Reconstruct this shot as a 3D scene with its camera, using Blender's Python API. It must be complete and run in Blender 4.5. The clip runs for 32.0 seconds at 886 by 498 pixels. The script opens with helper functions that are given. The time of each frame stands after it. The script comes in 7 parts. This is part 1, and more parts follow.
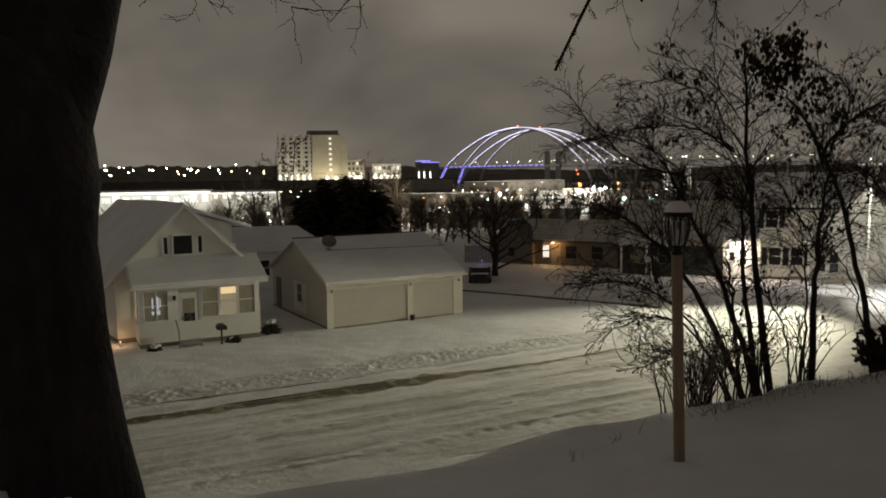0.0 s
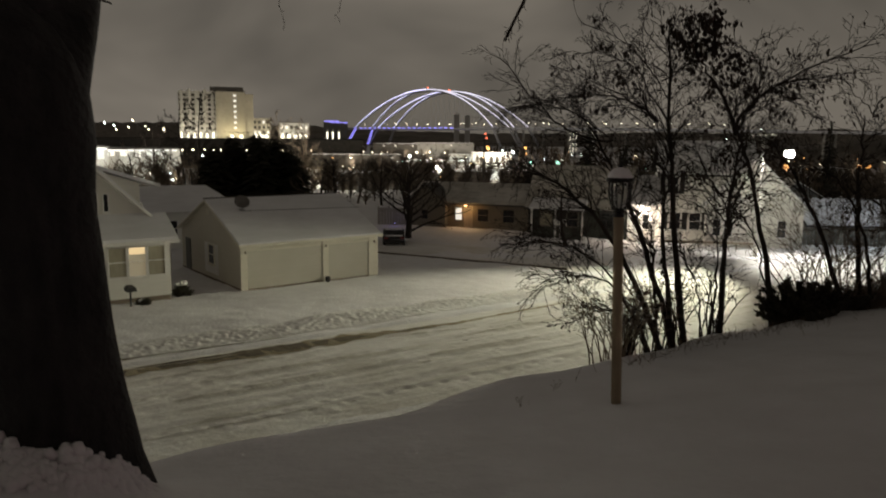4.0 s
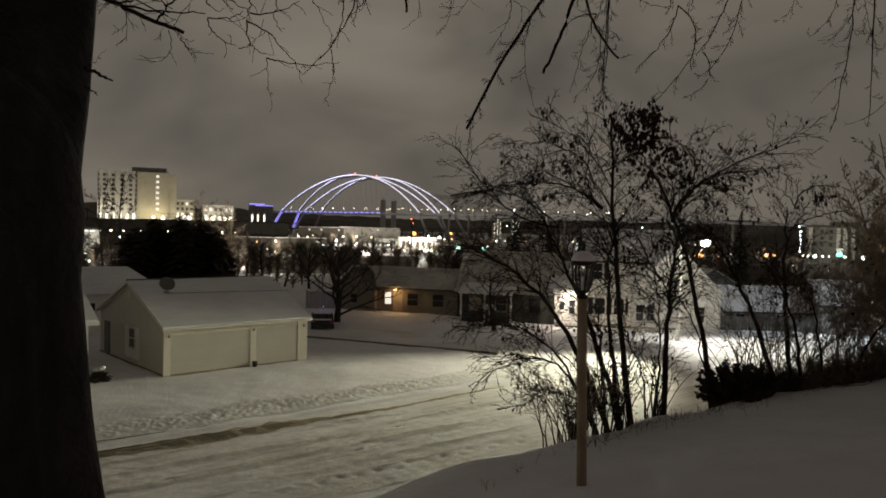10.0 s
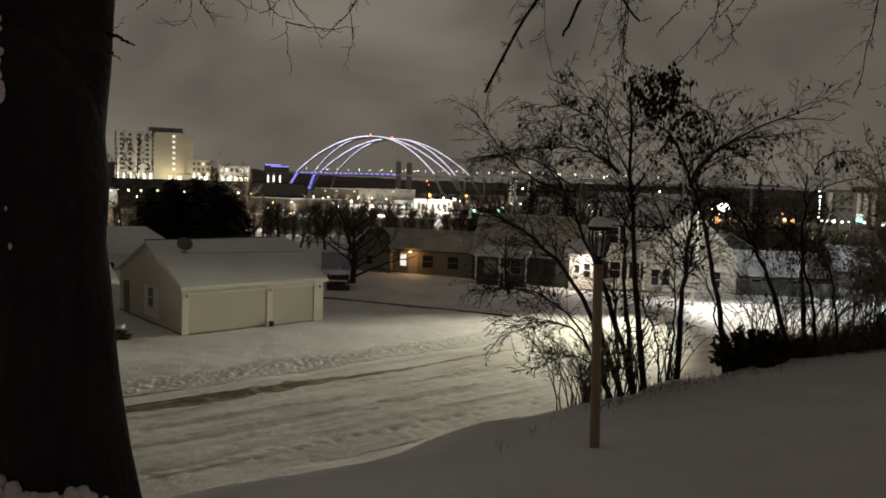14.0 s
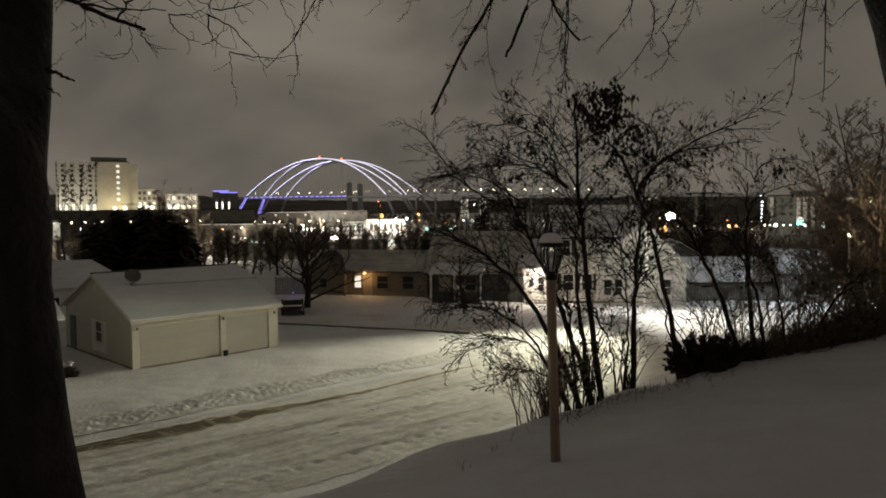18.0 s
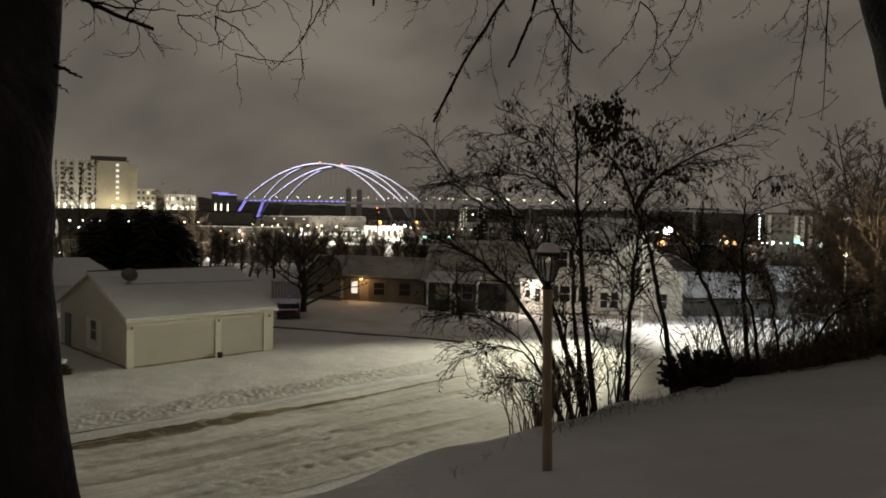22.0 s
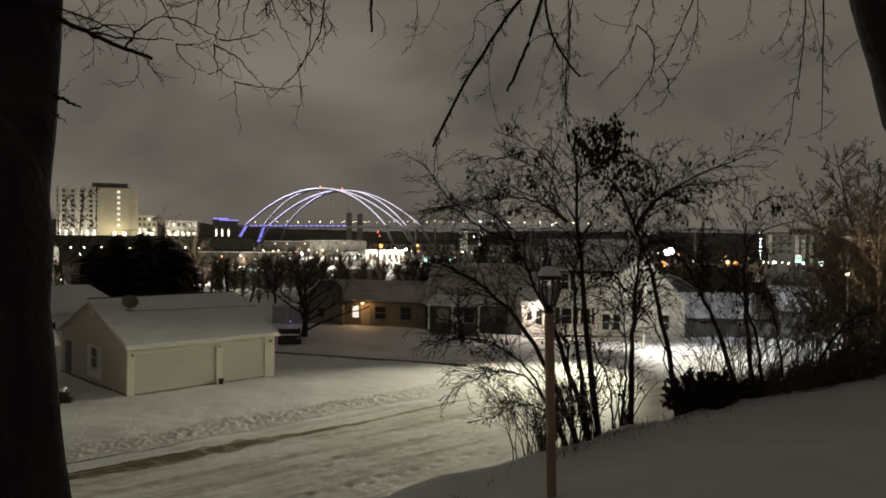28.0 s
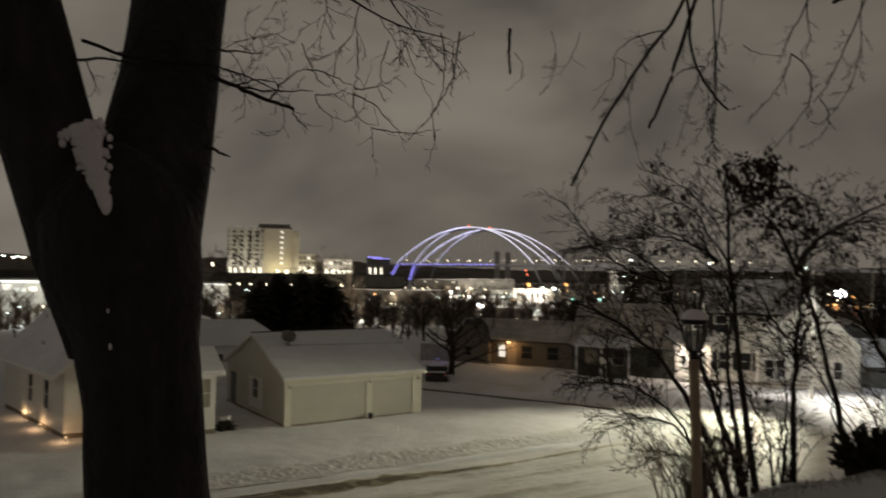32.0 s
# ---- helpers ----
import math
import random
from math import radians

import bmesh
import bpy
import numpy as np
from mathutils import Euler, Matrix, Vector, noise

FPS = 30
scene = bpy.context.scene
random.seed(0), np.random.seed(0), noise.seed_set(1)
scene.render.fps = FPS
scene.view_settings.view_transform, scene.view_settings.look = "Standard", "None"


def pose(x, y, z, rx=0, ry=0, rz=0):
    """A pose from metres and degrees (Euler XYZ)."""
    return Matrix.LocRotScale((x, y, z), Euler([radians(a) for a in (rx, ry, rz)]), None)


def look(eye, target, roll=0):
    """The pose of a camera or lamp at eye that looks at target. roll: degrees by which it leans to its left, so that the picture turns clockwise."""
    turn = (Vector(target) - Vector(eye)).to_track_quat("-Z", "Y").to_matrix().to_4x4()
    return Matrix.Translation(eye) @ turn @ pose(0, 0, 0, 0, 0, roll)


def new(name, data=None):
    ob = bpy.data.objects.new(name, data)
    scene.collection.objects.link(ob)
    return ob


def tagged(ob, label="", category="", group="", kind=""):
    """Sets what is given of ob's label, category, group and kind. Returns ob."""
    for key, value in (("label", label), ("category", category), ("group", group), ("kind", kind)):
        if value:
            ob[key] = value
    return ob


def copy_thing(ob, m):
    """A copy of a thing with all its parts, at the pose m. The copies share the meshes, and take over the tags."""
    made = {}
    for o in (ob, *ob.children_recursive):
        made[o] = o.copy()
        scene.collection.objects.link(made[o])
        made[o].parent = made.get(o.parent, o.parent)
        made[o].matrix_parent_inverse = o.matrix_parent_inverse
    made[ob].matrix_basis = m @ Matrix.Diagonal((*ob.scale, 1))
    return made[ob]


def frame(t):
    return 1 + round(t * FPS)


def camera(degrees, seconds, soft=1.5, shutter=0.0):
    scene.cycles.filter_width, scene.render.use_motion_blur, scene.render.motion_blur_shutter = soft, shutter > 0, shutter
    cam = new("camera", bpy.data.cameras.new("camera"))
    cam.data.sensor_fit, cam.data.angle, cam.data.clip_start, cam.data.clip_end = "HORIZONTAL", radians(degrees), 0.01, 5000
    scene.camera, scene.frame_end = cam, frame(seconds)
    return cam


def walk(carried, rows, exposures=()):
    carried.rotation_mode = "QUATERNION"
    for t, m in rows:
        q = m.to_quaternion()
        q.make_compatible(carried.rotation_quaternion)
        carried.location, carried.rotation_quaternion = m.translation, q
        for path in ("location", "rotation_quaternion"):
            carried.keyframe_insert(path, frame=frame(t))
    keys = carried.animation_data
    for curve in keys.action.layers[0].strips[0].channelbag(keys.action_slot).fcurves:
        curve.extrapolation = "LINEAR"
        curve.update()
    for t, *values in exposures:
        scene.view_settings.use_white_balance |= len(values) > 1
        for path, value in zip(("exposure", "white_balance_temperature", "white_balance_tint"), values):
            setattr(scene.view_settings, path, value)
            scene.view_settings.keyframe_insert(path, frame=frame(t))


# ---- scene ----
cam = camera(60.5, 32.0, soft=1.8, shutter=0.45)
PATH = [
    (0.0, pose(0.825, 0.449, 8.678, 84.47, 0.75, 3.86)),
    (0.5, pose(0.869, 0.428, 8.690, 85.01, -0.79, 4.19)),
    (1.0, pose(0.770, 0.366, 8.713, 85.67, -0.51, 2.62)),
    (1.5, pose(0.650, 0.408, 8.704, 85.93, 0.21, -4.67)),
    (2.0, pose(0.557, 0.289, 8.701, 84.82, -0.42, -11.93)),
    (2.5, pose(0.544, 0.161, 8.703, 84.32, 0.82, -14.78)),
    (3.0, pose(0.513, -0.019, 8.688, 80.73, 0.90, -16.67)),
    (3.5, pose(0.515, 0.079, 8.696, 79.80, 0.83, -11.46)),
    (4.0, pose(0.397, 0.074, 8.700, 81.62, -0.46, -2.93)),
    (4.5, pose(0.226, 0.010, 8.700, 83.62, 0.40, -2.95)),
    (6.5, pose(0.030, 0.047, 8.640, 84.54, -0.21, -5.73)),
    (7.0, pose(0.011, 0.043, 8.647, 85.29, -0.36, -5.41)),
    (7.5, pose(0.013, 0.041, 8.659, 86.31, -0.42, -5.86)),
    (8.0, pose(0.013, 0.036, 8.660, 87.88, -1.04, -8.06)),
    (8.5, pose(0.026, 0.025, 8.665, 88.24, -1.24, -9.67)),
    (9.0, pose(0.020, 0.025, 8.666, 88.06, -1.29, -8.88)),
    (9.5, pose(0.016, 0.029, 8.665, 88.08, -1.40, -8.33)),
    (10.0, pose(0.012, 0.038, 8.668, 88.08, -1.38, -8.48)),
    (10.5, pose(0.015, 0.035, 8.669, 88.17, -1.57, -8.45)),
    (11.0, pose(0.014, 0.024, 8.664, 87.40, -1.66, -8.26)),
    (11.5, pose(0.011, 0.027, 8.672, 86.59, -1.73, -7.91)),
    (12.0, pose(0.006, 0.022, 8.667, 85.64, -1.87, -8.15)),
    (12.5, pose(0.006, 0.026, 8.680, 84.50, -2.17, -8.32)),
    (13.0, pose(0.008, 0.030, 8.680, 84.79, -2.17, -8.03)),
    (13.5, pose(-0.003, 0.016, 8.685, 85.13, -1.81, -7.29)),
    (15.5, pose(-0.021, -0.027, 8.699, 85.24, -1.05, -8.72)),
    (16.0, pose(-0.024, -0.034, 8.704, 85.39, -1.00, -10.77)),
    (16.5, pose(-0.021, -0.035, 8.709, 84.96, -0.57, -11.50)),
    (17.0, pose(-0.016, -0.036, 8.707, 85.36, -0.20, -11.44)),
    (17.5, pose(-0.015, -0.031, 8.712, 85.98, 0.51, -11.75)),
    (18.0, pose(-0.011, -0.027, 8.718, 86.65, 0.44, -10.95)),
    (18.5, pose(-0.012, -0.026, 8.715, 87.63, 0.28, -9.92)),
    (19.0, pose(-0.019, -0.030, 8.710, 88.87, 0.07, -9.86)),
    (19.5, pose(-0.013, -0.038, 8.707, 88.83, -0.03, -9.96)),
    (20.0, pose(-0.018, -0.040, 8.707, 88.63, -0.07, -9.54)),
    (20.5, pose(-0.020, -0.040, 8.706, 88.39, -0.44, -9.54)),
    (21.0, pose(-0.021, -0.052, 8.708, 88.07, -0.65, -9.94)),
    (21.5, pose(-0.025, -0.062, 8.702, 87.61, -1.08, -10.28)),
    (22.0, pose(-0.025, -0.067, 8.704, 87.28, -1.21, -11.05)),
    (22.5, pose(-0.020, -0.067, 8.706, 87.30, -0.49, -11.43)),
    (23.0, pose(-0.017, -0.054, 8.711, 87.52, 0.03, -11.58)),
    (23.5, pose(-0.018, -0.041, 8.709, 88.04, 0.88, -11.53)),
    (24.0, pose(-0.019, -0.044, 8.706, 88.53, 1.03, -11.92)),
    (24.5, pose(-0.022, -0.051, 8.711, 88.99, 1.04, -11.68)),
    (25.0, pose(-0.025, -0.055, 8.712, 88.95, 1.14, -11.49)),
    (25.5, pose(-0.022, -0.059, 8.713, 88.57, 0.97, -11.15)),
    (27.5, pose(-0.022, -0.047, 8.711, 88.79, -0.69, -10.98)),
    (28.0, pose(-0.016, -0.042, 8.717, 89.02, -0.58, -11.00)),
    (28.5, pose(-0.021, -0.044, 8.714, 89.13, -0.96, -11.06)),
    (29.0, pose(-0.032, -0.045, 8.716, 89.07, -0.75, -10.76)),
    (29.5, pose(-0.037, -0.053, 8.713, 89.00, -0.77, -10.51)),
    (30.0, pose(-0.033, -0.051, 8.710, 88.65, -0.82, -10.67)),
    (30.5, pose(-0.034, -0.051, 8.710, 88.53, -0.64, -10.83)),
    (31.0, pose(-0.029, -0.037, 8.711, 88.67, -0.38, -10.25)),
    (31.5, pose(-0.021, -0.011, 8.729, 89.69, -0.17, -6.35)),
    (32.0, pose(0.100, -0.018, 8.735, 91.80, -0.85, 0.12)),
]
walk(cam, PATH)

# ---- night sky: low cloud lit from below by the town ----
world = bpy.data.worlds.new("world")
scene.world = world
world.use_nodes = True
wn, wl = world.node_tree.nodes, world.node_tree.links
wn.clear()
w_out = wn.new("ShaderNodeOutputWorld")
w_bg = wn.new("ShaderNodeBackground")
w_tc = wn.new("ShaderNodeTexCoord")
w_map = wn.new("ShaderNodeMapping")
w_map.inputs["Scale"].default_value = (2.0, 2.0, 3.7)
w_map.inputs["Rotation"].default_value = (0.05, 0.04, 0.0)
w_noise = wn.new("ShaderNodeTexNoise")
w_noise.inputs["Scale"].default_value = 1.7
w_noise.inputs["Detail"].default_value = 3.6
w_noise.inputs["Roughness"].default_value = 0.47
w_noise.inputs["Distortion"].default_value = 0.35
w_ramp = wn.new("ShaderNodeValToRGB")
e = w_ramp.color_ramp.elements
e[0].position, e[0].color = 0.30, (0.084, 0.075, 0.063, 1)
e[1].position, e[1].color = 0.72, (0.206, 0.181, 0.148, 1)
w_sep = wn.new("ShaderNodeSeparateXYZ")
w_low = wn.new("ShaderNodeMapRange")
w_low.inputs["From Min"].default_value = 0.0
w_low.inputs["From Max"].default_value = 0.16
w_low.inputs["To Min"].default_value = 0.98
w_low.inputs["To Max"].default_value = 1.0
w_high = wn.new("ShaderNodeMapRange")
w_high.inputs["From Min"].default_value = 0.30
w_high.inputs["From Max"].default_value = 0.75
w_high.inputs["To Min"].default_value = 1.0
w_high.inputs["To Max"].default_value = 0.30
w_fade = wn.new("ShaderNodeMath")
w_fade.operation = "MULTIPLY"
w_side = wn.new("ShaderNodeVectorMath")
w_side.operation = "DOT_PRODUCT"
w_side.inputs[1].default_value = (-0.80, -0.20, 0.0)
w_glow = wn.new("ShaderNodeMapRange")
w_glow.inputs["From Min"].default_value = -0.72
w_glow.inputs["From Max"].default_value = 0.80
w_glow.inputs["To Min"].default_value = 0.74
w_glow.inputs["To Max"].default_value = 1.45
w_tone = wn.new("ShaderNodeMath")
w_tone.operation = "MULTIPLY"
w_mul = wn.new("ShaderNodeVectorMath")
w_mul.operation = "SCALE"
wl.new(w_tc.outputs["Generated"], w_map.inputs["Vector"])
wl.new(w_map.outputs["Vector"], w_noise.inputs["Vector"])
wl.new(w_noise.outputs["Fac"], w_ramp.inputs["Fac"])
wl.new(w_tc.outputs["Generated"], w_sep.inputs[0])
wl.new(w_sep.outputs["Z"], w_low.inputs["Value"])
wl.new(w_ramp.outputs["Color"], w_mul.inputs[0])
wl.new(w_sep.outputs["Z"], w_high.inputs["Value"])
wl.new(w_low.outputs["Result"], w_fade.inputs[0])
wl.new(w_high.outputs["Result"], w_fade.inputs[1])
wl.new(w_tc.outputs["Generated"], w_side.inputs[0])
wl.new(w_side.outputs["Value"], w_glow.inputs["Value"])
wl.new(w_fade.outputs[0], w_tone.inputs[0])
wl.new(w_glow.outputs["Result"], w_tone.inputs[1])
wl.new(w_tone.outputs[0], w_mul.inputs["Scale"])
wl.new(w_mul.outputs["Vector"], w_bg.inputs["Color"])
wl.new(w_bg.outputs["Background"], w_out.inputs["Surface"])
w_bg.inputs["Strength"].default_value = 1.0
scene.view_settings.exposure = 0.0


def lamp(name, kind, at, power, colour, size=0.1, target=None, cone=120, blend=0.6):
    data = bpy.data.lights.new(name, kind)
    data.energy, data.color = power, colour
    if kind == "AREA":
        data.size = size
    else:
        data.shadow_soft_size = size
    if kind == "SPOT":
        data.spot_size, data.spot_blend = radians(cone), blend
    ob = new(name, data)
    ob.matrix_world = look(at, target) if target else pose(*at)
    return ob


# the street lamp at the corner: light straight down, and its throw along the street
lamp("street_lamp_light", "SPOT", (28.05, 53.65, 7.36), 4800, (1.0, 0.96, 0.84), 0.12, (31.2, 50.0, 0.0), 112, 0.6)
lamp("street_lamp_spill", "POINT", (27.3, 54.7, 7.1), 110, (1.0, 0.96, 0.84), 0.2)
lamp("street_lamp_on_pole", "SPOT", (28.05, 53.65, 7.36), 2200, (1.0, 0.96, 0.84), 0.12, (26.87, 55.4, 2.8), 44, 0.7)
lamp("street_lamp_throw", "SPOT", (28.05, 53.65, 7.36), 68000, (1.0, 0.965, 0.70), 0.45, (4.2, 37.4, 0.0), 52, 0.95)
# an unseen street lamp, added for its throw towards the garage
lamp("next_lamp_throw", "SPOT", (-9.8, 12.2, 8.4), 270, (1.0, 0.76, 0.46), 0.15, (-4.5, 45.0, 0.8), 54, 1.0)
# violet garden light behind the tree by the parked car
lamp("garden_light_glow", "POINT", (-0.4, 69.6, 1.0), 2.5, (0.34, 0.24, 1.0), 0.2)
# lamps over the front doors across the street
lamp("porch_light", "POINT", (20.4, 62.6, 2.6), 360, (1.0, 0.84, 0.68), 0.08)
lamp("yard_lamp_light", "POINT", (46.2, 54.95, 5.6), 2600, (0.86, 0.94, 1.0), 0.1)
lamp("door_light", "POINT", (6.05, 68.75, 2.35), 40, (1.0, 0.55, 0.2), 0.06)

# unseen rose-tinted fill by the house behind the yard, added to tint the snow
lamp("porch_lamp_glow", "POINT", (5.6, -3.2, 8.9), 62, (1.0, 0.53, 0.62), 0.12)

# ---- materials ----
def material(name, base, rough=0.7, metal=0.0, second=None, grain=(6.0, 6.0, 6.0), stain=0.6, bump=0.15, fine=40.0, depth=0.01, emit=None, power=0.0, spread=(0.35, 0.68), spec=0.5):
    """Principled surface whose colour varies at two scales between base and second, with a fine relief."""
    m = bpy.data.materials.new(name)
    m.use_nodes = True
    n, l = m.node_tree.nodes, m.node_tree.links
    b = n["Principled BSDF"]
    b.inputs["Roughness"].default_value, b.inputs["Metallic"].default_value = rough, metal
    b.inputs["Specular IOR Level"].default_value = spec
    second = second or tuple(c * 0.7 for c in base)
    tc = n.new("ShaderNodeTexCoord")
    mp = n.new("ShaderNodeMapping")
    mp.inputs["Scale"].default_value = grain
    big, small = n.new("ShaderNodeTexNoise"), n.new("ShaderNodeTexNoise")
    big.inputs["Scale"].default_value, big.inputs["Detail"].default_value = stain, 5
    small.inputs["Scale"].default_value, small.inputs["Detail"].default_value = 1.0, 6
    add = n.new("ShaderNodeMix")
    add.inputs["Factor"].default_value = 0.45
    ramp = n.new("ShaderNodeValToRGB")
    ramp.color_ramp.elements[0].position, ramp.color_ramp.elements[1].position = spread
    ramp.color_ramp.elements[0].color, ramp.color_ramp.elements[1].color = (*second, 1), (*base, 1)
    l.new(tc.outputs["Object"], big.inputs["Vector"])
    l.new(tc.outputs["Object"], mp.inputs["Vector"])
    l.new(mp.outputs["Vector"], small.inputs["Vector"])
    l.new(big.outputs["Fac"], add.inputs[2])
    l.new(small.outputs["Fac"], add.inputs[3])
    l.new(add.outputs[0], ramp.inputs["Fac"])
    l.new(ramp.outputs["Color"], b.inputs["Base Color"])
    if bump:
        f = n.new("ShaderNodeTexNoise")
        f.inputs["Scale"].default_value, f.inputs["Detail"].default_value = fine, 4
        bp = n.new("ShaderNodeBump")
        bp.inputs["Strength"].default_value, bp.inputs["Distance"].default_value = bump, depth
        l.new(tc.outputs["Object"], f.inputs["Vector"])
        l.new(f.outputs["Fac"], bp.inputs["Height"])
        l.new(bp.outputs["Normal"], b.inputs["Normal"])
    if emit:
        b.inputs["Emission Color"].default_value = (*emit, 1)
        b.inputs["Emission Strength"].default_value = power
    return m


def lit(name, colour, power):
    """A thing that gives off light: a lamp's head, a lit pane, a tube of diodes, or a floodlit wall drawn as glowing.
    """
    m = bpy.data.materials.new(name)
    m.use_nodes = True
    b = m.node_tree.nodes["Principled BSDF"]
    b.inputs["Base Color"].default_value = (0.3, 0.3, 0.3, 1)
    b.inputs["Emission Color"].default_value = (*colour, 1)
    b.inputs["Emission Strength"].default_value = power
    m.cycles.emission_sampling = "NONE"
    return m


def lap(m, pitch, height=0.012):
    """Horizontal laps of siding, added to a material as relief."""
    n, l = m.node_tree.nodes, m.node_tree.links
    tc, sep = n.new("ShaderNodeTexCoord"), n.new("ShaderNodeSeparateXYZ")
    saw = n.new("ShaderNodeMath")
    saw.operation, saw.inputs[1].default_value = "DIVIDE", pitch
    fr = n.new("ShaderNodeMath")
    fr.operation = "FRACT"
    bp = n.new("ShaderNodeBump")
    bp.invert = True
    bp.inputs["Strength"].default_value, bp.inputs["Distance"].default_value = 0.9, height
    l.new(tc.outputs["Object"], sep.inputs[0])
    l.new(sep.outputs["Z"], saw.inputs[0])
    l.new(saw.outputs[0], fr.inputs[0])
    l.new(fr.outputs[0], bp.inputs["Height"])
    b = n["Principled BSDF"]
    if b.inputs["Normal"].is_linked:
        l.new(b.inputs["Normal"].links[0].from_socket, bp.inputs["Normal"])
    l.new(bp.outputs["Normal"], b.inputs["Normal"])
    return m


SNOW = material("snow", (0.86, 0.86, 0.88), 0.75, second=(0.74, 0.73, 0.74), grain=(1.6, 1.6, 1.6), stain=0.35, bump=0.45, fine=6.0, depth=0.06, spec=0.25)
ROOF_SNOW = material("roof_snow", (0.80, 0.80, 0.82), 0.8, second=(0.66, 0.66, 0.67), grain=(0.7, 2.0, 2.0), stain=0.3, bump=0.3, fine=5.0, depth=0.03, spec=0.2)
ROAD_SNOW = material("packed_snow", (0.82, 0.81, 0.79), 0.6, second=(0.58, 0.56, 0.51), grain=(0.45, 4.5, 3.0), stain=0.22, bump=0.6, fine=7.0, depth=0.035, spread=(0.34, 0.56), spec=0.3)
CLOD = material("snow_clod", (0.83, 0.83, 0.83), 0.85, second=(0.70, 0.69, 0.67), grain=(4, 4, 4), stain=1.5, bump=0.3, fine=16, depth=0.03)
WET = material("wet_asphalt", (0.17, 0.14, 0.085), 0.5, second=(0.07, 0.056, 0.034), grain=(1.5, 6, 6), stain=0.7, bump=0.4, fine=20)
SLUSH = material("slush", (0.73, 0.71, 0.66), 0.55, second=(0.54, 0.52, 0.46), grain=(1.2, 8, 6), stain=0.6, bump=0.5, fine=12, depth=0.03)
THIN_SNOW = material("thin_snow", (0.64, 0.61, 0.57), 0.85, second=(0.34, 0.32, 0.28), grain=(1.2, 2.0, 2.0), stain=0.5, bump=0.3, fine=6, depth=0.03, spec=0.2)
KERB_GREY = material("wet_kerb", (0.24, 0.21, 0.17), 0.6, second=(0.14, 0.12, 0.095), stain=0.5, bump=0.3)
DARK_SIDING = lap(material("dark_green_siding", (0.055, 0.058, 0.045), 0.6, second=(0.035, 0.037, 0.03), grain=(1, 1, 8), stain=0.4, bump=0.1), 0.12)
DISH_GREY = material("dish_grey", (0.14, 0.13, 0.12), 0.6, second=(0.10, 0.09, 0.085), bump=0)
HILL = material("wooded_hillside", (0.24, 0.215, 0.19), 0.95, second=(0.12, 0.108, 0.095), grain=(0.06, 0.06, 0.12), stain=0.01, bump=0, spec=0.1)
DARK_BANK = material("dark_embankment", (0.045, 0.041, 0.037), 0.95, second=(0.025, 0.023, 0.021), grain=(0.4, 0.4, 0.4), stain=0.05, bump=0, spec=0.1)
HAZE_WALL = material("hazy_wall", (0.40, 0.39, 0.38), 0.9, second=(0.32, 0.31, 0.30), stain=0.05, bump=0)
CLEAR = material("clear_glass", (0.85, 0.86, 0.85), 0.08, second=(0.75, 0.76, 0.75), bump=0)
CLEAR.node_tree.nodes["Principled BSDF"].inputs["Transmission Weight"].default_value = 0.92
CLEAR.node_tree.nodes["Principled BSDF"].inputs["IOR"].default_value = 1.05
BARK = material("bark", (0.052, 0.049, 0.049), 0.95, second=(0.020, 0.019, 0.019), grain=(9, 9, 1.4), stain=2.5, bump=0.9, fine=16, depth=0.05, spec=0.2)
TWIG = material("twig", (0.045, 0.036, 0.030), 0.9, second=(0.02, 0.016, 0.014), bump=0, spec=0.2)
# lighter than TWIG: haze and town light are put into the colour
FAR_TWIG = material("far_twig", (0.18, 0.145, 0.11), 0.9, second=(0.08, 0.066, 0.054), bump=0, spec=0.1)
DEAD_LEAF = material("dead_leaf", (0.055, 0.04, 0.03), 0.8, second=(0.025, 0.018, 0.014), bump=0, spec=0.2)
NEEDLE = material("needles", (0.075, 0.070, 0.052), 0.9, second=(0.030, 0.029, 0.022), grain=(5, 5, 5), bump=0, spec=0.15)
CREAM = lap(material("cream_siding", (0.58, 0.55, 0.46), 0.55, second=(0.51, 0.48, 0.40), grain=(1, 1, 8), stain=0.4, bump=0.1), 0.11)
CREAM_TRIM = material("cream_trim", (0.70, 0.67, 0.57), 0.5, second=(0.62, 0.59, 0.49), stain=0.8, bump=0.05)
DOOR_CREAM = material("door_cream", (0.52, 0.50, 0.43), 0.45, second=(0.47, 0.45, 0.38), grain=(0.6, 2, 2), stain=0.5, bump=0.05)
WHITE_SIDING = lap(material("white_siding", (0.76, 0.75, 0.70), 0.55, second=(0.68, 0.67, 0.62), grain=(1, 1, 8), stain=0.4, bump=0.1), 0.12)
WHITE = material("white_paint", (0.80, 0.79, 0.76), 0.5, second=(0.72, 0.71, 0.68), stain=1.2, bump=0.05)
TAN_SIDING = lap(material("tan_siding", (0.19, 0.165, 0.125), 0.6, second=(0.14, 0.12, 0.09), grain=(1, 1, 8), stain=0.4, bump=0.1), 0.12)
GREY_SIDING = lap(material("grey_siding", (0.16, 0.16, 0.145), 0.6, second=(0.11, 0.11, 0.10), grain=(1, 1, 8), stain=0.4, bump=0.1), 0.12)
PALE_SIDING = lap(material("pale_grey_siding", (0.33, 0.32, 0.29), 0.6, second=(0.25, 0.24, 0.22), grain=(1, 1, 8), stain=0.4, bump=0.1), 0.12)
SHINGLE = material("dark_shingle", (0.09, 0.085, 0.08), 0.9, second=(0.05, 0.048, 0.045), grain=(3, 3, 3), bump=0.4, fine=12)
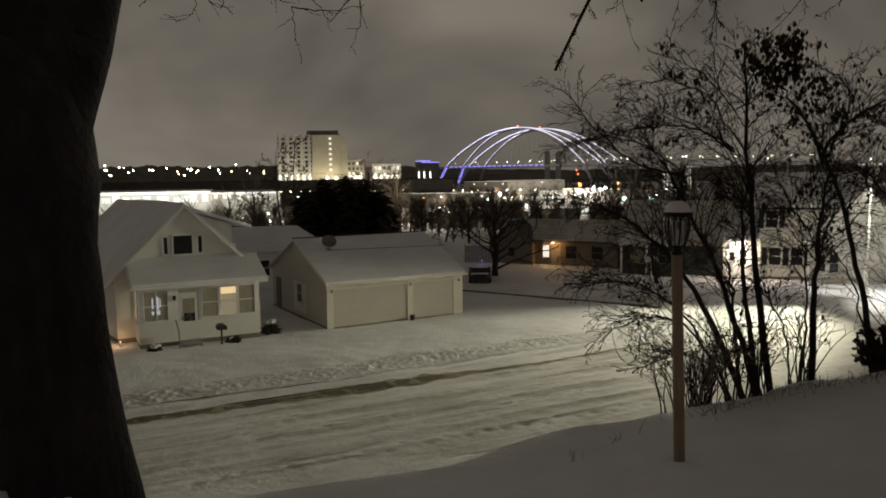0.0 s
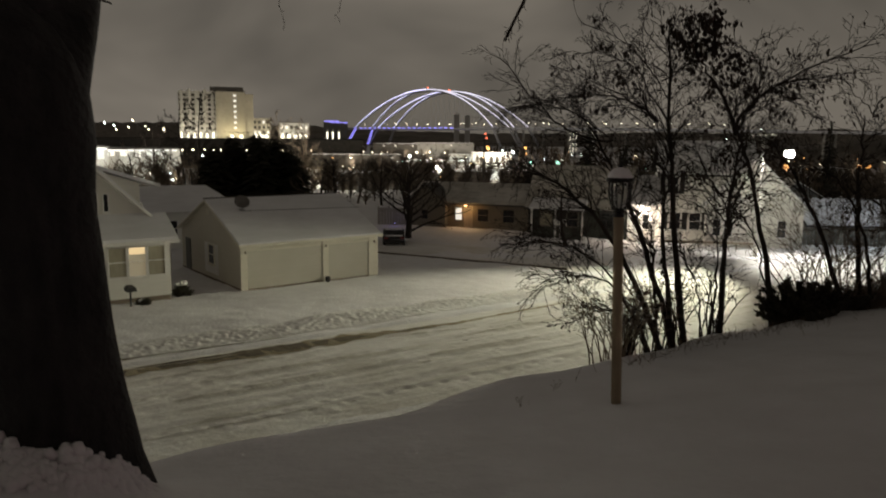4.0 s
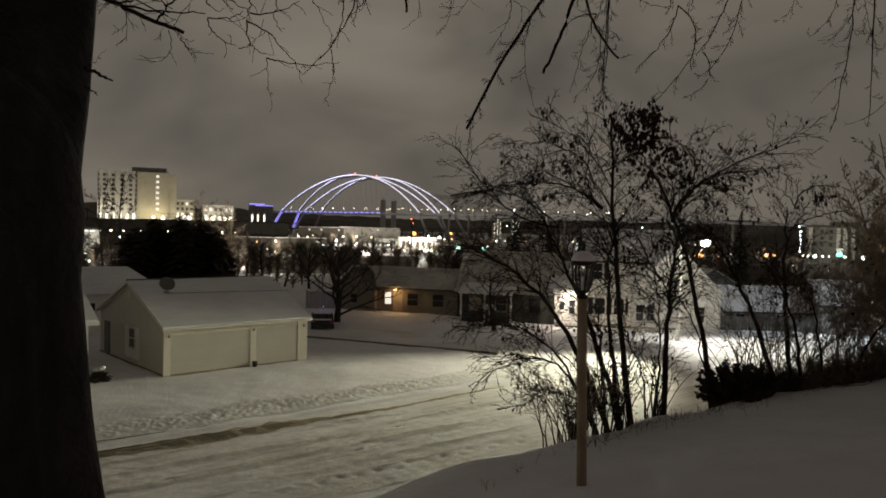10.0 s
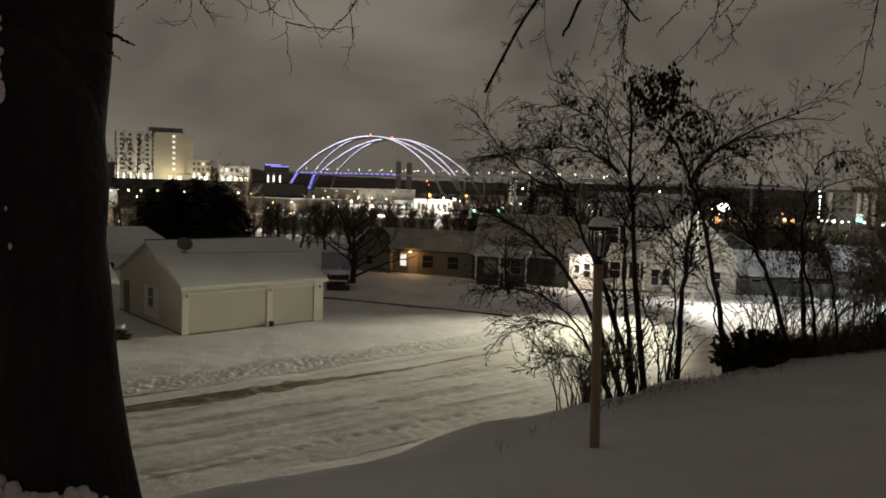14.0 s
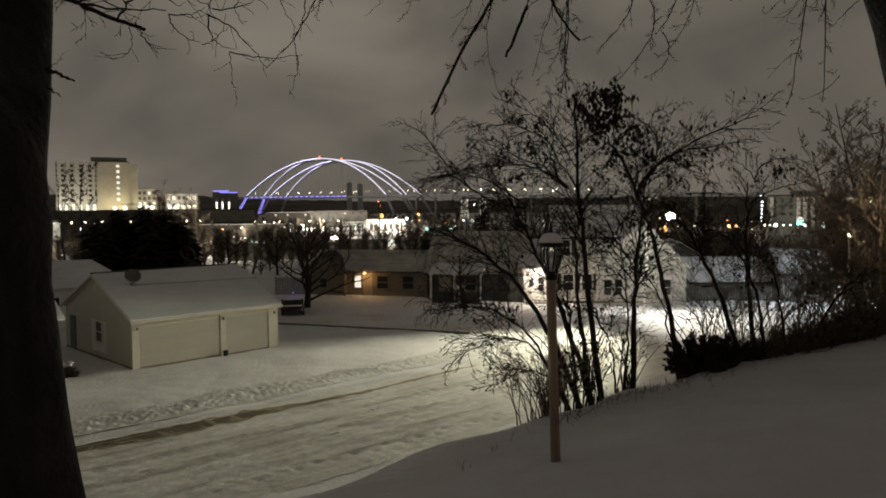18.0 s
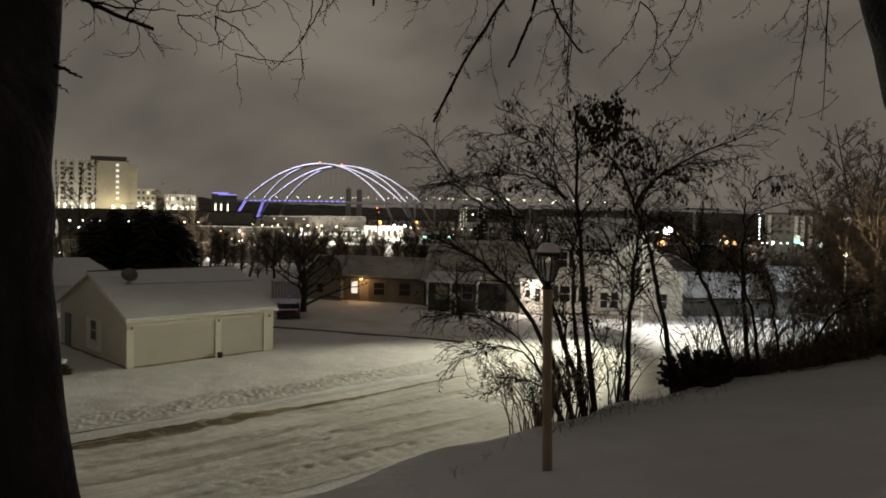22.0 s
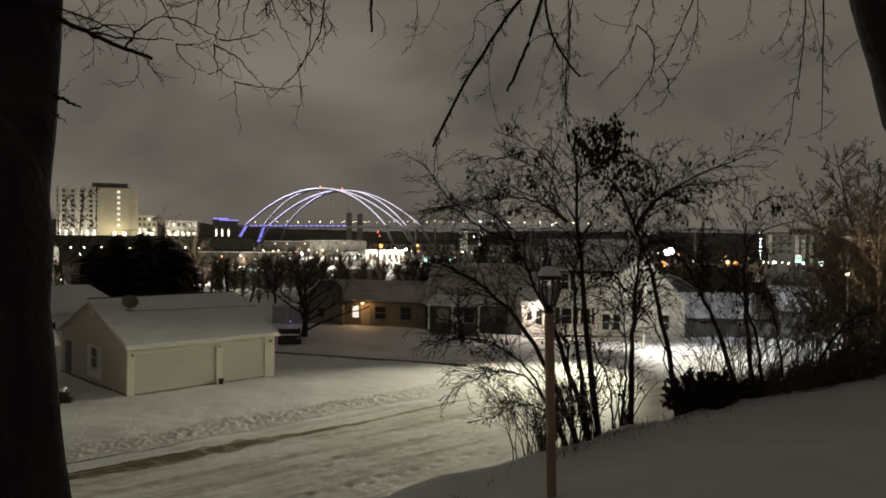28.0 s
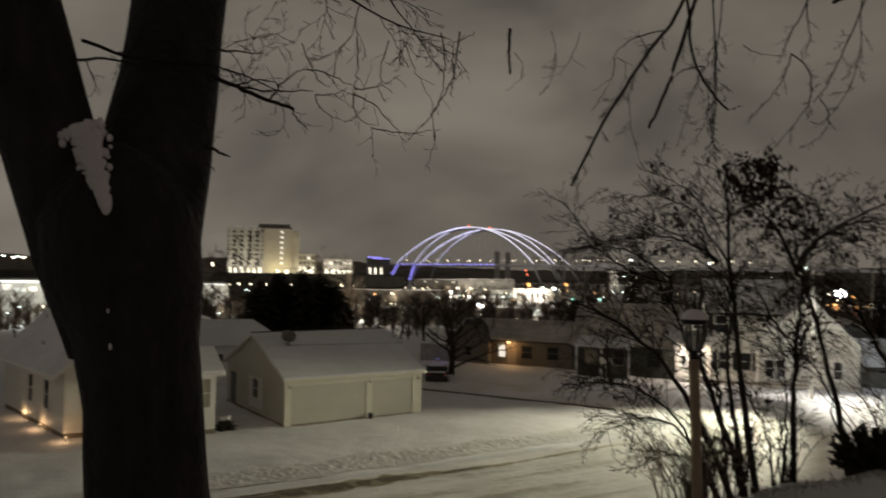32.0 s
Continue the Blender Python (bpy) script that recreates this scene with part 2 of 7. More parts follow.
STONE = material("foundation_stone", (0.28, 0.23, 0.17), 0.9, second=(0.16, 0.13, 0.10), grain=(3, 3, 5), bump=0.5, fine=9, depth=0.03)
CONCRETE = material("concrete", (0.32, 0.31, 0.29), 0.85, second=(0.22, 0.21, 0.20), stain=0.3, bump=0.2)
DARK = material("dark_paint", (0.025, 0.024, 0.024), 0.5, second=(0.015, 0.015, 0.015), bump=0)
SHUTTER = material("dark_shutter", (0.035, 0.035, 0.033), 0.6, second=(0.025, 0.025, 0.024), bump=0.1)
BLACK_METAL = material("black_metal", (0.022, 0.020, 0.018), 0.45, metal=0.6, second=(0.012, 0.011, 0.010), bump=0.1, fine=60)
TAN_POST = material("tan_post", (0.36, 0.29, 0.19), 0.75, second=(0.26, 0.21, 0.14), grain=(25, 25, 2.5), stain=3.0, bump=0.4, fine=50, depth=0.004)
POLE_WOOD = material("pole_wood", (0.36, 0.31, 0.25), 0.85, second=(0.22, 0.19, 0.15), grain=(10, 10, 0.8), bump=0.3, fine=20)
PALE_POLE = material("pale_pole", (0.78, 0.76, 0.70), 0.6, second=(0.66, 0.64, 0.58), grain=(10, 10, 0.8), bump=0.2, fine=20)
FAR_GREY = material("far_grey_wall", (0.20, 0.20, 0.18), 0.9, second=(0.14, 0.14, 0.13), grain=(0.4, 0.4, 0.4), stain=0.06, bump=0)
GALV = material("galvanised_steel", (0.42, 0.42, 0.41), 0.45, metal=0.7, second=(0.30, 0.30, 0.30), bump=0.1)
STEEL = material("bridge_steel", (0.40, 0.40, 0.44), 0.6, second=(0.30, 0.30, 0.33), stain=0.05, bump=0)
FAR_WALL = material("far_wall", (0.46, 0.42, 0.33), 0.8, second=(0.36, 0.33, 0.26), grain=(0.5, 0.5, 0.5), stain=0.08, bump=0)
FAR_PALE = material("far_pale_wall", (0.55, 0.53, 0.48), 0.8, second=(0.44, 0.42, 0.38), grain=(0.5, 0.5, 0.5), stain=0.08, bump=0)
FAR_DARK = material("far_dark_wall", (0.10, 0.09, 0.078), 0.9, second=(0.055, 0.05, 0.045), grain=(0.4, 0.4, 0.4), stain=0.06, bump=0)
CAR_PAINT = material("dark_car_paint", (0.012, 0.012, 0.015), 0.25, second=(0.010, 0.010, 0.012), bump=0)
TYRE = material("tyre", (0.02, 0.02, 0.02), 0.85, second=(0.012, 0.012, 0.012), bump=0)
DRYGRASS = material("dry_stems", (0.16, 0.11, 0.065), 0.9, second=(0.08, 0.055, 0.035), bump=0)
PALE_TWIG = material("pale_twig", (0.18, 0.135, 0.095), 0.9, second=(0.10, 0.076, 0.055), bump=0)
GLASS = material("dark_window_glass", (0.02, 0.021, 0.024), 0.06, second=(0.014, 0.014, 0.016), bump=0)
CURTAIN = material("curtained_window", (0.42, 0.39, 0.30), 0.25, second=(0.30, 0.28, 0.21), grain=(9, 9, 1), bump=0)
WARM_PANE = lit("warm_pane", (1.0, 0.72, 0.36), 0.75)
DIM_PANE = lit("dim_warm_pane", (1.0, 0.80, 0.45), 0.16)
WHITE_PANE = lit("white_pane", (1.0, 0.93, 0.80), 0.9)
TV_PANE = lit("flickering_pane", (0.95, 0.97, 1.0), 0.35)
LAMP_HEAD = lit("white_lamp_glow", (1.0, 0.97, 0.88), 40)
LED_WHITE = lit("violet_white_diodes", (0.70, 0.67, 1.0), 2.4)
LED_BLUE = lit("blue_diodes", (0.30, 0.27, 1.0), 1.5)
LED_DIM = lit("dim_white_diodes", (0.80, 0.76, 0.92), 1.15)
RED = lit("red_lamp", (1.0, 0.18, 0.08), 3.0)
SODIUM = lit("sodium_lamp", (1.0, 0.62, 0.28), 6.0)
WARM_LAMP = lit("warm_lamp", (1.0, 0.86, 0.58), 8.0)
COLD_LAMP = lit("cold_lamp", (0.88, 1.0, 0.92), 9.0)
ORANGE_LAMP = lit("orange_lamp", (1.0, 0.42, 0.10), 5.0)
GREEN_LAMP = lit("green_lamp", (0.30, 1.0, 0.72), 4.0)
SHOP_GLOW = lit("shop_glow", (0.95, 1.0, 0.88), 0.55)
# also coats the bridge piers' floodlit faces, which glow by themselves
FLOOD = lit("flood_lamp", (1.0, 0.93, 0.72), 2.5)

# ---- mesh helpers ----
def part(name, bm, mat, parent=None, label="", smooth=False):
    me = bpy.data.meshes.new(name)
    bm.to_mesh(me)
    bm.free()
    me.materials.append(mat)
    if smooth:
        me.polygons.foreach_set("use_smooth", [True] * len(me.polygons))
    ob = new(name, me)
    if parent:
        ob.parent = parent
    if label:
        ob["label"] = label
    return ob


def meshed(name, verts, faces, mat, parent=None, label="", smooth=False):
    me = bpy.data.meshes.new(name)
    me.from_pydata(verts, [], faces)
    me.materials.append(mat)
    if smooth:
        me.polygons.foreach_set("use_smooth", [True] * len(me.polygons))
    ob = new(name, me)
    if parent:
        ob.parent = parent
    if label:
        ob["label"] = label
    return ob


def thing(name, m, label, category, group="", kind=""):
    """An empty at a thing's base, for its parts."""
    ob = new(name)
    ob.empty_display_size = 0.2
    ob.matrix_world = m
    return tagged(ob, label, category, group, kind)


def box(x0, x1, y0, y1, z0, z1, bevel=0.0, bm=None):
    bm = bm or bmesh.new()
    m = Matrix.Translation(((x0 + x1) / 2, (y0 + y1) / 2, (z0 + z1) / 2)) @ Matrix.Diagonal((abs(x1 - x0), abs(y1 - y0), abs(z1 - z0), 1))
    r = bmesh.ops.create_cube(bm, size=1, matrix=m)
    if bevel:
        edges = {e for v in r["verts"] for e in v.link_edges}
        bmesh.ops.bevel(bm, geom=list(edges), offset=bevel, segments=1, affect="EDGES")
    return bm


def rod(a, b, r0, r1=None, sides=8, bm=None):
    """A tapered rod from a to b."""
    bm = bm or bmesh.new()
    a, b = Vector(a), Vector(b)
    d = b - a
    m = Matrix.Translation((a + b) / 2) @ d.to_track_quat("Z", "Y").to_matrix().to_4x4()
    bmesh.ops.create_cone(bm, cap_ends=True, segments=sides, radius1=r0, radius2=r0 if r1 is None else r1, depth=d.length, matrix=m)
    return bm


def ball(c, r, squash=1.0, bm=None, u=10, v=7):
    bm = bm or bmesh.new()
    bmesh.ops.create_uvsphere(bm, u_segments=u, v_segments=v, radius=r, matrix=Matrix.Translation(c) @ Matrix.Diagonal((1, 1, squash, 1)))
    return bm


def prism(outline, y0, y1, bm=None):
    """An outline in x and z, drawn out from y0 to y1."""
    bm = bm or bmesh.new()
    a = [bm.verts.new((x, y0, z)) for x, z in outline]
    b = [bm.verts.new((x, y1, z)) for x, z in outline]
    n = len(outline)
    bm.faces.new(a)
    bm.faces.new(b[::-1])
    for i in range(n):
        bm.faces.new((a[i], b[i], b[(i + 1) % n], a[(i + 1) % n]))
    bmesh.ops.recalc_face_normals(bm, faces=bm.faces)
    return bm


def prism_x(outline, x0, x1, bm=None):
    """An outline in y and z, drawn out from x0 to x1."""
    bm = bm or bmesh.new()
    a = [bm.verts.new((x0, y, z)) for y, z in outline]
    b = [bm.verts.new((x1, y, z)) for y, z in outline]
    n = len(outline)
    bm.faces.new(a)
    bm.faces.new(b[::-1])
    for i in range(n):
        bm.faces.new((a[i], b[i], b[(i + 1) % n], a[(i + 1) % n]))
    bmesh.ops.recalc_face_normals(bm, faces=bm.faces)
    return bm


def lathe(rings, sides=12, bm=None, c=(0, 0, 0)):
    """Rings of (radius, z) about an upright axis."""
    bm = bm or bmesh.new()
    rows = []
    for r, z in rings:
        rows.append([bm.verts.new((c[0] + r * math.cos(2 * math.pi * i / sides), c[1] + r * math.sin(2 * math.pi * i / sides), c[2] + z)) for i in range(sides)])
    for p, q in zip(rows, rows[1:]):
        for i in range(sides):
            bm.faces.new((p[i], p[(i + 1) % sides], q[(i + 1) % sides], q[i]))
    bm.faces.new(rows[0][::-1])
    bm.faces.new(rows[-1])
    return bm


def blobs(items):
    """Many small round lumps as verts and faces: (centre, radius, squash) each."""
    ring = [(math.cos(math.pi * k / 3), math.sin(math.pi * k / 3)) for k in range(6)]
    vs, fs = [], []
    for c, r, q in items:
        b = len(vs)
        vs.append((c[0], c[1], c[2] + r * q))
        for w, h in ((0.71, 0.71), (1.0, 0.0), (0.71, -0.71)):
            vs += [(c[0] + r * w * x, c[1] + r * w * y, c[2] + r * q * h) for x, y in ring]
        vs.append((c[0], c[1], c[2] - r * q))
        for k in range(6):
            k2 = (k + 1) % 6
            fs.append((b, b + 1 + k, b + 1 + k2))
            for row in (1, 7):
                fs.append((b + row + k, b + row + 6 + k, b + row + 6 + k2, b + row + k2))
            fs.append((b + 13 + k, b + 19, b + 13 + k2))
    return vs, fs


class Tubes:
    """Collects tapered branches into one mesh."""

    def __init__(self):
        self.verts, self.faces = [], []

    def add(self, pts, radii, sides=5):
        base = len(self.verts)
        pts = [Vector(p) for p in pts]
        n = len(pts)
        for i, (p, r) in enumerate(zip(pts, radii)):
            d = (pts[min(i + 1, n - 1)] - pts[max(i - 1, 0)])
            if d.length < 1e-6:
                d = Vector((0, 0, 1))
            d.normalize()
            a = d.cross(Vector((0.31, 0.17, 0.93)))
            if a.length < 1e-3:
                a = d.cross(Vector((1, 0, 0)))
            a.normalize()
            b = d.cross(a)
            for k in range(sides):
                t = 2 * math.pi * k / sides
                self.verts.append(tuple(p + (a * math.cos(t) + b * math.sin(t)) * r))
        for i in range(n - 1):
            for k in range(sides):
                k2 = (k + 1) % sides
                self.faces.append((base + i * sides + k, base + i * sides + k2, base + (i + 1) * sides + k2, base + (i + 1) * sides + k))
        self.faces.append(tuple(base + (n - 1) * sides + k for k in range(sides)))

    def leaf(self, p, d, size, rng):
        """A curled dry leaf: two folded halves."""
        p, d = Vector(p), Vector(d).normalized()
        s = d.cross(Vector((rng.uniform(-1, 1), rng.uniform(-1, 1), rng.uniform(-1, 1)))).normalized() * size * 0.33
        up = d.cross(s).normalized() * size * 0.18
        b = len(self.verts)
        self.verts += [tuple(p), tuple(p + d * size * 0.5 + s + up), tuple(p + d * size), tuple(p + d * size * 0.5 - s + up)]
        self.faces += [(b, b + 1, b + 2), (b, b + 2, b + 3)]

    def made(self, name, mat, parent=None, label="", smooth=True):
        return meshed(name, self.verts, self.faces, mat, parent, label, smooth)


def wander(rng, start, way, length, steps, bend=0.18, sag=0.0, lift=0.0):
    """A crooked line that starts along way."""
    p, d = Vector(start), Vector(way).normalized()
    out = [p.copy()]
    for i in range(steps):
        d = d + Vector((rng.gauss(0, bend), rng.gauss(0, bend), rng.gauss(0, bend) - sag + lift))
        d.normalize()
        p = p + d * (length / steps)
        out.append(p.copy())
    return out


def twiggy(tubes, rng, pts, r0, order, count, length, sag=0.0, lift=0.0, spread=0.9, bend=0.2, ends=None, thin=0.0022, first=0.25):
    """Side branches of falling size along a line."""
    n = len(pts)
    for c in range(count):
        f = first + (1 - first) * (c + rng.random()) / count
        i = min(int(f * (n - 1)), n - 2)
        p = pts[i].lerp(pts[i + 1], f * (n - 1) - i)
        d = (pts[i + 1] - pts[i]).normalized()
        side = d.cross(Vector((rng.uniform(-1, 1), rng.uniform(-1, 1), rng.uniform(-1, 1))))
        if side.length < 1e-3:
            continue
        way = d + side.normalized() * spread * rng.uniform(0.6, 1.2)
        ln = length * rng.uniform(0.5, 1.15) * (1.15 - 0.6 * f)
        r = max(r0 * (1.0 - 0.6 * f) * 0.55, thin)
        steps = 5 if order > 0 else 4
        line = wander(rng, p, way, ln, steps, bend, sag, lift)
        tubes.add(line, [max(r * (1 - 0.75 * k / steps), thin * 0.7) for k in range(steps + 1)], 5 if r > 0.012 else 3)
        if ends is not None:
            ends.append((line[-1], line[-1] - line[-2], line))
        if order > 0:
            twiggy(tubes, rng, line, r, order - 1, max(2, int(count * 0.7)), ln * 0.55, sag, lift, spread, bend, ends, thin, 0.2)


def bow(a, m, b, n, g, kink):
    """A bent line from a over m to b, with small kinks."""
    a, m, b = Vector(a), Vector(m), Vector(b)
    c = m * 2 - (a + b) / 2
    out = []
    for i in range(n + 1):
        f = i / n
        p = a * (1 - f) ** 2 + c * 2 * f * (1 - f) + b * f * f
        j = kink * min(1, 4 * f)
        out.append(p + Vector((g.gauss(0, j), g.gauss(0, j), g.gauss(0, j * 0.6))))
    return out


def bough_set(tree, g, y, rows, length, per, top=None):
    """Bent boughs in an upright plane, each (x, z) from start over middle to tip and a radius, with small twigs; thick ones end bluntly."""
    for x0, z0, xm, zm, x1, z1, r in rows:
        dy = g.gauss(0, 0.12)
        line = bow((x0, y, z0), (xm, y + dy * 0.4, zm), (x1, y + dy, z1), 14, g, 0.006)
        if top and z0 > top - 0.5:
            k = max(-0.5, min(0.5, (x0 - xm) / max(z0 - zm, 0.1)))
            line = [Vector((x0 + k * (top - z0), y, top))] + line
        end = 0.72 if r > 0.012 else 0.38
        n = len(line) - 1
        wood = Tubes()
        wood.add(line, [r * (1 - (1 - end) * i / n) for i in range(n + 1)], 6)
        ln = sum((b - a).length for a, b in zip(line, line[1:]))
        if per and r < 0.0205:
            twiggy(wood, g, line, min(r, 0.008), 1 if ln > 0.7 else 0, max(3, int(ln * per)), length, sag=0.02, spread=0.9, bend=0.24, thin=0.0024 if y < 6 else 0.0032, first=0.12)
        wood.made("bough", TWIG, tree)


def bearing(az, d, z=0.0):
    """A place by its bearing in degrees and its distance from the yard."""
    return Vector((d * math.sin(radians(az)), d * math.cos(radians(az)), z))

# ---- ground, roads, snow banks ----
ROAD_AT, ROAD_TURN = Vector((-2.85, 33.2, 0.0)), 32.0
RU = Vector((math.cos(radians(ROAD_TURN)), math.sin(radians(ROAD_TURN)), 0))
RV = Vector((RU.y, -RU.x, 0))
ROAD_W = 9.6
SIDE_AT = Vector((-1.7, 57.0, 0.0))
SU = Vector((0.868, -0.496, 0))


def road_sv(x, y):
    dx, dy = x - ROAD_AT.x, y - ROAD_AT.y
    return dx * RU.x + dy * RU.y, dx * RV.x + dy * RV.y


def smooth_step(a, b, x):
    t = np.clip((x - a) / (b - a), 0, 1)
    return t * t * (3 - 2 * t)


def height(x, y):
    """The lie of the land, without the small relief of the snow."""
    x, y = np.asarray(x, float), np.asarray(y, float)
    crest = np.interp(x, (-30, -10, -5, -3, -1.3, 0.5, 1.6, 2.4, 3.3, 4.2, 5.0, 5.7, 7.8, 11, 16, 40),
                      (-8, 1.0, 3.2, 4.5, 6.1, 6.82, 8.12, 8.43, 8.96, 9.66, 10.65, 10.31, 11.93, 12.75, 14.5, 29))
    cx, cy = np.clip(x, -6, 12), np.clip(y, -6, 16)
    yard = 7.1 - 0.147 * cy + 0.08 * cx
    yard = yard + 0.67 * np.exp(-((x + 1.60) ** 2 + (y - 4.0) ** 2) / 0.44) + 1.5 * np.exp(-((x - 9.75) ** 2 + (y - 7.5) ** 2) / 1.3)
    s = np.maximum(y - crest, 0)
    bank = yard - 0.68 * (s - 1.1 * (1 - np.exp(-s / 1.1)))
    rs, rv = road_sv(x, y)
    low = 0.02 + 0.05 * np.sin(x * 0.21 + 1) * np.sin(y * 0.17)
    low = low + 0.5 * smooth_step(62, 70, y - 0.0 * x) * smooth_step(-40, 0, x)
    z = np.logaddexp(bank * 3.0, low * 3.0) / 3.0
    under = smooth_step(-0.05, 0.2, rv) * (1 - smooth_step(ROAD_W - 0.2, ROAD_W + 0.05, rv))
    z = z * (1 - under) - 0.22 * under
    d = np.hypot(x, y)
    z = z - 13.5 * smooth_step(88, 330, d)
    return z


def land_height(p):
    return float(height(p[0], p[1]))


def axis(a, b, step, far, grow=1.22):
    core = list(np.arange(a, b + step / 2, step))
    lo, hi, g = a, b, step
    left, right = [], []
    while lo > -far:
        g *= grow
        lo -= g
        hi += g
        left.append(lo)
        right.append(hi)
    return np.array(left[::-1] + core + right)


gx, gy = axis(-26, 44, 0.28, 4200), axis(-4, 70, 0.28, 4200)
GX, GY = np.meshgrid(gx, gy)
GZ = height(GX, GY)
near = (np.abs(GX) < 60) & (GY > -10) & (GY < 90)
flat = GZ.ravel()
for i in np.flatnonzero(near.ravel()):
    p = Vector((GX.flat[i], GY.flat[i], 0))
    a = noise.noise(p * 0.35) * 0.09 + noise.noise(p * 1.3 + Vector((7, 3, 1))) * 0.035 + noise.noise(p * 4.1) * 0.012
    flat[i] += a
GZ = flat.reshape(GZ.shape)
nx, ny = len(gx), len(gy)
verts = list(zip(GX.ravel().tolist(), GY.ravel().tolist(), GZ.ravel().tolist()))
faces = [(j * nx + i, j * nx + i + 1, (j + 1) * nx + i + 1, (j + 1) * nx + i) for j in range(ny - 1) for i in range(nx - 1)]
tagged(meshed("ground", verts, faces, SNOW, smooth=True), "snow-covered yard, bank and lots", "ground", kind="structure")


def strip_object(name, at, turn, length0, length1, v0, v1, ds, dv, z_of, mat, label):
    """A long sheet in its own axes, x along it, with z from a function."""
    ob_verts, ob_faces = [], []
    ss, vs = np.arange(length0, length1 + ds / 2, ds), np.arange(v0, v1 + dv / 2, dv)
    for s in ss:
        for v in vs:
            ob_verts.append((float(s), float(-v), z_of(float(s), float(v))))
    m = len(vs)
    for i in range(len(ss) - 1):
        for j in range(m - 1):
            ob_faces.append((i * m + j, i * m + j + 1, (i + 1) * m + j + 1, (i + 1) * m + j))
    ob = meshed(name, ob_verts, ob_faces, mat, smooth=True)
    ob.matrix_world = pose(at.x, at.y, at.z, 0, 0, turn)
    return tagged(ob, label, name.replace("_", " "), kind="structure")


def road_z(s, v):
    p = Vector((s, v, 0))
    z = -0.07 + noise.noise(p * 0.5) * 0.02
    for c, w, dpt in ((2.2, 0.28, 0.05), (3.9, 0.34, 0.06), (5.6, 0.30, 0.07), (7.2, 0.26, 0.05)):
        c2 = c + 0.25 * math.sin(s * 0.11 + c) + 0.12 * noise.noise(Vector((s * 0.3, c, 2)))
        z -= dpt * math.exp(-((v - c2) / w) ** 2) * (0.7 + 0.5 * noise.noise(Vector((s * 0.8, c, 5))))
        z += 0.035 * math.exp(-((abs(v - c2) - 0.5) / 0.16) ** 2)
    f = (s * 1.35) % 1.0
    stride = int(math.floor(s * 1.35))
    jog = noise.noise(Vector((stride * 1.7, 0.5, 3)))
    z -= (0.05 + 0.06 * abs(jog)) * math.exp(-((v - 8.1 - 0.14 * (1 if stride % 2 else -1) - 0.35 * jog - 0.05 * s) / 0.12) ** 2) * math.exp(-((f - 0.5 - 0.25 * jog) / 0.17) ** 2)
    rough = 0.5 + 0.9 * max(0.0, noise.noise(Vector((s * 0.35, v * 0.8, 12))) + 0.25)
    z += rough * (0.030 * noise.noise(Vector((s * 1.3, v * 3.5, 4))) + 0.026 * noise.noise(Vector((s * 3.0, v * 5.5, 8))) + 0.014 * abs(noise.noise(Vector((s * 7.0, v * 8.0, 2)))))
    return z


strip_object("road", ROAD_AT, ROAD_TURN, -28, 52, 0.06, ROAD_W, 0.12, 0.10, road_z, ROAD_SNOW, "street of packed, rutted snow with tyre tracks")


def bank_z(s, v):
    """The ploughed ridge of snow along the kerb: broken lumps, highest in its middle."""
    w = 1.35 + 0.5 * noise.noise(Vector((s * 0.22, 0, 3)))
    mid = -1.7 + 0.35 * noise.noise(Vector((s * 0.31, 4, 1)))
    rise = math.exp(-((v - mid) / w) ** 2)
    q = Vector((s, v, 0))
    lump = noise.noise(q * 0.9) * 0.3 + noise.noise(q * 2.2 + Vector((3, 1, 0))) * 0.35 + noise.noise(q * 4.4) * 0.45 + abs(noise.noise(q * 8.1)) * 0.6
    edge = min(1, max(0, (v + 4.6) / 1.0)) * min(1, max(0, (-v - 0.35) / 0.35))
    return -0.14 + edge * (0.11 + rise * (0.20 + 0.10 * lump) + 0.05 * noise.noise(q * 13.0) * (0.25 + rise))


strip_object("snow_bank", ROAD_AT, ROAD_TURN, -26, 34, -4.6, 0.08, 0.07, 0.07, bank_z, CLOD, "lumpy ridge of ploughed snow along the kerb")


def bare_strip(s0, s1, c0, c1, w, seed, mat=WET, name="bare_patch", label="wet bare asphalt showing in the gutter", lift=0.0):
    """Wet asphalt laid bare in the gutter, ragged at its edges."""
    vs, fs = [], []
    n = int((s1 - s0) / 0.15)
    for i in range(n + 1):
        f = i / n
        s = s0 + (s1 - s0) * f
        c = c0 + (c1 - c0) * f
        h = w * math.sin(math.pi * min(1, max(0.02, f * 0.98 + 0.01))) ** 0.5
        a = h * (0.75 + 0.7 * noise.noise(Vector((s * 1.3, seed, 0))))
        b = h * (0.75 + 0.7 * noise.noise(Vector((s * 1.1, seed, 9))))
        vs += [(s, -(c - a), road_z(s, c - a) + 0.022 + lift), (s, -(c + b), road_z(s, c + b) + 0.022 + lift)]
    for i in range(n):
        fs.append((2 * i, 2 * i + 1, 2 * i + 3, 2 * i + 2))
    ob = meshed(name, vs, fs, mat)
    ob.matrix_world = pose(ROAD_AT.x, ROAD_AT.y, 0, 0, 0, ROAD_TURN)
    tagged(ob, label, name.replace("_", " "), kind="structure")


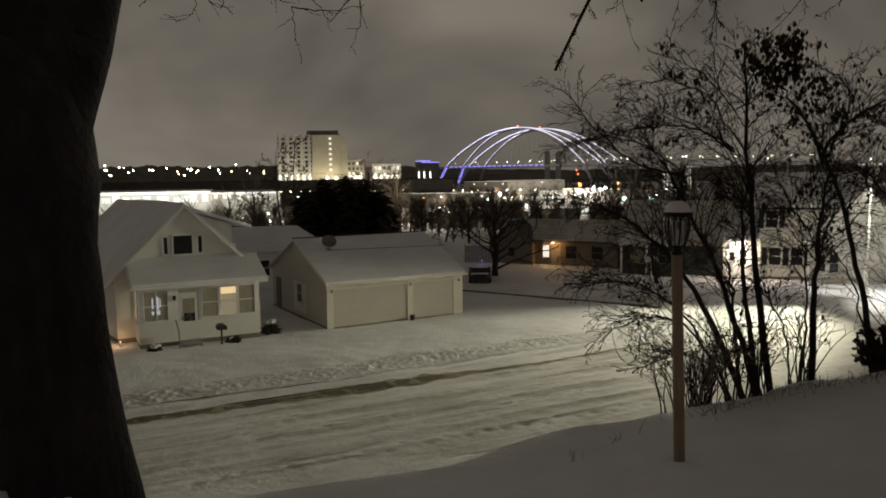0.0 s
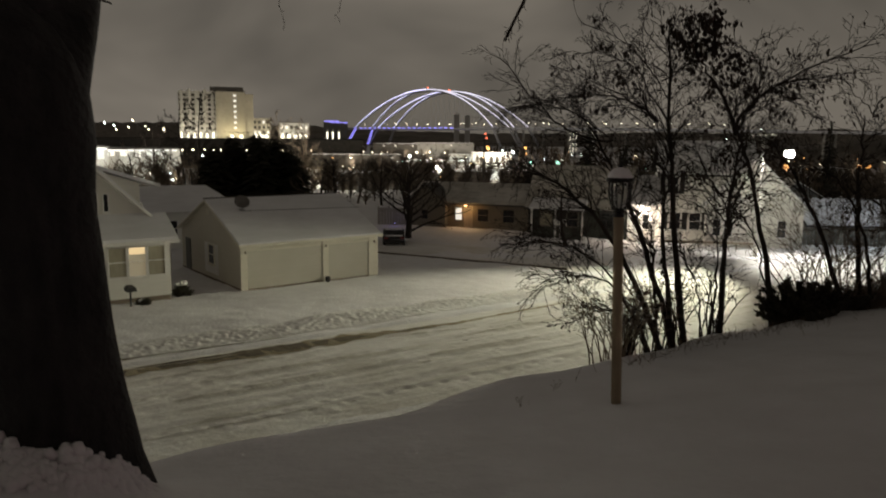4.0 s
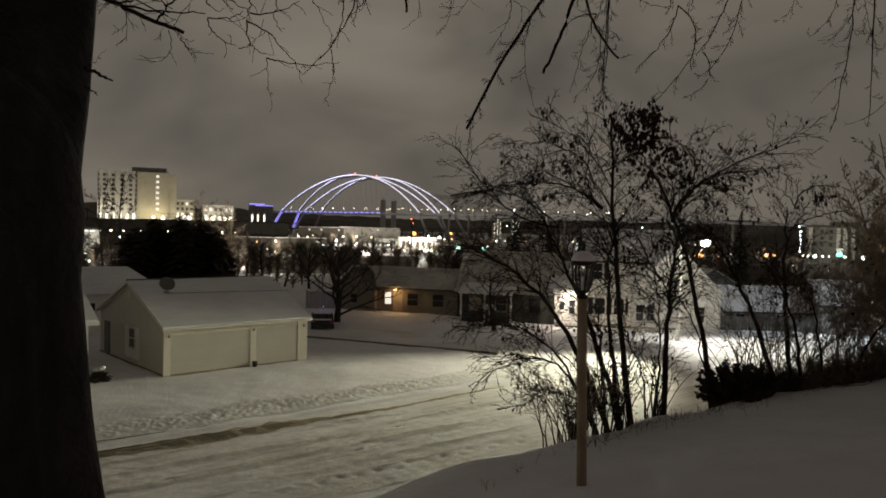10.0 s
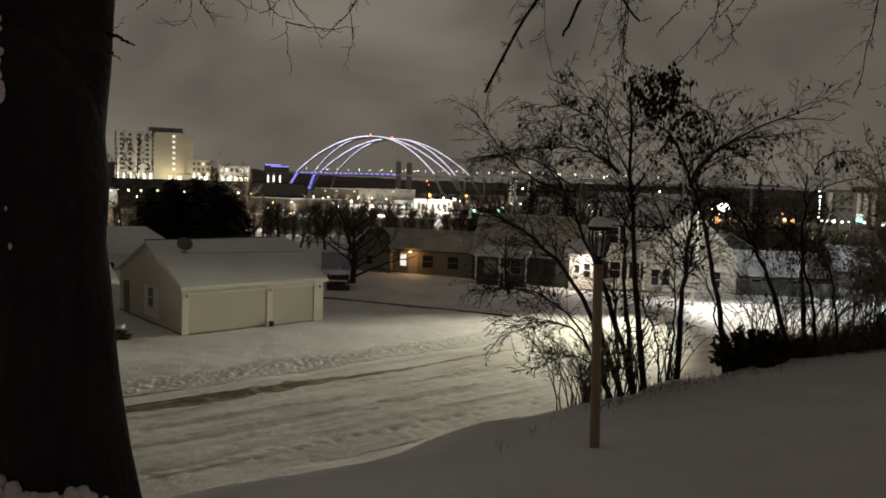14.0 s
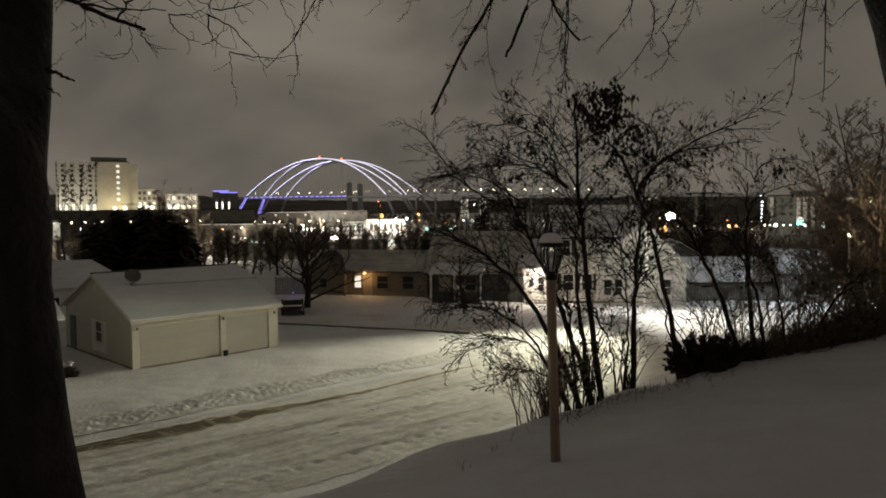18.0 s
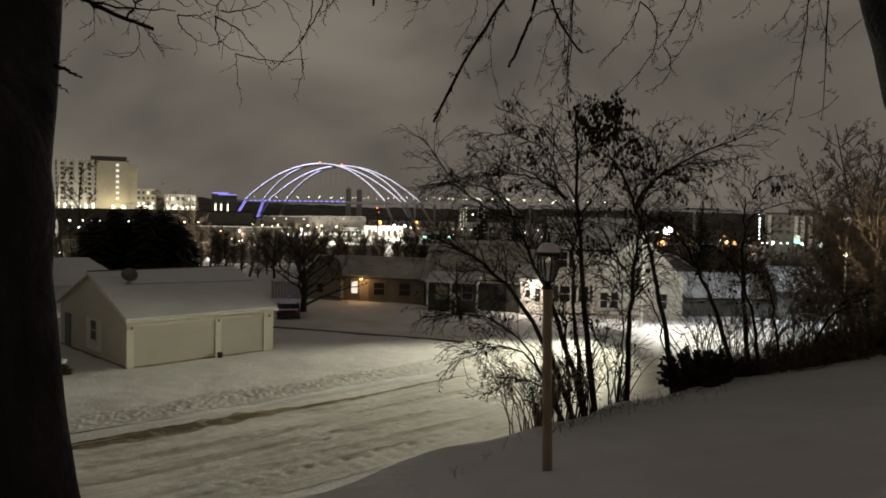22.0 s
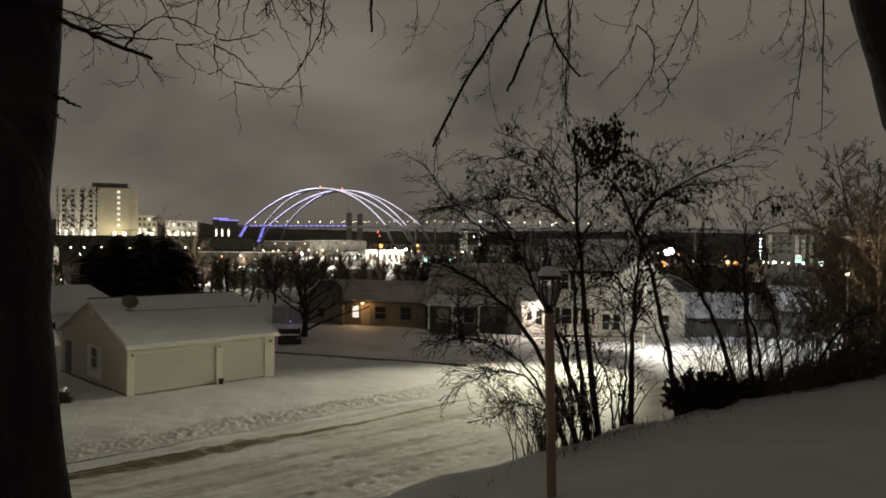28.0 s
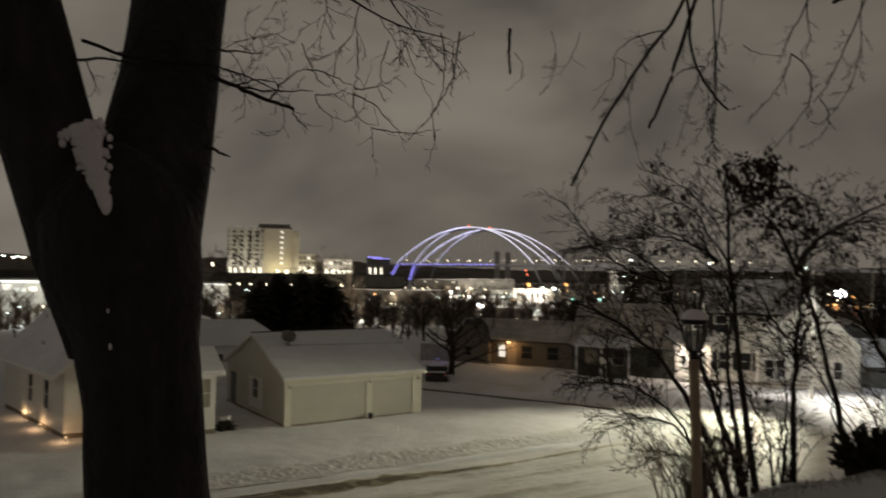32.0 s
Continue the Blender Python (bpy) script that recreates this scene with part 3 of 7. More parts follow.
BROWN = material("brown_slush", (0.42, 0.37, 0.26), 0.6, second=(0.26, 0.22, 0.14), grain=(1.0, 5, 5), stain=0.8, bump=0.5, fine=14, depth=0.03)
for s0, s1, c0, c1, w, seed in ((-16.0, -3.6, 0.45, 1.05, 0.42, 2), (-6.2, 3.0, 1.06, 0.98, 0.80, 5), (1.4, 7.5, 1.15, 1.35, 0.30, 8), (6.5, 14.0, 1.2, 0.9, 0.20, 11)):
    bare_strip(s0, s1, c0, c1, w, seed, BROWN, "slush_strip", "brown slush beside the wet gutter")
bare_strip(-16.0, -3.4, 0.45, 1.05, 0.30, 1, lift=0.006)
bare_strip(-5.4, 1.6, 1.06, 0.98, 0.58, 4, lift=0.006)
bare_strip(-8.5, -1.5, 0.45, 0.55, 0.16, 13, lift=0.008)
bare_strip(1.8, 5.6, 1.15, 1.3, 0.16, 15, lift=0.006)
# thin dark line at the bank's foot: wet kerb with its shade painted in
bare_strip(-14.0, -1.2, -0.85, -0.28, 0.10, 7, lift=0.12)


# tyre tracks pressed into the packed snow, broken and crossing
tg = random.Random(31)
for k, (c, w) in enumerate(((2.1, 0.10), (3.5, 0.17), (4.2, 0.08), (5.2, 0.20), (5.9, 0.10), (7.0, 0.13), (7.9, 0.08))):
    s0 = -24 + tg.uniform(0, 6)
    while s0 < 22:
        ln = tg.uniform(4, 13)
        d0, d1 = tg.uniform(-0.3, 0.3), tg.uniform(-0.3, 0.3)
        bare_strip(s0, s0 + ln, c + d0, c + d1, w * tg.uniform(0.6, 1.3), 20 + k + s0, SLUSH, "tyre_track", "grey slush in a tyre track")
        s0 += ln + tg.uniform(0.5, 5)


def side_z(s, v):
    return 0.035 + 0.03 * noise.noise(Vector((s * 0.6, v * 2.5, 3))) + 0.015 * noise.noise(Vector((s * 3, v * 6, 5)))


ob = strip_object("side_road", SIDE_AT, math.degrees(math.atan2(SU.y, SU.x)), -24, 17, -6.5, 0.0, 0.3, 0.25, side_z, ROAD_SNOW, "side street under packed snow")
kerb = part("kerb", box(-24, 15, -0.10, 0.10, -0.1, 0.12, 0.03), KERB_GREY)
kerb.matrix_world = pose(SIDE_AT.x, SIDE_AT.y, 0.0, 0, 0, math.degrees(math.atan2(SU.y, SU.x)))
tagged(kerb, "dark wet kerb showing through the snow", "kerb", kind="structure")

# ---- the yard: large tree, leaning tree, lamp post ----
def trunk_mesh(rings, sides=22, rough=0.035, seed=1):
    """A trunk through rings of (x, y, z, radius), with ridged bark and a flared foot."""
    vs, fs = [], []
    pts = []
    for (a, b) in zip(rings, rings[1:]):
        steps = max(2, int((b[2] - a[2]) / 0.09))
        for k in range(steps):
            f = k / steps
            pts.append([a[i] + (b[i] - a[i]) * f for i in range(4)])
    pts.append(list(rings[-1]))
    for x, y, z, r in pts:
        for k in range(sides):
            t = 2 * math.pi * k / sides
            q = Vector((math.cos(t) * 3.2, math.sin(t) * 3.2, z * 0.8 + seed))
            rr = r * (1 + rough * (noise.noise(q) + 0.8 * noise.noise(q * 2.7)))
            vs.append((x + rr * math.cos(t), y + rr * math.sin(t), z))
    n = len(pts)
    for i in range(n - 1):
        for k in range(sides):
            k2 = (k + 1) % sides
            fs.append((i * sides + k, i * sides + k2, (i + 1) * sides + k2, (i + 1) * sides + k))
    fs.append(tuple(range((n - 1) * sides, n * sides)))
    return vs, fs


rng = random.Random(5)
# the forked tree beside the camera
tree = thing("yard_tree", pose(0, 0, 0), "large forked bare tree with dark bark and snow in its fork", "tree")
vs, fs = trunk_mesh([(-1.62, 4.6, 6.3, 0.56), (-1.62, 4.6, 6.7, 0.43), (-1.63, 4.6, 7.1, 0.37), (-1.66, 4.6, 7.4, 0.355), (-1.70, 4.6, 7.9, 0.338), (-1.76, 4.6, 8.3, 0.362), (-1.83, 4.6, 8.65, 0.455), (-1.88, 4.6, 9.0, 0.47), (-1.89, 4.6, 9.15, 0.42), (-1.90, 4.6, 9.3, 0.34), (-1.91, 4.6, 9.42, 0.22), (-1.92, 4.6, 9.5, 0.06)])
trunk = meshed("trunk", vs, fs, BARK, tree, smooth=True)
vs, fs = trunk_mesh([(-1.74, 4.60, 8.20, 0.260), (-1.73, 4.60, 8.90, 0.335), (-1.88, 5.12, 9.48, 0.372), (-1.98, 5.65, 10.18, 0.358), (-2.13, 6.28, 11.17, 0.372), (-2.16, 6.59, 12.74, 0.331), (-1.94, 6.45, 16.33, 0.230), (-1.72, 6.31, 20.64, 0.101)], 18, seed=4)
meshed("limb", vs, fs, BARK, tree, smooth=True)
vs, fs = trunk_mesh([(-1.95, 4.6, 8.2, 0.2), (-2.08, 4.6, 8.75, 0.285), (-2.17, 4.6, 9.1, 0.305), (-2.37, 4.6, 9.65, 0.285), (-2.58, 4.6, 10.4, 0.28), (-2.9, 4.65, 11.5, 0.24), (-3.5, 4.7, 13.5, 0.17), (-4.0, 4.7, 15.5, 0.08)], 18, seed=9)
meshed("limb", vs, fs, BARK, tree, smooth=True)
lumps = []
for k in range(340):
    f = rng.random() ** 1.2
    c = Vector((-2.01, 4.34, 9.56)).lerp(Vector((-1.75, 4.12, 9.06)), f)
    w = 0.10 * (1 - f) + 0.012
    q = rng.gauss(0, 0.5)
    r = rng.uniform(0.012, 0.028)
    lumps.append((c + Vector((q * w, 0.03 * abs(q), q * w * 0.35)), r, 1.2))
meshed("snow_patch", *blobs(lumps), SNOW, tree, "clump of snow lodged in the fork", True)
SKIRT = Vector((-1.51, 4.28, 0))
g = random.Random(12)
skirt = []
for k in range(620):
    a = radians(g.uniform(-178, 2))
    f = g.random()
    rr = 0.37 + 0.20 * f
    x, y = SKIRT.x + rr * math.cos(a), SKIRT.y + rr * math.sin(a)
    top = 0.10 + 0.16 * noise.noise(Vector((a * 2.6, 0.7, 0))) + 0.05 * noise.noise(Vector((a * 8.0, 2.7, 0)))
    z = float(height(x, y)) + max(0.0, top) * (1 - f) * g.uniform(0.2, 1.0)
    skirt.append(((x, y, z), g.uniform(0.02, 0.045), 1.0))
meshed("snow_skirt", *blobs(skirt), SNOW, tree, "lumps of snow banked against the foot", True)
g = random.Random(14)
bits = bmesh.new()
for k in range(4):
    z = g.uniform(8.2, 9.2)
    cx, rr = (-1.68, 0.35) if z < 8.3 else ((-1.86, 0.46) if z < 9.1 else (-1.63, 0.31))
    a = radians(g.uniform(-150, -40))
    bmesh.ops.create_uvsphere(bits, u_segments=6, v_segments=4, radius=g.uniform(0.004, 0.012), matrix=Matrix.Translation((cx + rr * math.cos(a), 4.6 + rr * math.sin(a), z)) @ Matrix.Diagonal((1, 0.7, g.uniform(0.8, 2.2), 1)))
part("snow_specks", bits, SNOW, tree, "specks of snow caught in the bark", True)["kind"] = "stuff"
# the tree stands a little nearer to the walk than it was first laid out
NEARER = Matrix.Translation((0, 0.04, 8.67)) @ Matrix.Scale(0.93, 4) @ Matrix.Translation((0, -0.04, -8.67))
for ob in tree.children:
    if not ob.name.startswith("snow_skirt"):
        ob.data.transform(NEARER)
# boughs of the forked tree that reach over the yard, and the stubs on its trunk
bough_set(tree, rng, 4.45, (
    (-1.31, 9.89, -1.05, 9.78, -0.81, 9.70, 0.014),
    (-0.95, 9.74, -0.85, 9.88, -0.74, 9.93, 0.007),
    (-0.74, 9.93, -0.60, 9.90, -0.45, 9.82, 0.005),
    (-0.45, 9.82, -0.32, 9.82, -0.18, 9.88, 0.0045),
    (-1.16, 9.82, -0.92, 9.79, -0.68, 9.78, 0.007),
    (-0.68, 9.78, -0.63, 9.68, -0.51, 9.62, 0.004),
    (-0.68, 9.78, -0.57, 9.77, -0.47, 9.79, 0.004),
    (-0.51, 9.62, -0.45, 9.64, -0.36, 9.71, 0.003),
    (-1.17, 9.82, -0.99, 9.86, -0.87, 9.82, 0.006)), 0.20, 9)
bough_set(tree, rng, 5.2, (
    (-0.53, 10.36, -0.52, 10.14, -0.55, 9.97, 0.0065),
    (-0.55, 9.97, -0.52, 9.81, -0.42, 9.73, 0.0055),
    (-0.42, 9.73, -0.20, 9.69, 0.05, 9.70, 0.0045),
    (-0.55, 9.96, -0.37, 9.86, -0.19, 9.64, 0.0055),
    (0.18, 10.41, 0.08, 9.97, -0.19, 9.63, 0.006),
    (0.05, 10.40, 0.08, 10.08, -0.00, 9.81, 0.006),
    (-0.00, 9.81, 0.01, 9.62, -0.04, 9.43, 0.0035),
    (-0.31, 10.34, -0.37, 10.09, -0.34, 9.93, 0.005),
    (-0.21, 10.35, -0.11, 10.11, 0.01, 9.88, 0.004),
    (-0.42, 9.73, -0.41, 9.60, -0.39, 9.44, 0.003),
    (-1.04, 9.87, -1.04, 9.70, -1.23, 9.66, 0.003),
    (-1.00, 9.90, -0.91, 9.76, -0.81, 9.71, 0.004),
    (-0.91, 10.31, -0.82, 10.10, -0.73, 10.02, 0.005)), 0.16, 7)
bough_set(tree, rng, 4.15, (
    (-1.23, 9.41, -1.19, 9.40, -1.14, 9.38, 0.012),
    (-1.23, 9.32, -1.18, 9.29, -1.11, 9.25, 0.004),
    (-1.23, 9.42, -1.16, 9.44, -1.09, 9.48, 0.002)), 0.02, 0)
for start, way, ln, r, sag, cnt in (
        ((-1.25, 4.3, 10.62), (1.0, 0.20, -0.05), 1.5, 0.011, 0.04, 9),
        ((-1.20, 4.4, 10.95), (0.9, 0.3, -0.18), 1.6, 0.011, 0.05, 9),
        ((-1.40, 4.5, 10.10), (0.2, 0.9, 0.15), 1.2, 0.010, 0.03, 8),
        ((-2.12, 4.4, 9.95), (1.0, 0.10, 0.12), 0.55, 0.010, 0.0, 5),
        ((-2.1, 4.5, 10.1), (0.5, 0.9, -0.05), 1.4, 0.012, 0.02, 7),
        ((-2.5, 4.5, 9.9), (-0.6, 0.8, 0.05), 1.6, 0.013, 0.02, 8)):
    boughs = Tubes()
    line = wander(rng, start, way, ln, 14, 0.10, sag * 0.3)
    boughs.add(line, [r * (1 - 0.7 * k / 14) for k in range(15)], 6)
    twiggy(boughs, rng, line, r, 2, cnt, 0.40 + ln * 0.10, sag=0.07, spread=0.95, bend=0.26, thin=0.0026, first=0.1)
    boughs.made("bough", TWIG, tree)

# the leaning tree whose boughs hang over the view
tree = thing("leaning_tree", pose(0, 0, 0), "large bare tree leaning over the yard, dark bark", "tree")
vs, fs = trunk_mesh([(9.25, 8.3, 5.6, 1.0), (9.18, 8.3, 6.8, 0.80), (9.10, 8.3, 7.7, 0.68), (9.03, 8.3, 8.3, 0.62), (8.86, 8.3, 8.9, 0.57), (8.48, 8.3, 9.5, 0.52), (7.86, 8.3, 10.2, 0.49), (7.55, 8.2, 10.8, 0.46), (7.10, 8.1, 11.6, 0.42), (6.4, 8.0, 13.2, 0.30), (5.4, 7.9, 15.0, 0.2)], 20, seed=13)
meshed("trunk", vs, fs, BARK, tree, smooth=True)
bough_set(tree, rng, 8.0, (
    (2.47, 11.41, 1.97, 10.71, 1.41, 9.67, 0.02),
    (2.65, 11.43, 2.43, 10.75, 2.20, 10.28, 0.021),
    (2.68, 11.43, 2.75, 10.94, 3.07, 10.49, 0.016),
    (2.93, 11.45, 2.97, 10.67, 2.92, 9.95, 0.009),
    (3.00, 11.45, 2.95, 10.73, 2.98, 9.95, 0.008),
    (2.39, 11.35, 2.04, 11.24, 1.87, 11.04, 0.008),
    (1.87, 11.05, 1.83, 10.80, 1.62, 10.48, 0.005),
    (1.89, 11.05, 1.99, 10.91, 1.86, 10.60, 0.004),
    (2.82, 10.97, 2.59, 10.91, 2.42, 10.75, 0.008),
    (2.82, 10.96, 2.66, 10.60, 2.49, 10.07, 0.006),
    (2.85, 10.84, 2.85, 10.41, 2.58, 10.05, 0.005)), 0.26, 7, 11.85)
bough_set(tree, rng, 8.0, (
    (2.09, 10.83, 2.05, 10.44, 2.20, 9.89, 0.0045),
    (3.85, 11.51, 3.76, 11.29, 3.75, 11.12, 0.009),
    (3.75, 11.12, 3.96, 10.66, 3.40, 9.94, 0.008),
    (3.75, 11.12, 3.59, 10.74, 3.24, 10.38, 0.0075),
    (3.92, 11.52, 3.92, 11.24, 3.81, 11.09, 0.008),
    (4.48, 11.56, 4.25, 10.96, 4.07, 10.63, 0.01),
    (4.07, 10.63, 4.13, 10.34, 3.82, 10.11, 0.006),
    (4.49, 11.56, 4.42, 10.85, 4.04, 10.35, 0.007),
    (0.76, 11.35, 0.76, 11.14, 0.78, 10.92, 0.019),
    (0.81, 11.09, 0.90, 10.88, 0.79, 10.73, 0.004),
    (1.20, 11.32, 1.24, 10.94, 1.07, 10.62, 0.004),
    (1.51, 11.32, 1.37, 10.97, 1.21, 10.86, 0.004)), 0.22, 7, 11.85)
bough_set(tree, rng, 8.1, (
    (5.95, 11.66, 5.88, 10.83, 5.66, 9.82, 0.0105),
    (6.19, 11.68, 6.30, 10.95, 6.44, 10.05, 0.012),
    (5.76, 11.65, 5.65, 11.21, 5.31, 10.86, 0.006),
    (5.22, 11.61, 5.20, 11.28, 5.00, 11.06, 0.005),
    (5.88, 10.46, 5.76, 10.44, 5.58, 10.19, 0.004),
    (5.93, 11.20, 5.78, 10.99, 5.57, 10.83, 0.004),
    (6.41, 10.22, 6.20, 10.03, 5.96, 9.94, 0.004),
    (6.03, 11.50, 6.15, 11.21, 6.29, 10.89, 0.005),
    (6.67, 11.14, 6.50, 10.98, 6.38, 10.82, 0.006),
    (3.28, 11.24, 3.46, 11.15, 3.72, 11.12, 0.005),
    (5.88, 11.20, 5.83, 11.03, 5.79, 10.84, 0.003)), 0.24, 6, 11.85)
# the limbs above, from which they hang
for a, b, r in (((6.4, 8.0, 13.2), (0.6, 8.0, 11.75), 0.08), ((7.0, 8.1, 12.2), (4.3, 8.2, 11.75), 0.05), ((6.7, 8.1, 12.6), (5.7, 8.2, 11.75), 0.05)):
    line = [Vector(a).lerp(Vector(b), k / 6) + Vector((0, 0, 0.25 * math.sin(math.pi * k / 6))) for k in range(7)]
    boughs = Tubes()
    boughs.add(line, [r * (1 - 0.6 * k / 6) for k in range(7)], 7)
    boughs.made("limb", TWIG, tree)

# lamp post in the yard
post = thing("lamp_post", pose(2.33, 6.62, 6.25), "unlit snow-capped yard lantern on a weathered tan wooden post", "lamp post")
lean = pose(0, 0, 0, 0.0, -1.6, 0)
shaft = rod((0, 0, 0), (0, 0, 1.77), 0.047, 0.044, 12)
bmesh.ops.transform(shaft, matrix=lean, verts=shaft.verts)
part("post", shaft, TAN_POST, post, "weathered tan post", True)
TOP = lean @ Vector((0, 0, 1.77))
part("collar", lathe([(0.045, 0), (0.05, 0.01), (0.05, 0.025), (0.03, 0.035), (0.038, 0.055), (0.05, 0.06), (0.05, 0.075), (0.04, 0.08)], 14, c=TOP), BLACK_METAL, post)
part("lantern_glass", lathe([(0.045, 0.08), (0.068, 0.12), (0.086, 0.18), (0.092, 0.24), (0.084, 0.315)], 14, c=TOP), CLEAR, post, "clear curved lantern glass", True)
part("candle", rod(TOP + Vector((0, 0, 0.07)), TOP + Vector((0, 0, 0.2)), 0.012), WHITE, post)
for k in range(6):
    t = 2 * math.pi * (k + 0.5) / 6
    line = [TOP + Vector((r * math.cos(t), r * math.sin(t), z)) for r, z in ((0.05, 0.07), (0.073, 0.12), (0.092, 0.18), (0.098, 0.24), (0.089, 0.32))]
    rib = Tubes()
    rib.add(line, [0.0085] * 5, 5)
    rib.made("rib", BLACK_METAL, post)
part("hood", lathe([(0.08, 0.305), (0.121, 0.310), (0.124, 0.336), (0.10, 0.35), (0.06, 0.395), (0.02, 0.41)], 14, c=TOP), BLACK_METAL, post, "", True)
part("finial", lathe([(0.012, 0.40), (0.022, 0.44), (0.012, 0.465), (0.016, 0.48), (0.004, 0.53)], 10, c=TOP), BLACK_METAL, post, "", True)
part("snow_cap", lathe([(0.108, 0.341), (0.110, 0.352), (0.090, 0.392), (0.066, 0.420), (0.02, 0.432)], 14, c=TOP), SNOW, post, "cap of snow", True)
for k in range(6):
    t = 2 * math.pi * (k + 0.5) / 6
    part("scroll", ball(TOP + Vector((0.06 * math.cos(t), 0.06 * math.sin(t), 0.075)), 0.012), BLACK_METAL, post)

# ---- shrubs on the brow of the bank ----
def shrub(name, at, stems, tall, wide, r, seed, label, leaves=0, order=2, twigs=5, mat=TWIG, thin=0.0045, straight=0.08, flop=0.0, side=(0, 0)):
    """Stems that start upright and close together and arch outwards; each is a part with its own twigs."""
    g = random.Random(seed)
    t = thing(name, pose(at[0], at[1], 0), label, "shrub")
    for k in range(stems):
        a = 2 * math.pi * k / stems + g.uniform(-0.5, 0.5)
        off = g.uniform(0.1, 1.0) * wide * 0.12
        sx, sy = off * math.cos(a) * 1.3, off * math.sin(a) * 0.7
        base = float(height(at[0] + sx, at[1] + sy)) - 0.1
        out = g.uniform(0.25, 1.0)
        ln = tall * g.uniform(0.72, 1.08) * (1 + 0.15 * out)
        p, d = Vector((sx, sy, base)), Vector((math.cos(a) * 0.16 * out + side[0], math.sin(a) * 0.10 * out + side[1], 1.0)).normalized()
        line, n = [p.copy()], 12
        for i in range(n):
            f = i / n
            bend = out * wide / tall * (0.01 + 0.34 * f ** 1.9)
            d = d + Vector((math.cos(a) * bend + g.gauss(0, straight), math.sin(a) * bend * 0.7 + g.gauss(0, straight), -flop * f * out))
            d.normalize()
            p = p + d * (ln / n)
            line.append(p.copy())
        rr = r * g.uniform(0.55, 1.15)
        wood, leafy, ends = Tubes(), Tubes(), []
        wood.add(line, [rr * (1 - 0.82 * i / n) for i in range(n + 1)], 6)
        twiggy(wood, g, line, rr, order, twigs, ln * 0.33, sag=0.0, spread=0.85, bend=0.17, ends=ends, thin=thin, first=0.3)
        ob = wood.made("stem", mat, t)
        if leaves:
            for q in range(leaves // stems):
                e2 = ends[g.randrange(len(ends))][2]
                i = g.randrange(1, len(e2))
                z = e2[i].lerp(e2[i - 1], g.random())
                if g.random() < 0.12 + 0.88 * min(1, max(0, (z.z - 7.6) / 1.6)):
                    leafy.leaf(z, Vector((g.uniform(-0.5, 0.5), g.uniform(-0.5, 0.5), -1)), g.uniform(0.05, 0.10), g)
            if leafy.verts:
                leafy.made("foliage", DEAD_LEAF, ob, "dry brown leaves", False)["kind"] = "stuff"
    return t


def leaf_bunches(leafy, g, ends, count, centre, reach):
    """Dry leaves hanging in bunches from the twigs round a centre."""
    near = [q for q in ends if (Vector(q[0]) - Vector(centre)).length < reach]
    for k in range(count if near else 0):
        tip = near[g.randrange(len(near))][2]
        p = tip[-1].lerp(tip[-2], g.random() * 1.6)
        for q in range(g.randrange(2, 7)):
            leafy.leaf(p + Vector((g.gauss(0, 0.06), g.gauss(0, 0.06), g.gauss(0, 0.05))), Vector((g.uniform(-0.5, 0.5), g.uniform(-0.5, 0.5), -1)), g.uniform(0.06, 0.11), g)


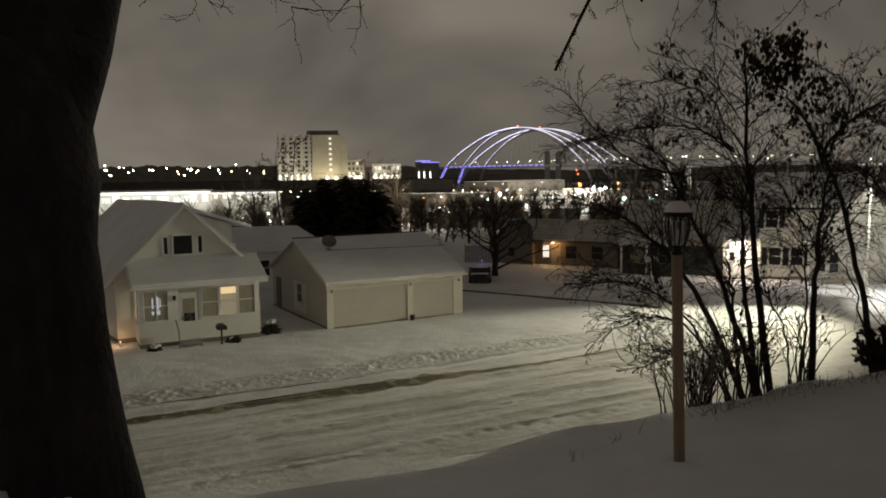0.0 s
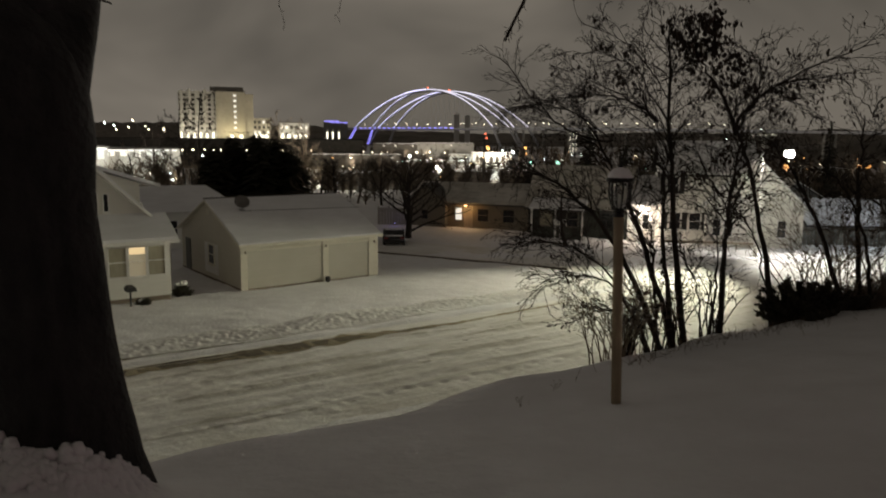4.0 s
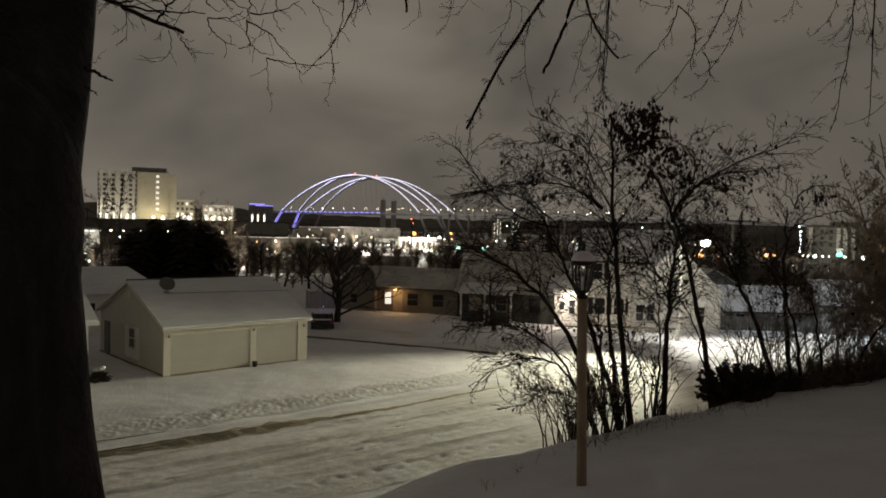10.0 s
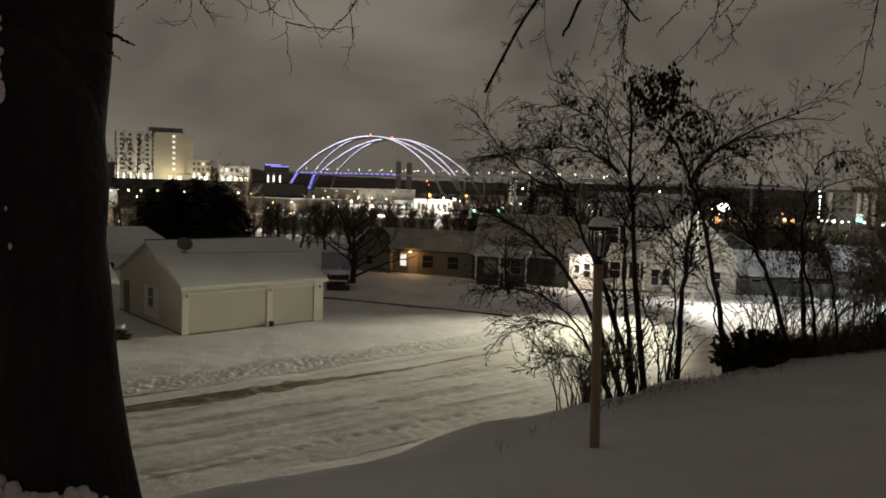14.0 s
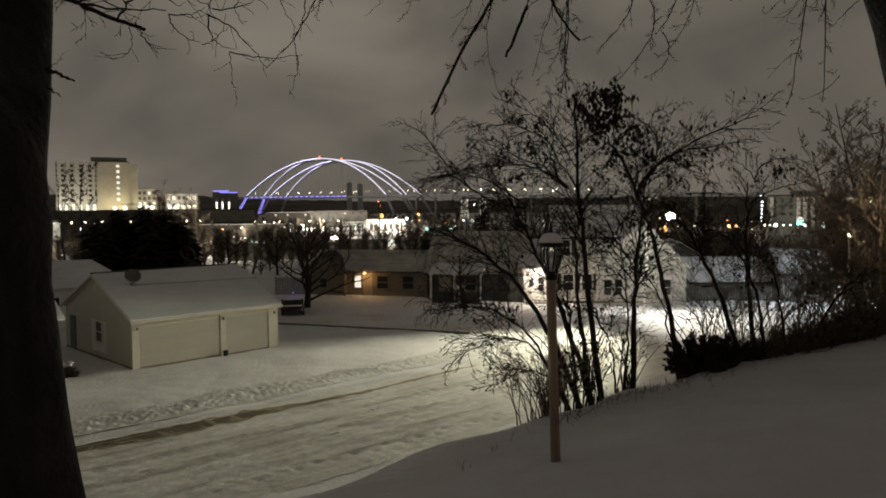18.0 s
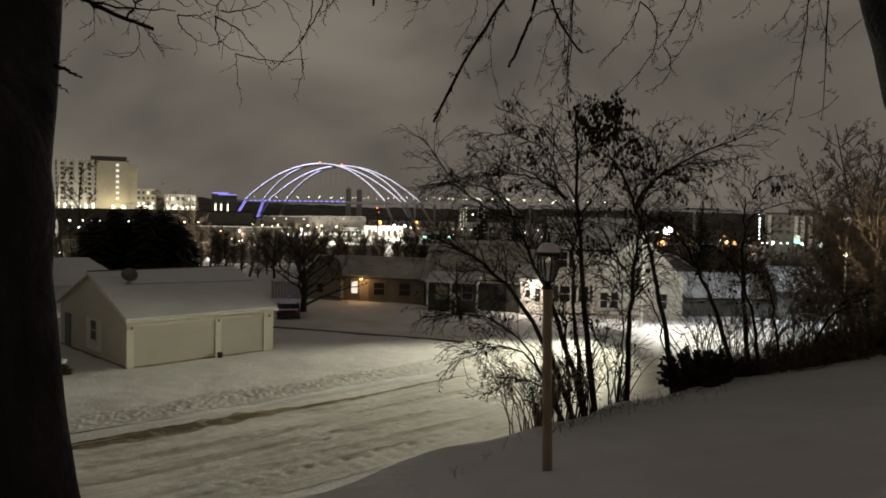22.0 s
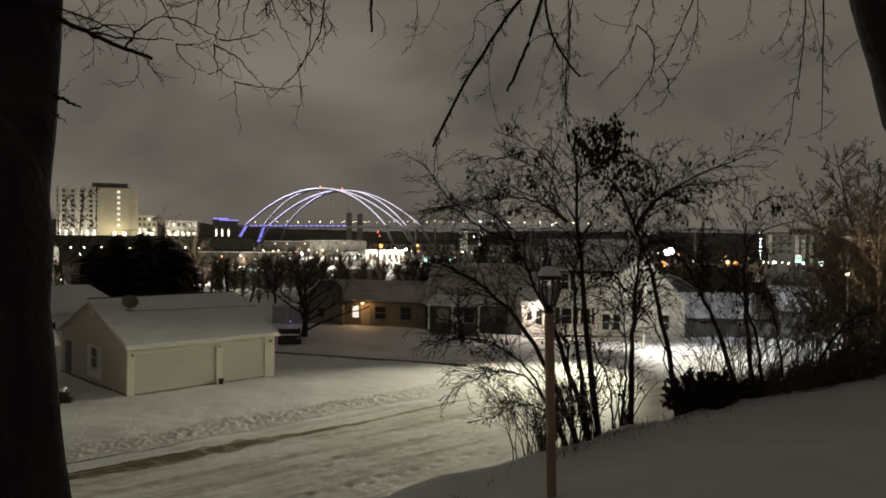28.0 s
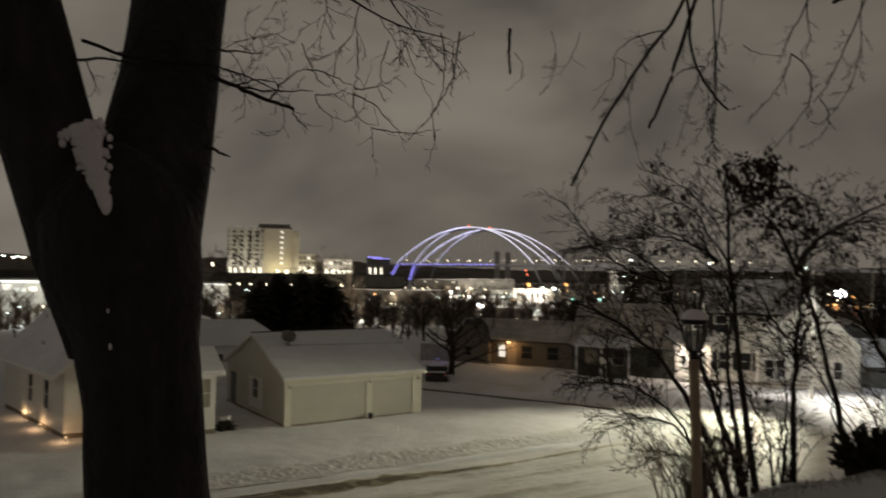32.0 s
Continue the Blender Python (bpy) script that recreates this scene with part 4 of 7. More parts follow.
def arched_shrub(label, y, stems, forks, seed, bunches, centre, reach, twigs=9, loose=40):
    """A tall shrub: main stems rise from the snow and bend over, forks leave them higher up; each is (x, z) from start over middle to tip and a radius."""
    g = random.Random(seed)
    t = thing("tall_shrub", pose(0, 0, 0), label, "shrub")
    ends, last = [], None
    for k, (x0, z0, xm, zm, x1, z1, r) in enumerate(stems + forks):
        rooted = k < len(stems)
        y0, dy = y + (g.uniform(-0.2, 0.2) if rooted else 0.0), g.uniform(-0.35, 0.35)
        z = float(height(x0, y0)) - 0.12 if rooted else z0
        line = bow((x0, y0, z), (xm, y + dy * 0.4, zm), (x1, y + dy, z1), 16, g, 0.016)
        ln = (line[-1] - line[0]).length
        wood, mine = Tubes(), []
        wood.add(line, [r * 1.22 * (1 - 0.78 * (i / 16) ** 1.2) for i in range(17)], 7)
        count = max(4, int(twigs * min(1.0, ln / 2.6)))
        for c in range(count):
            f = (0.50 if rooted else 0.12) + (0.48 if rooted else 0.86) * (c + g.random()) / count
            i = min(int(f * 16), 15)
            p, d = line[i], (line[i + 1] - line[i]).normalized()
            a = g.uniform(0, 6.283)
            way = d * 0.8 + Vector((math.cos(a), math.sin(a) * 0.5, 0.35)) * 0.85
            tl = max(min(ln, 2.6), 1.3) * g.uniform(0.20, 0.48) * (1.15 - 0.45 * f)
            tr = max(r * (1 - 0.6 * f) * 0.42, 0.005)
            tw = wander(g, p, way, tl, 8, 0.11, 0.05)
            wood.add(tw, [max(tr * (1 - 0.8 * q / 8), 0.0036) for q in range(9)], 5)
            mine.append((tw[-1], tw[-1] - tw[-2], tw))
            twiggy(wood, g, tw, tr, 1, 5, tl * 0.7, sag=0.075, spread=0.75, bend=0.19, ends=mine, thin=0.0042, first=0.12)
        last = wood.made("stem", TWIG, t)
        ends += mine
    leafy = Tubes()
    for k in range(4):
        leaf_bunches(leafy, g, ends, bunches // 4, Vector(centre) + Vector((g.uniform(-0.7, 0.7) * reach, 0, g.uniform(-0.1, 0.35) * reach)), reach * g.uniform(0.4, 0.65))
    leaf_bunches(leafy, g, ends, loose, centre, reach * 2.6)
    for q in range(loose * 5):
        tip = ends[g.randrange(len(ends))][2]
        leafy.leaf(tip[-1].lerp(tip[-2], g.random() * 1.5), Vector((g.uniform(-0.3, 0.3), g.uniform(-0.3, 0.3), -1)), g.uniform(0.05, 0.085), g)
    if leafy.verts:
        leafy.made("foliage", DEAD_LEAF, last, "bunches of dry brown leaves", False)["kind"] = "stuff"
    return t


arched_shrub("tall bare shrub with arching dark stems and bunches of dry leaves", 10.7, (
    (4.14, 5.79, 3.19, 7.49, 1.87, 8.36, 0.036),
    (4.30, 5.78, 3.71, 7.55, 2.95, 9.01, 0.036),
    (4.54, 5.94, 4.22, 8.06, 4.11, 10.35, 0.042),
    (4.43, 5.91, 4.12, 7.55, 4.28, 8.73, 0.03),
    (4.05, 5.79, 3.33, 6.65, 2.27, 6.48, 0.016),
    (4.07, 5.79, 3.20, 6.89, 2.13, 7.24, 0.016),
    (3.96, 5.76, 3.49, 6.23, 2.72, 6.03, 0.012),
    (4.19, 5.80, 3.96, 6.88, 3.84, 7.55, 0.024)), (
    (3.96, 8.94, 3.73, 9.27, 3.76, 10.02, 0.014),
    (3.94, 8.96, 3.20, 9.29, 2.07, 9.10, 0.013),
    (3.92, 8.96, 3.33, 9.35, 2.56, 9.67, 0.011),
    (3.83, 9.21, 3.50, 9.77, 2.67, 9.89, 0.009),
    (3.97, 9.44, 3.58, 9.87, 2.98, 10.22, 0.009),
    (3.30, 8.66, 2.51, 8.94, 1.81, 9.77, 0.015),
    (3.26, 8.72, 2.52, 9.12, 1.84, 9.04, 0.009),
    (3.97, 9.49, 4.34, 9.75, 4.78, 10.23, 0.01)), 21, 84, (4.25, 10.7, 10.05), 0.6, 30, 26)
arched_shrub("tall bare shrub with one thick upright stem that forks wide", 11.1, (
    (5.28, 5.85, 5.18, 7.41, 5.25, 8.79, 0.04),
    (5.08, 5.86, 5.11, 6.97, 4.95, 8.30, 0.016),
    (4.92, 5.86, 4.79, 6.62, 4.55, 7.07, 0.012)), (
    (5.25, 8.76, 4.99, 9.40, 4.40, 10.12, 0.024),
    (5.25, 8.76, 5.66, 9.42, 7.10, 10.08, 0.022),
    (5.36, 8.92, 5.83, 9.48, 7.06, 9.59, 0.014),
    (5.11, 7.87, 4.85, 8.25, 4.53, 8.96, 0.016),
    (5.54, 9.37, 5.44, 9.90, 4.78, 10.04, 0.01),
    (5.36, 8.97, 5.93, 9.27, 6.28, 8.89, 0.008)), 22, 52, (5.0, 11.1, 9.6), 0.65, 28, 40)
arched_shrub("tall bare shrub leaning over the juniper", 11.8, (
    (6.41, 6.41, 5.95, 7.80, 5.37, 9.31, 0.04),
    (7.50, 6.44, 6.88, 7.66, 6.11, 8.75, 0.036),
    (8.04, 6.47, 7.66, 7.36, 6.87, 8.28, 0.026),
    (6.31, 6.41, 5.94, 7.14, 5.42, 7.57, 0.014)), (), 33, 16, (5.5, 11.8, 9.2), 0.9, 22, 10)
arched_shrub("tall bare shrub with crooked stems behind the juniper", 12.4, (
    (8.24, 6.26, 8.06, 7.75, 8.12, 9.14, 0.038),
    (9.33, 6.42, 9.85, 6.91, 10.46, 7.35, 0.022),
    (8.81, 6.35, 8.45, 7.34, 7.98, 7.75, 0.018)), (
    (8.12, 9.12, 8.46, 9.48, 9.09, 9.46, 0.014),
    (8.01, 8.67, 8.58, 8.97, 9.56, 9.13, 0.012),
    (8.12, 9.12, 7.84, 9.38, 7.50, 9.48, 0.008)), 24, 6, (8.6, 12.4, 9.3), 1.0, 16, 10)
shrub("low_shrub", (3.1, 9.4), 30, 1.25, 2.3, 0.009, 40, "low tangled shrub of thin bare stems", 90, 1, 6, PALE_TWIG, thin=0.0025, flop=0.05, straight=0.11)
shrub("low_shrub", (3.35, 9.75), 30, 0.95, 0.7, 0.012, 43, "dense low shrub of dark upright twigs", 200, 1, 7, TWIG, thin=0.003, straight=0.11)
shrub("low_shrub", (4.05, 10.55), 12, 1.6, 2.4, 0.016, 47, "bare shrub of arching stems among the taller ones", 40, 1, 5, thin=0.004, straight=0.10)
shrub("low_shrub", (5.2, 11.2), 6, 1.3, 1.2, 0.011, 48, "bare shrub of arching stems among the taller ones", 20, 1, 4, thin=0.004, straight=0.10)
shrub("low_shrub", (4.2, 10.5), 18, 1.2, 1.6, 0.010, 41, "low tangled shrub of thin bare stems", 30, 1, 5, straight=0.12)
shrub("low_shrub", (5.0, 11.0), 12, 1.1, 1.0, 0.009, 46, "low tangled shrub of thin bare stems", 20, 1, 5, straight=0.12)
for k, (x, y, tall, seed) in enumerate(((7.3, 12.3, 2.0, 51), (8.0, 12.6, 1.9, 52), (8.8, 12.8, 2.0, 53), (9.7, 13.0, 2.3, 54), (10.4, 13.0, 2.3, 55), (11.2, 13.2, 2.6, 56), (12.0, 13.3, 2.8, 57))):
    tagged(shrub("bare_shrub", (x, y), 18 + 3 * k, tall + 0.3, 2.2, 0.013, seed, "thicket shrub of thin bare stems on the bank", 120, 1, 7, PALE_TWIG, thin=0.0036, straight=0.13), group="thicket along the bank")

# low brush that fills the foot of the thicket
g = random.Random(90)
brush = Tubes()
for k in range(3600):
    x = 6.9 + 6.6 * g.random()
    y = 12.05 + 0.19 * (x - 7) + g.uniform(-0.45, 0.9)
    z = float(height(x, y)) - 0.05
    a = g.uniform(0, 6.283)
    if x < 9.2 and g.random() < 0.35:
        continue
    top = (0.26 + 0.08 * (x - 7)) + 0.25 * g.random() + 0.12 * noise.noise(Vector((x * 1.3, y, 3)))
    line = wander(g, (x, y, z), (math.cos(a) * 0.8, math.sin(a) * 0.5, 1), top * g.uniform(0.6, 1.5), 3, 0.3)
    brush.add(line, [0.009, 0.007, 0.006, 0.003], 3)
    if k % 2:
        brush.leaf(line[2], Vector((math.cos(a), math.sin(a), -0.5)), g.uniform(0.05, 0.12), g)
tagged(brush.made("undergrowth", PALE_TWIG), "dense dark brown brush at the foot of the thicket", "undergrowth", kind="stuff")


def juniper(at, wide, tall, seed, sprays=84):
    """Spiky sprays that rise and splay from one foot."""
    g = random.Random(seed)
    t = thing("juniper", pose(at[0], at[1], 0), "dense dark evergreen juniper in the snow", "shrub")
    base = float(height(*at)) - 0.12
    for k in range(sprays):
        a, e2 = g.uniform(0, 6.283), g.uniform(0.0, 1.3) ** 0.9
        reach = g.uniform(0.55, 1.15)
        d = Vector((math.cos(a) * math.cos(e2) * wide * 0.55, math.sin(a) * math.cos(e2) * wide * 0.45, 0.10 + math.sin(e2) * tall * 0.85)) * reach
        spray = Tubes()
        line = wander(g, (d.x * 0.12, d.y * 0.12, base), d, d.length, 7, 0.14, 0, 0.05)
        spray.add(line, [0.02, 0.018, 0.014, 0.01, 0.008, 0.006, 0.005, 0.003], 4)
        for i, q in enumerate(line[1:]):
            w = (line[i + 1] - line[i]).normalized()
            for j in range(40):
                n = w + Vector((g.gauss(0, 0.65), g.gauss(0, 0.65), g.gauss(0, 0.5)))
                spray.leaf(q.lerp(line[i], g.random()) + Vector((g.gauss(0, 0.02), g.gauss(0, 0.02), g.gauss(0, 0.02))), n, g.uniform(0.03, 0.085), g)
        spray.made("spray", NEEDLE, t, "", False)


juniper((6.55, 11.35), 1.25, 0.72, 71)
juniper((7.25, 11.75), 1.1, 0.5, 72, 50)

# dry grass that pokes through the snow along the brow
g = random.Random(95)
grass = Tubes()
for k in range(240):
    x = 1.4 + 7.0 * g.random() if k % 2 else 3.0 + 3.6 * g.random()
    y = float(np.interp(x, (1.4, 2.4, 4.2, 5.7, 7.8, 8.4), (6.9, 8.0, 9.9, 10.6, 11.6, 11.9))) - abs(g.gauss(0, 0.28))
    z = float(height(x, y)) - 0.02
    a = g.uniform(0, 6.283)
    grass.add(wander(g, (x, y, z), (math.cos(a) * 0.5, math.sin(a) * 0.5, 1), g.uniform(0.05, 0.22), 4, 0.3), [0.003, 0.003, 0.0025, 0.002, 0.0015], 3)
tagged(grass.made("dry_grass", DRYGRASS), "thin dry grass stems standing out of the snow", "grass", kind="stuff")

# ---- houses ----
def placed(bm, m):
    bmesh.ops.transform(bm, matrix=m, verts=bm.verts)
    return bm


def window(parent, m, w, h, pane=None, frame_mat=None, sash=True, cross=False, name="window", bar=0.07):
    """A framed window in the plane y = 0 of m, its lower left corner at the origin, looking towards -y."""
    pane, frame_mat = pane or GLASS, frame_mat or WHITE
    bm = bmesh.new()
    loops = [[bm.verts.new((x, y, z)) for x, z in ((a, b), (c, b), (c, e2), (a, e2))] for y, a, b, c, e2 in ((-0.06, -bar, -bar, w + bar, h + bar), (-0.06, 0, 0, w, h), (0.02, 0, 0, w, h), (0.02, -bar, -bar, w + bar, h + bar))]
    for p, q in zip(loops, loops[1:] + loops[:1]):
        for i in range(4):
            bm.faces.new((p[i], p[(i + 1) % 4], q[(i + 1) % 4], q[i]))
    bmesh.ops.recalc_face_normals(bm, faces=bm.faces)
    win = part(name, placed(bm, m), frame_mat, parent)
    if sash:
        part("sash_bar", placed(box(0, w, -0.045, 0.0, h * 0.5 - 0.025, h * 0.5 + 0.025), m), frame_mat, win)
    if cross:
        part("mullion", placed(box(w * 0.5 - 0.02, w * 0.5 + 0.02, -0.05, 0.0, 0, h), m), frame_mat, win)
    part("pane", placed(box(0, w, -0.02, -0.005, 0, h), m), pane, win)
    part("sill", placed(box(-bar - 0.03, w + bar + 0.03, -0.11, 0.0, -bar - 0.05, -bar), m), frame_mat, win)
    return win


def side_plane(x, y, z, turn=0):
    return pose(x, y, z, 0, 0, turn)


def gable_roof_x(parent, x0, x1, y0, y1, eave, ridge, over=0.35, gable_over=0.3, thick=0.14, snow=0.13, under=None, name="roof", top=None):
    """A roof with its ridge along x, and the snow that lies on it."""
    ym = (y0 + y1) / 2
    k = (ridge - eave) / (ym - y0)
    ya, yb, za = y0 - over, y1 + over, eave - over * k
    roof = part(name, prism_x([(ya, za), (ym, ridge), (yb, za), (yb, za + thick), (ym, ridge + thick), (ya, za + thick)], x0 - gable_over, x1 + gable_over), under or SHINGLE, parent)
    t = thick + 0.004
    part("snow_cover", prism_x([(ya + 0.05, za + t), (ym, ridge + t), (yb - 0.05, za + t), (yb - 0.06, za + t + snow), (ym, ridge + t + snow * 0.9), (ya + 0.06, za + t + snow)], x0 - gable_over + 0.06, x1 + gable_over - 0.06), top or ROOF_SNOW, roof, "sheet of snow")
    return roof


def gable_roof_y(parent, x0, x1, y0, y1, eave, ridge, over=0.35, gable_over=0.3, thick=0.14, snow=0.13, under=None, name="roof", top=None):
    xm = (x0 + x1) / 2
    k = (ridge - eave) / (xm - x0)
    xa, xb, za = x0 - over, x1 + over, eave - over * k
    roof = part(name, prism([(xa, za), (xm, ridge), (xb, za), (xb, za + thick), (xm, ridge + thick), (xa, za + thick)], y0 - gable_over, y1 + gable_over), under or SHINGLE, parent)
    t = thick + 0.004
    part("snow_cover", prism([(xa + 0.05, za + t), (xm, ridge + t), (xb - 0.05, za + t), (xb - 0.06, za + t + snow), (xm, ridge + t + snow * 0.9), (xa + 0.06, za + t + snow)], y0 - gable_over + 0.06, y1 + gable_over - 0.06), top or ROOF_SNOW, roof, "sheet of snow")
    return roof


# the garage
GW, GD, GE, GR = 8.95, 10.0, 2.68, 4.72
garage = thing("garage", pose(-8.73, 42.74, 0.0, 0, 0, 34.0), "cream-sided garage with two doors under a snowy roof", "garage")
part("wall", prism_x([(0, 0.02), (GD, 0.02), (GD, GE), (GD / 2, GR), (0, GE)], 0.0, GW), CREAM, garage)
part("foundation", box(-0.03, GW + 0.03, -0.03, GD + 0.03, -0.3, 0.09), STONE, garage, "low dark foundation")
gable_roof_x(garage, 0, GW, 0, GD, GE, GR, 0.36, 0.24, 0.09, 0.09, under=CREAM_TRIM)
part("fascia", box(-0.24, GW + 0.24, -0.40, -0.36, GE - 0.19, GE - 0.06), CREAM_TRIM, garage)
for x0, x1 in ((-0.06, 0.34), (5.10, 5.50), (8.32, GW + 0.05)):
    part("pilaster", box(x0, x1, -0.075, 0.03, 0.02, GE - 0.1, 0.01), CREAM_TRIM, garage)
for x0, x1 in ((0.34, 5.10), (5.50, 8.32)):
    door = part("garage_door", box(x0, x1, -0.02, 0.04, 0.06, 2.22), DOOR_CREAM, garage, "closed sectional garage door")
    for r in range(4):
        z0 = 0.08 + r * 0.535
        part("section", box(x0 + 0.03, x1 - 0.03, -0.032, -0.02, z0, z0 + 0.530, 0.004), DOOR_CREAM, door)
    part("lintel", box(x0, x1, -0.06, 0.02, 2.22, 2.42), CREAM_TRIM, door)
for x in (0.22, 5.30, 8.72):
    light = part("wall_lamp", box(x - 0.05, x + 0.05, -0.17, -0.075, 2.10, 2.24, 0.02), STONE, garage, "small unlit wall lamp")
    part("bracket", rod((x, -0.07, 2.22), (x, -0.15, 2.28), 0.015), STONE, light)
gx_m = side_plane(-0.004, 0, 0, -90)
window(garage, gx_m @ pose(-4.95, -0.014, 0.98), 0.85, 1.12, GLASS, CREAM_TRIM)
part("blind", placed(box(-5.75, -3.5, -0.012, 0.0, 0.35, 2.2), gx_m), WHITE, garage, "paler panel round the window")
gdoor = part("side_door", placed(box(-9.2, -8.3, -0.05, 0.02, 0.08, 2.08, 0.01), gx_m), GREY_SIDING, garage, "grey side door")
part("door_knob", placed(ball((-8.42, -0.09, 1.05), 0.035), gx_m), GALV, gdoor)
part("gable_vent", placed(box(-GD / 2 - 0.2, -GD / 2 + 0.2, -0.04, 0.01, 3.9, 4.25, 0.01), gx_m), CREAM_TRIM, garage)
bm = bmesh.new()
for k in range(2):
    rod((-0.02 + 0.0, GD / 2, GR - 0.05), (-0.02, -0.1 + k * (GD + 0.2), GE - 0.05), 0.06, 0.06, 4, bm)
part("rake", bm, CREAM_TRIM, garage)
part("ridge_cap", rod((-0.25, GD / 2, GR + 0.18), (GW + 0.22, GD / 2, GR + 0.18), 0.05, 0.05, 5), SHINGLE, garage, "dark bare ridge line")
cable = Tubes()
cable.add([(1.6 + 1.3 * k, 3.25 - 0.05 * k, GE + (3.25 - 0.05 * k) * (GR - GE) / (GD / 2) + 0.20) for k in range(7)], [0.012] * 7, 4)
cable.made("cable", DARK, garage, "thin dark cable across the roof")
# rubbish by the middle pilaster
bucket = tagged(part("bucket", lathe([(0.13, 0), (0.16, 0.3), (0.15, 0.31)], 10), DARK), "dark bucket standing against the garage", "bucket")
bucket.matrix_world = garage.matrix_world @ pose(5.3, -0.3, 0.02)

dish = thing("satellite_dish", garage.matrix_world @ pose(1.5, 3.35, 4.2), "grey satellite dish on a mast on the garage roof", "satellite dish")
part("mast", rod((0, 0, -0.1), (0, 0, 0.42), 0.03), GALV, dish)
part("foot", placed(box(-0.14, 0.14, -0.14, 0.14, -0.03, 0.03), pose(0, 0, 0.06, 22)), GALV, dish)
dm = pose(0, -0.05, 0.55, 52, 0, -12)
bowl = placed(lathe([(0.08, -0.13), (0.24, -0.10), (0.38, -0.03), (0.46, 0.03), (0.45, 0.04), (0.37, -0.015), (0.22, -0.075), (0.04, -0.10)], 18), dm)
part("reflector", bowl, DISH_GREY, dish, "oval grey reflector", True)
part("feed_arm", rod(dm @ Vector((0, -0.38, 0)), dm @ Vector((0, -0.12, 0.46)), 0.015), DISH_GREY, dish)
part("feed_horn", ball(dm @ Vector((0, -0.10, 0.48)), 0.05), DISH_GREY, dish)

# the bungalow beside it
house = thing("bungalow", pose(-17.28, 37.43, 0.0, 0, 0, 31.5), "white front-gabled bungalow with a glazed porch under snow", "house")
body = part("wall", prism([(-0.9, 0.3), (6.4, 0.3), (6.4, 3.55), (2.75, 7.15), (-0.9, 3.55)], 2.0, 13.5), WHITE_SIDING, house)
part("foundation", box(-0.85, 6.35, 2.05, 13.45, -0.3, 0.34), STONE, house)
gable_roof_y(house, -0.9, 6.4, 2.0, 13.5, 3.55, 7.15, 0.55, 0.4, under=WHITE)
dormer = part("dormer", prism([(2.8, 7.15), (6.35, 5.98), (6.35, 4.1), (5.5, 4.1)], 4.6, 9.5), WHITE_SIDING, house)
part("dormer_roof", prism([(2.75, 7.22), (7.4, 5.72), (7.4, 5.90), (2.75, 7.45)], 4.3, 9.8), ROOF_SNOW, dormer)
chimney = part("chimney", box(5.9, 6.35, 6.6, 7.05, 4.0, 6.1, 0.02), STONE, house, "short stone chimney")
part("cap", box(5.82, 6.43, 6.52, 7.13, 6.1, 6.2), CONCRETE, chimney)
part("vent_pipe", rod((6.0, 3.6, 4.0), (6.0, 3.6, 4.9), 0.06), GALV, house)
up = side_plane(0, 1.996, 0)
window(house, up @ pose(2.12, 0, 4.62), 0.98, 1.0, GLASS, WHITE, False)
window(house, up @ pose(1.62, 0, 4.66), 0.2, 0.9, GLASS, WHITE, False)
window(house, up @ pose(3.42, 0, 4.66), 0.2, 0.9, GLASS, WHITE, False)
# porch
porch = part("porch", box(0, 6.2, 0.06, 2.0, 0.25, 1.32), WHITE_SIDING, house, "glazed front porch")
part("porch_base", box(0.03, 6.17, 0.09, 2.0, -0.3, 0.25), STONE, porch)
part("back_wall", box(0.05, 6.15, 1.94, 1.99, 1.3, 3.0), CREAM_TRIM, porch)
for x0, x1 in ((0, 0.24), (1.5, 2.0), (2.95, 3.08), (5.98, 6.2)):
    part("porch_post", box(x0, x1, 0.06, 0.26, 1.32, 3.02), WHITE, porch)
part("porch_beam", box(0, 6.2, 0.05, 0.27, 3.0, 3.18), WHITE, porch)
for k, (x, w, pane_mat) in enumerate(((0.3, 1.14, CURTAIN), (3.16, 0.82, CURTAIN), (4.13, 0.82, DIM_PANE), (5.1, 0.82, CURTAIN))):
    window(porch, pose(x, 0.09, 1.42), w, 1.5, pane_mat, WHITE, True, k == 0)
for x0, x1, z0, z1 in ((0.66, 0.74, 2.05, 2.6), (0.90, 1.0, 2.0, 2.65), (1.05, 1.10, 2.1, 2.55), (0.86, 1.06, 1.72, 1.95), (0.64, 0.76, 1.74, 1.92)):
    part("lamp_glow", box(x0, x1, 0.045, 0.068, z0, z1), TV_PANE, porch, "white lamp glow behind the curtain")
part("lit_blind", box(4.15, 4.93, 0.045, 0.068, 2.55, 2.90), WARM_PANE, porch, "warm lamp light behind the upper pane")
window(porch, side_plane(0.03, 1.7, 1.42, -90), 1.3, 1.5, DIM_PANE, WHITE)
pdoor = part("front_door", box(2.04, 2.92, 0.07, 0.13, 0.32, 2.75), WHITE, porch, "white storm door")
part("door_pane", box(2.2, 2.78, 0.05, 0.069, 1.25, 2.45), CURTAIN, pdoor)
part("lower_pane", box(2.2, 2.78, 0.05, 0.068, 1.26, 1.68), GLASS, pdoor)
part("handle", box(2.12, 2.16, 0.0, 0.06, 1.35, 1.5), BLACK_METAL, pdoor)
part("porch_lamp", box(1.7, 1.84, -0.05, 0.06, 2.42, 2.66, 0.02), BLACK_METAL, porch, "small black lamp, unlit")
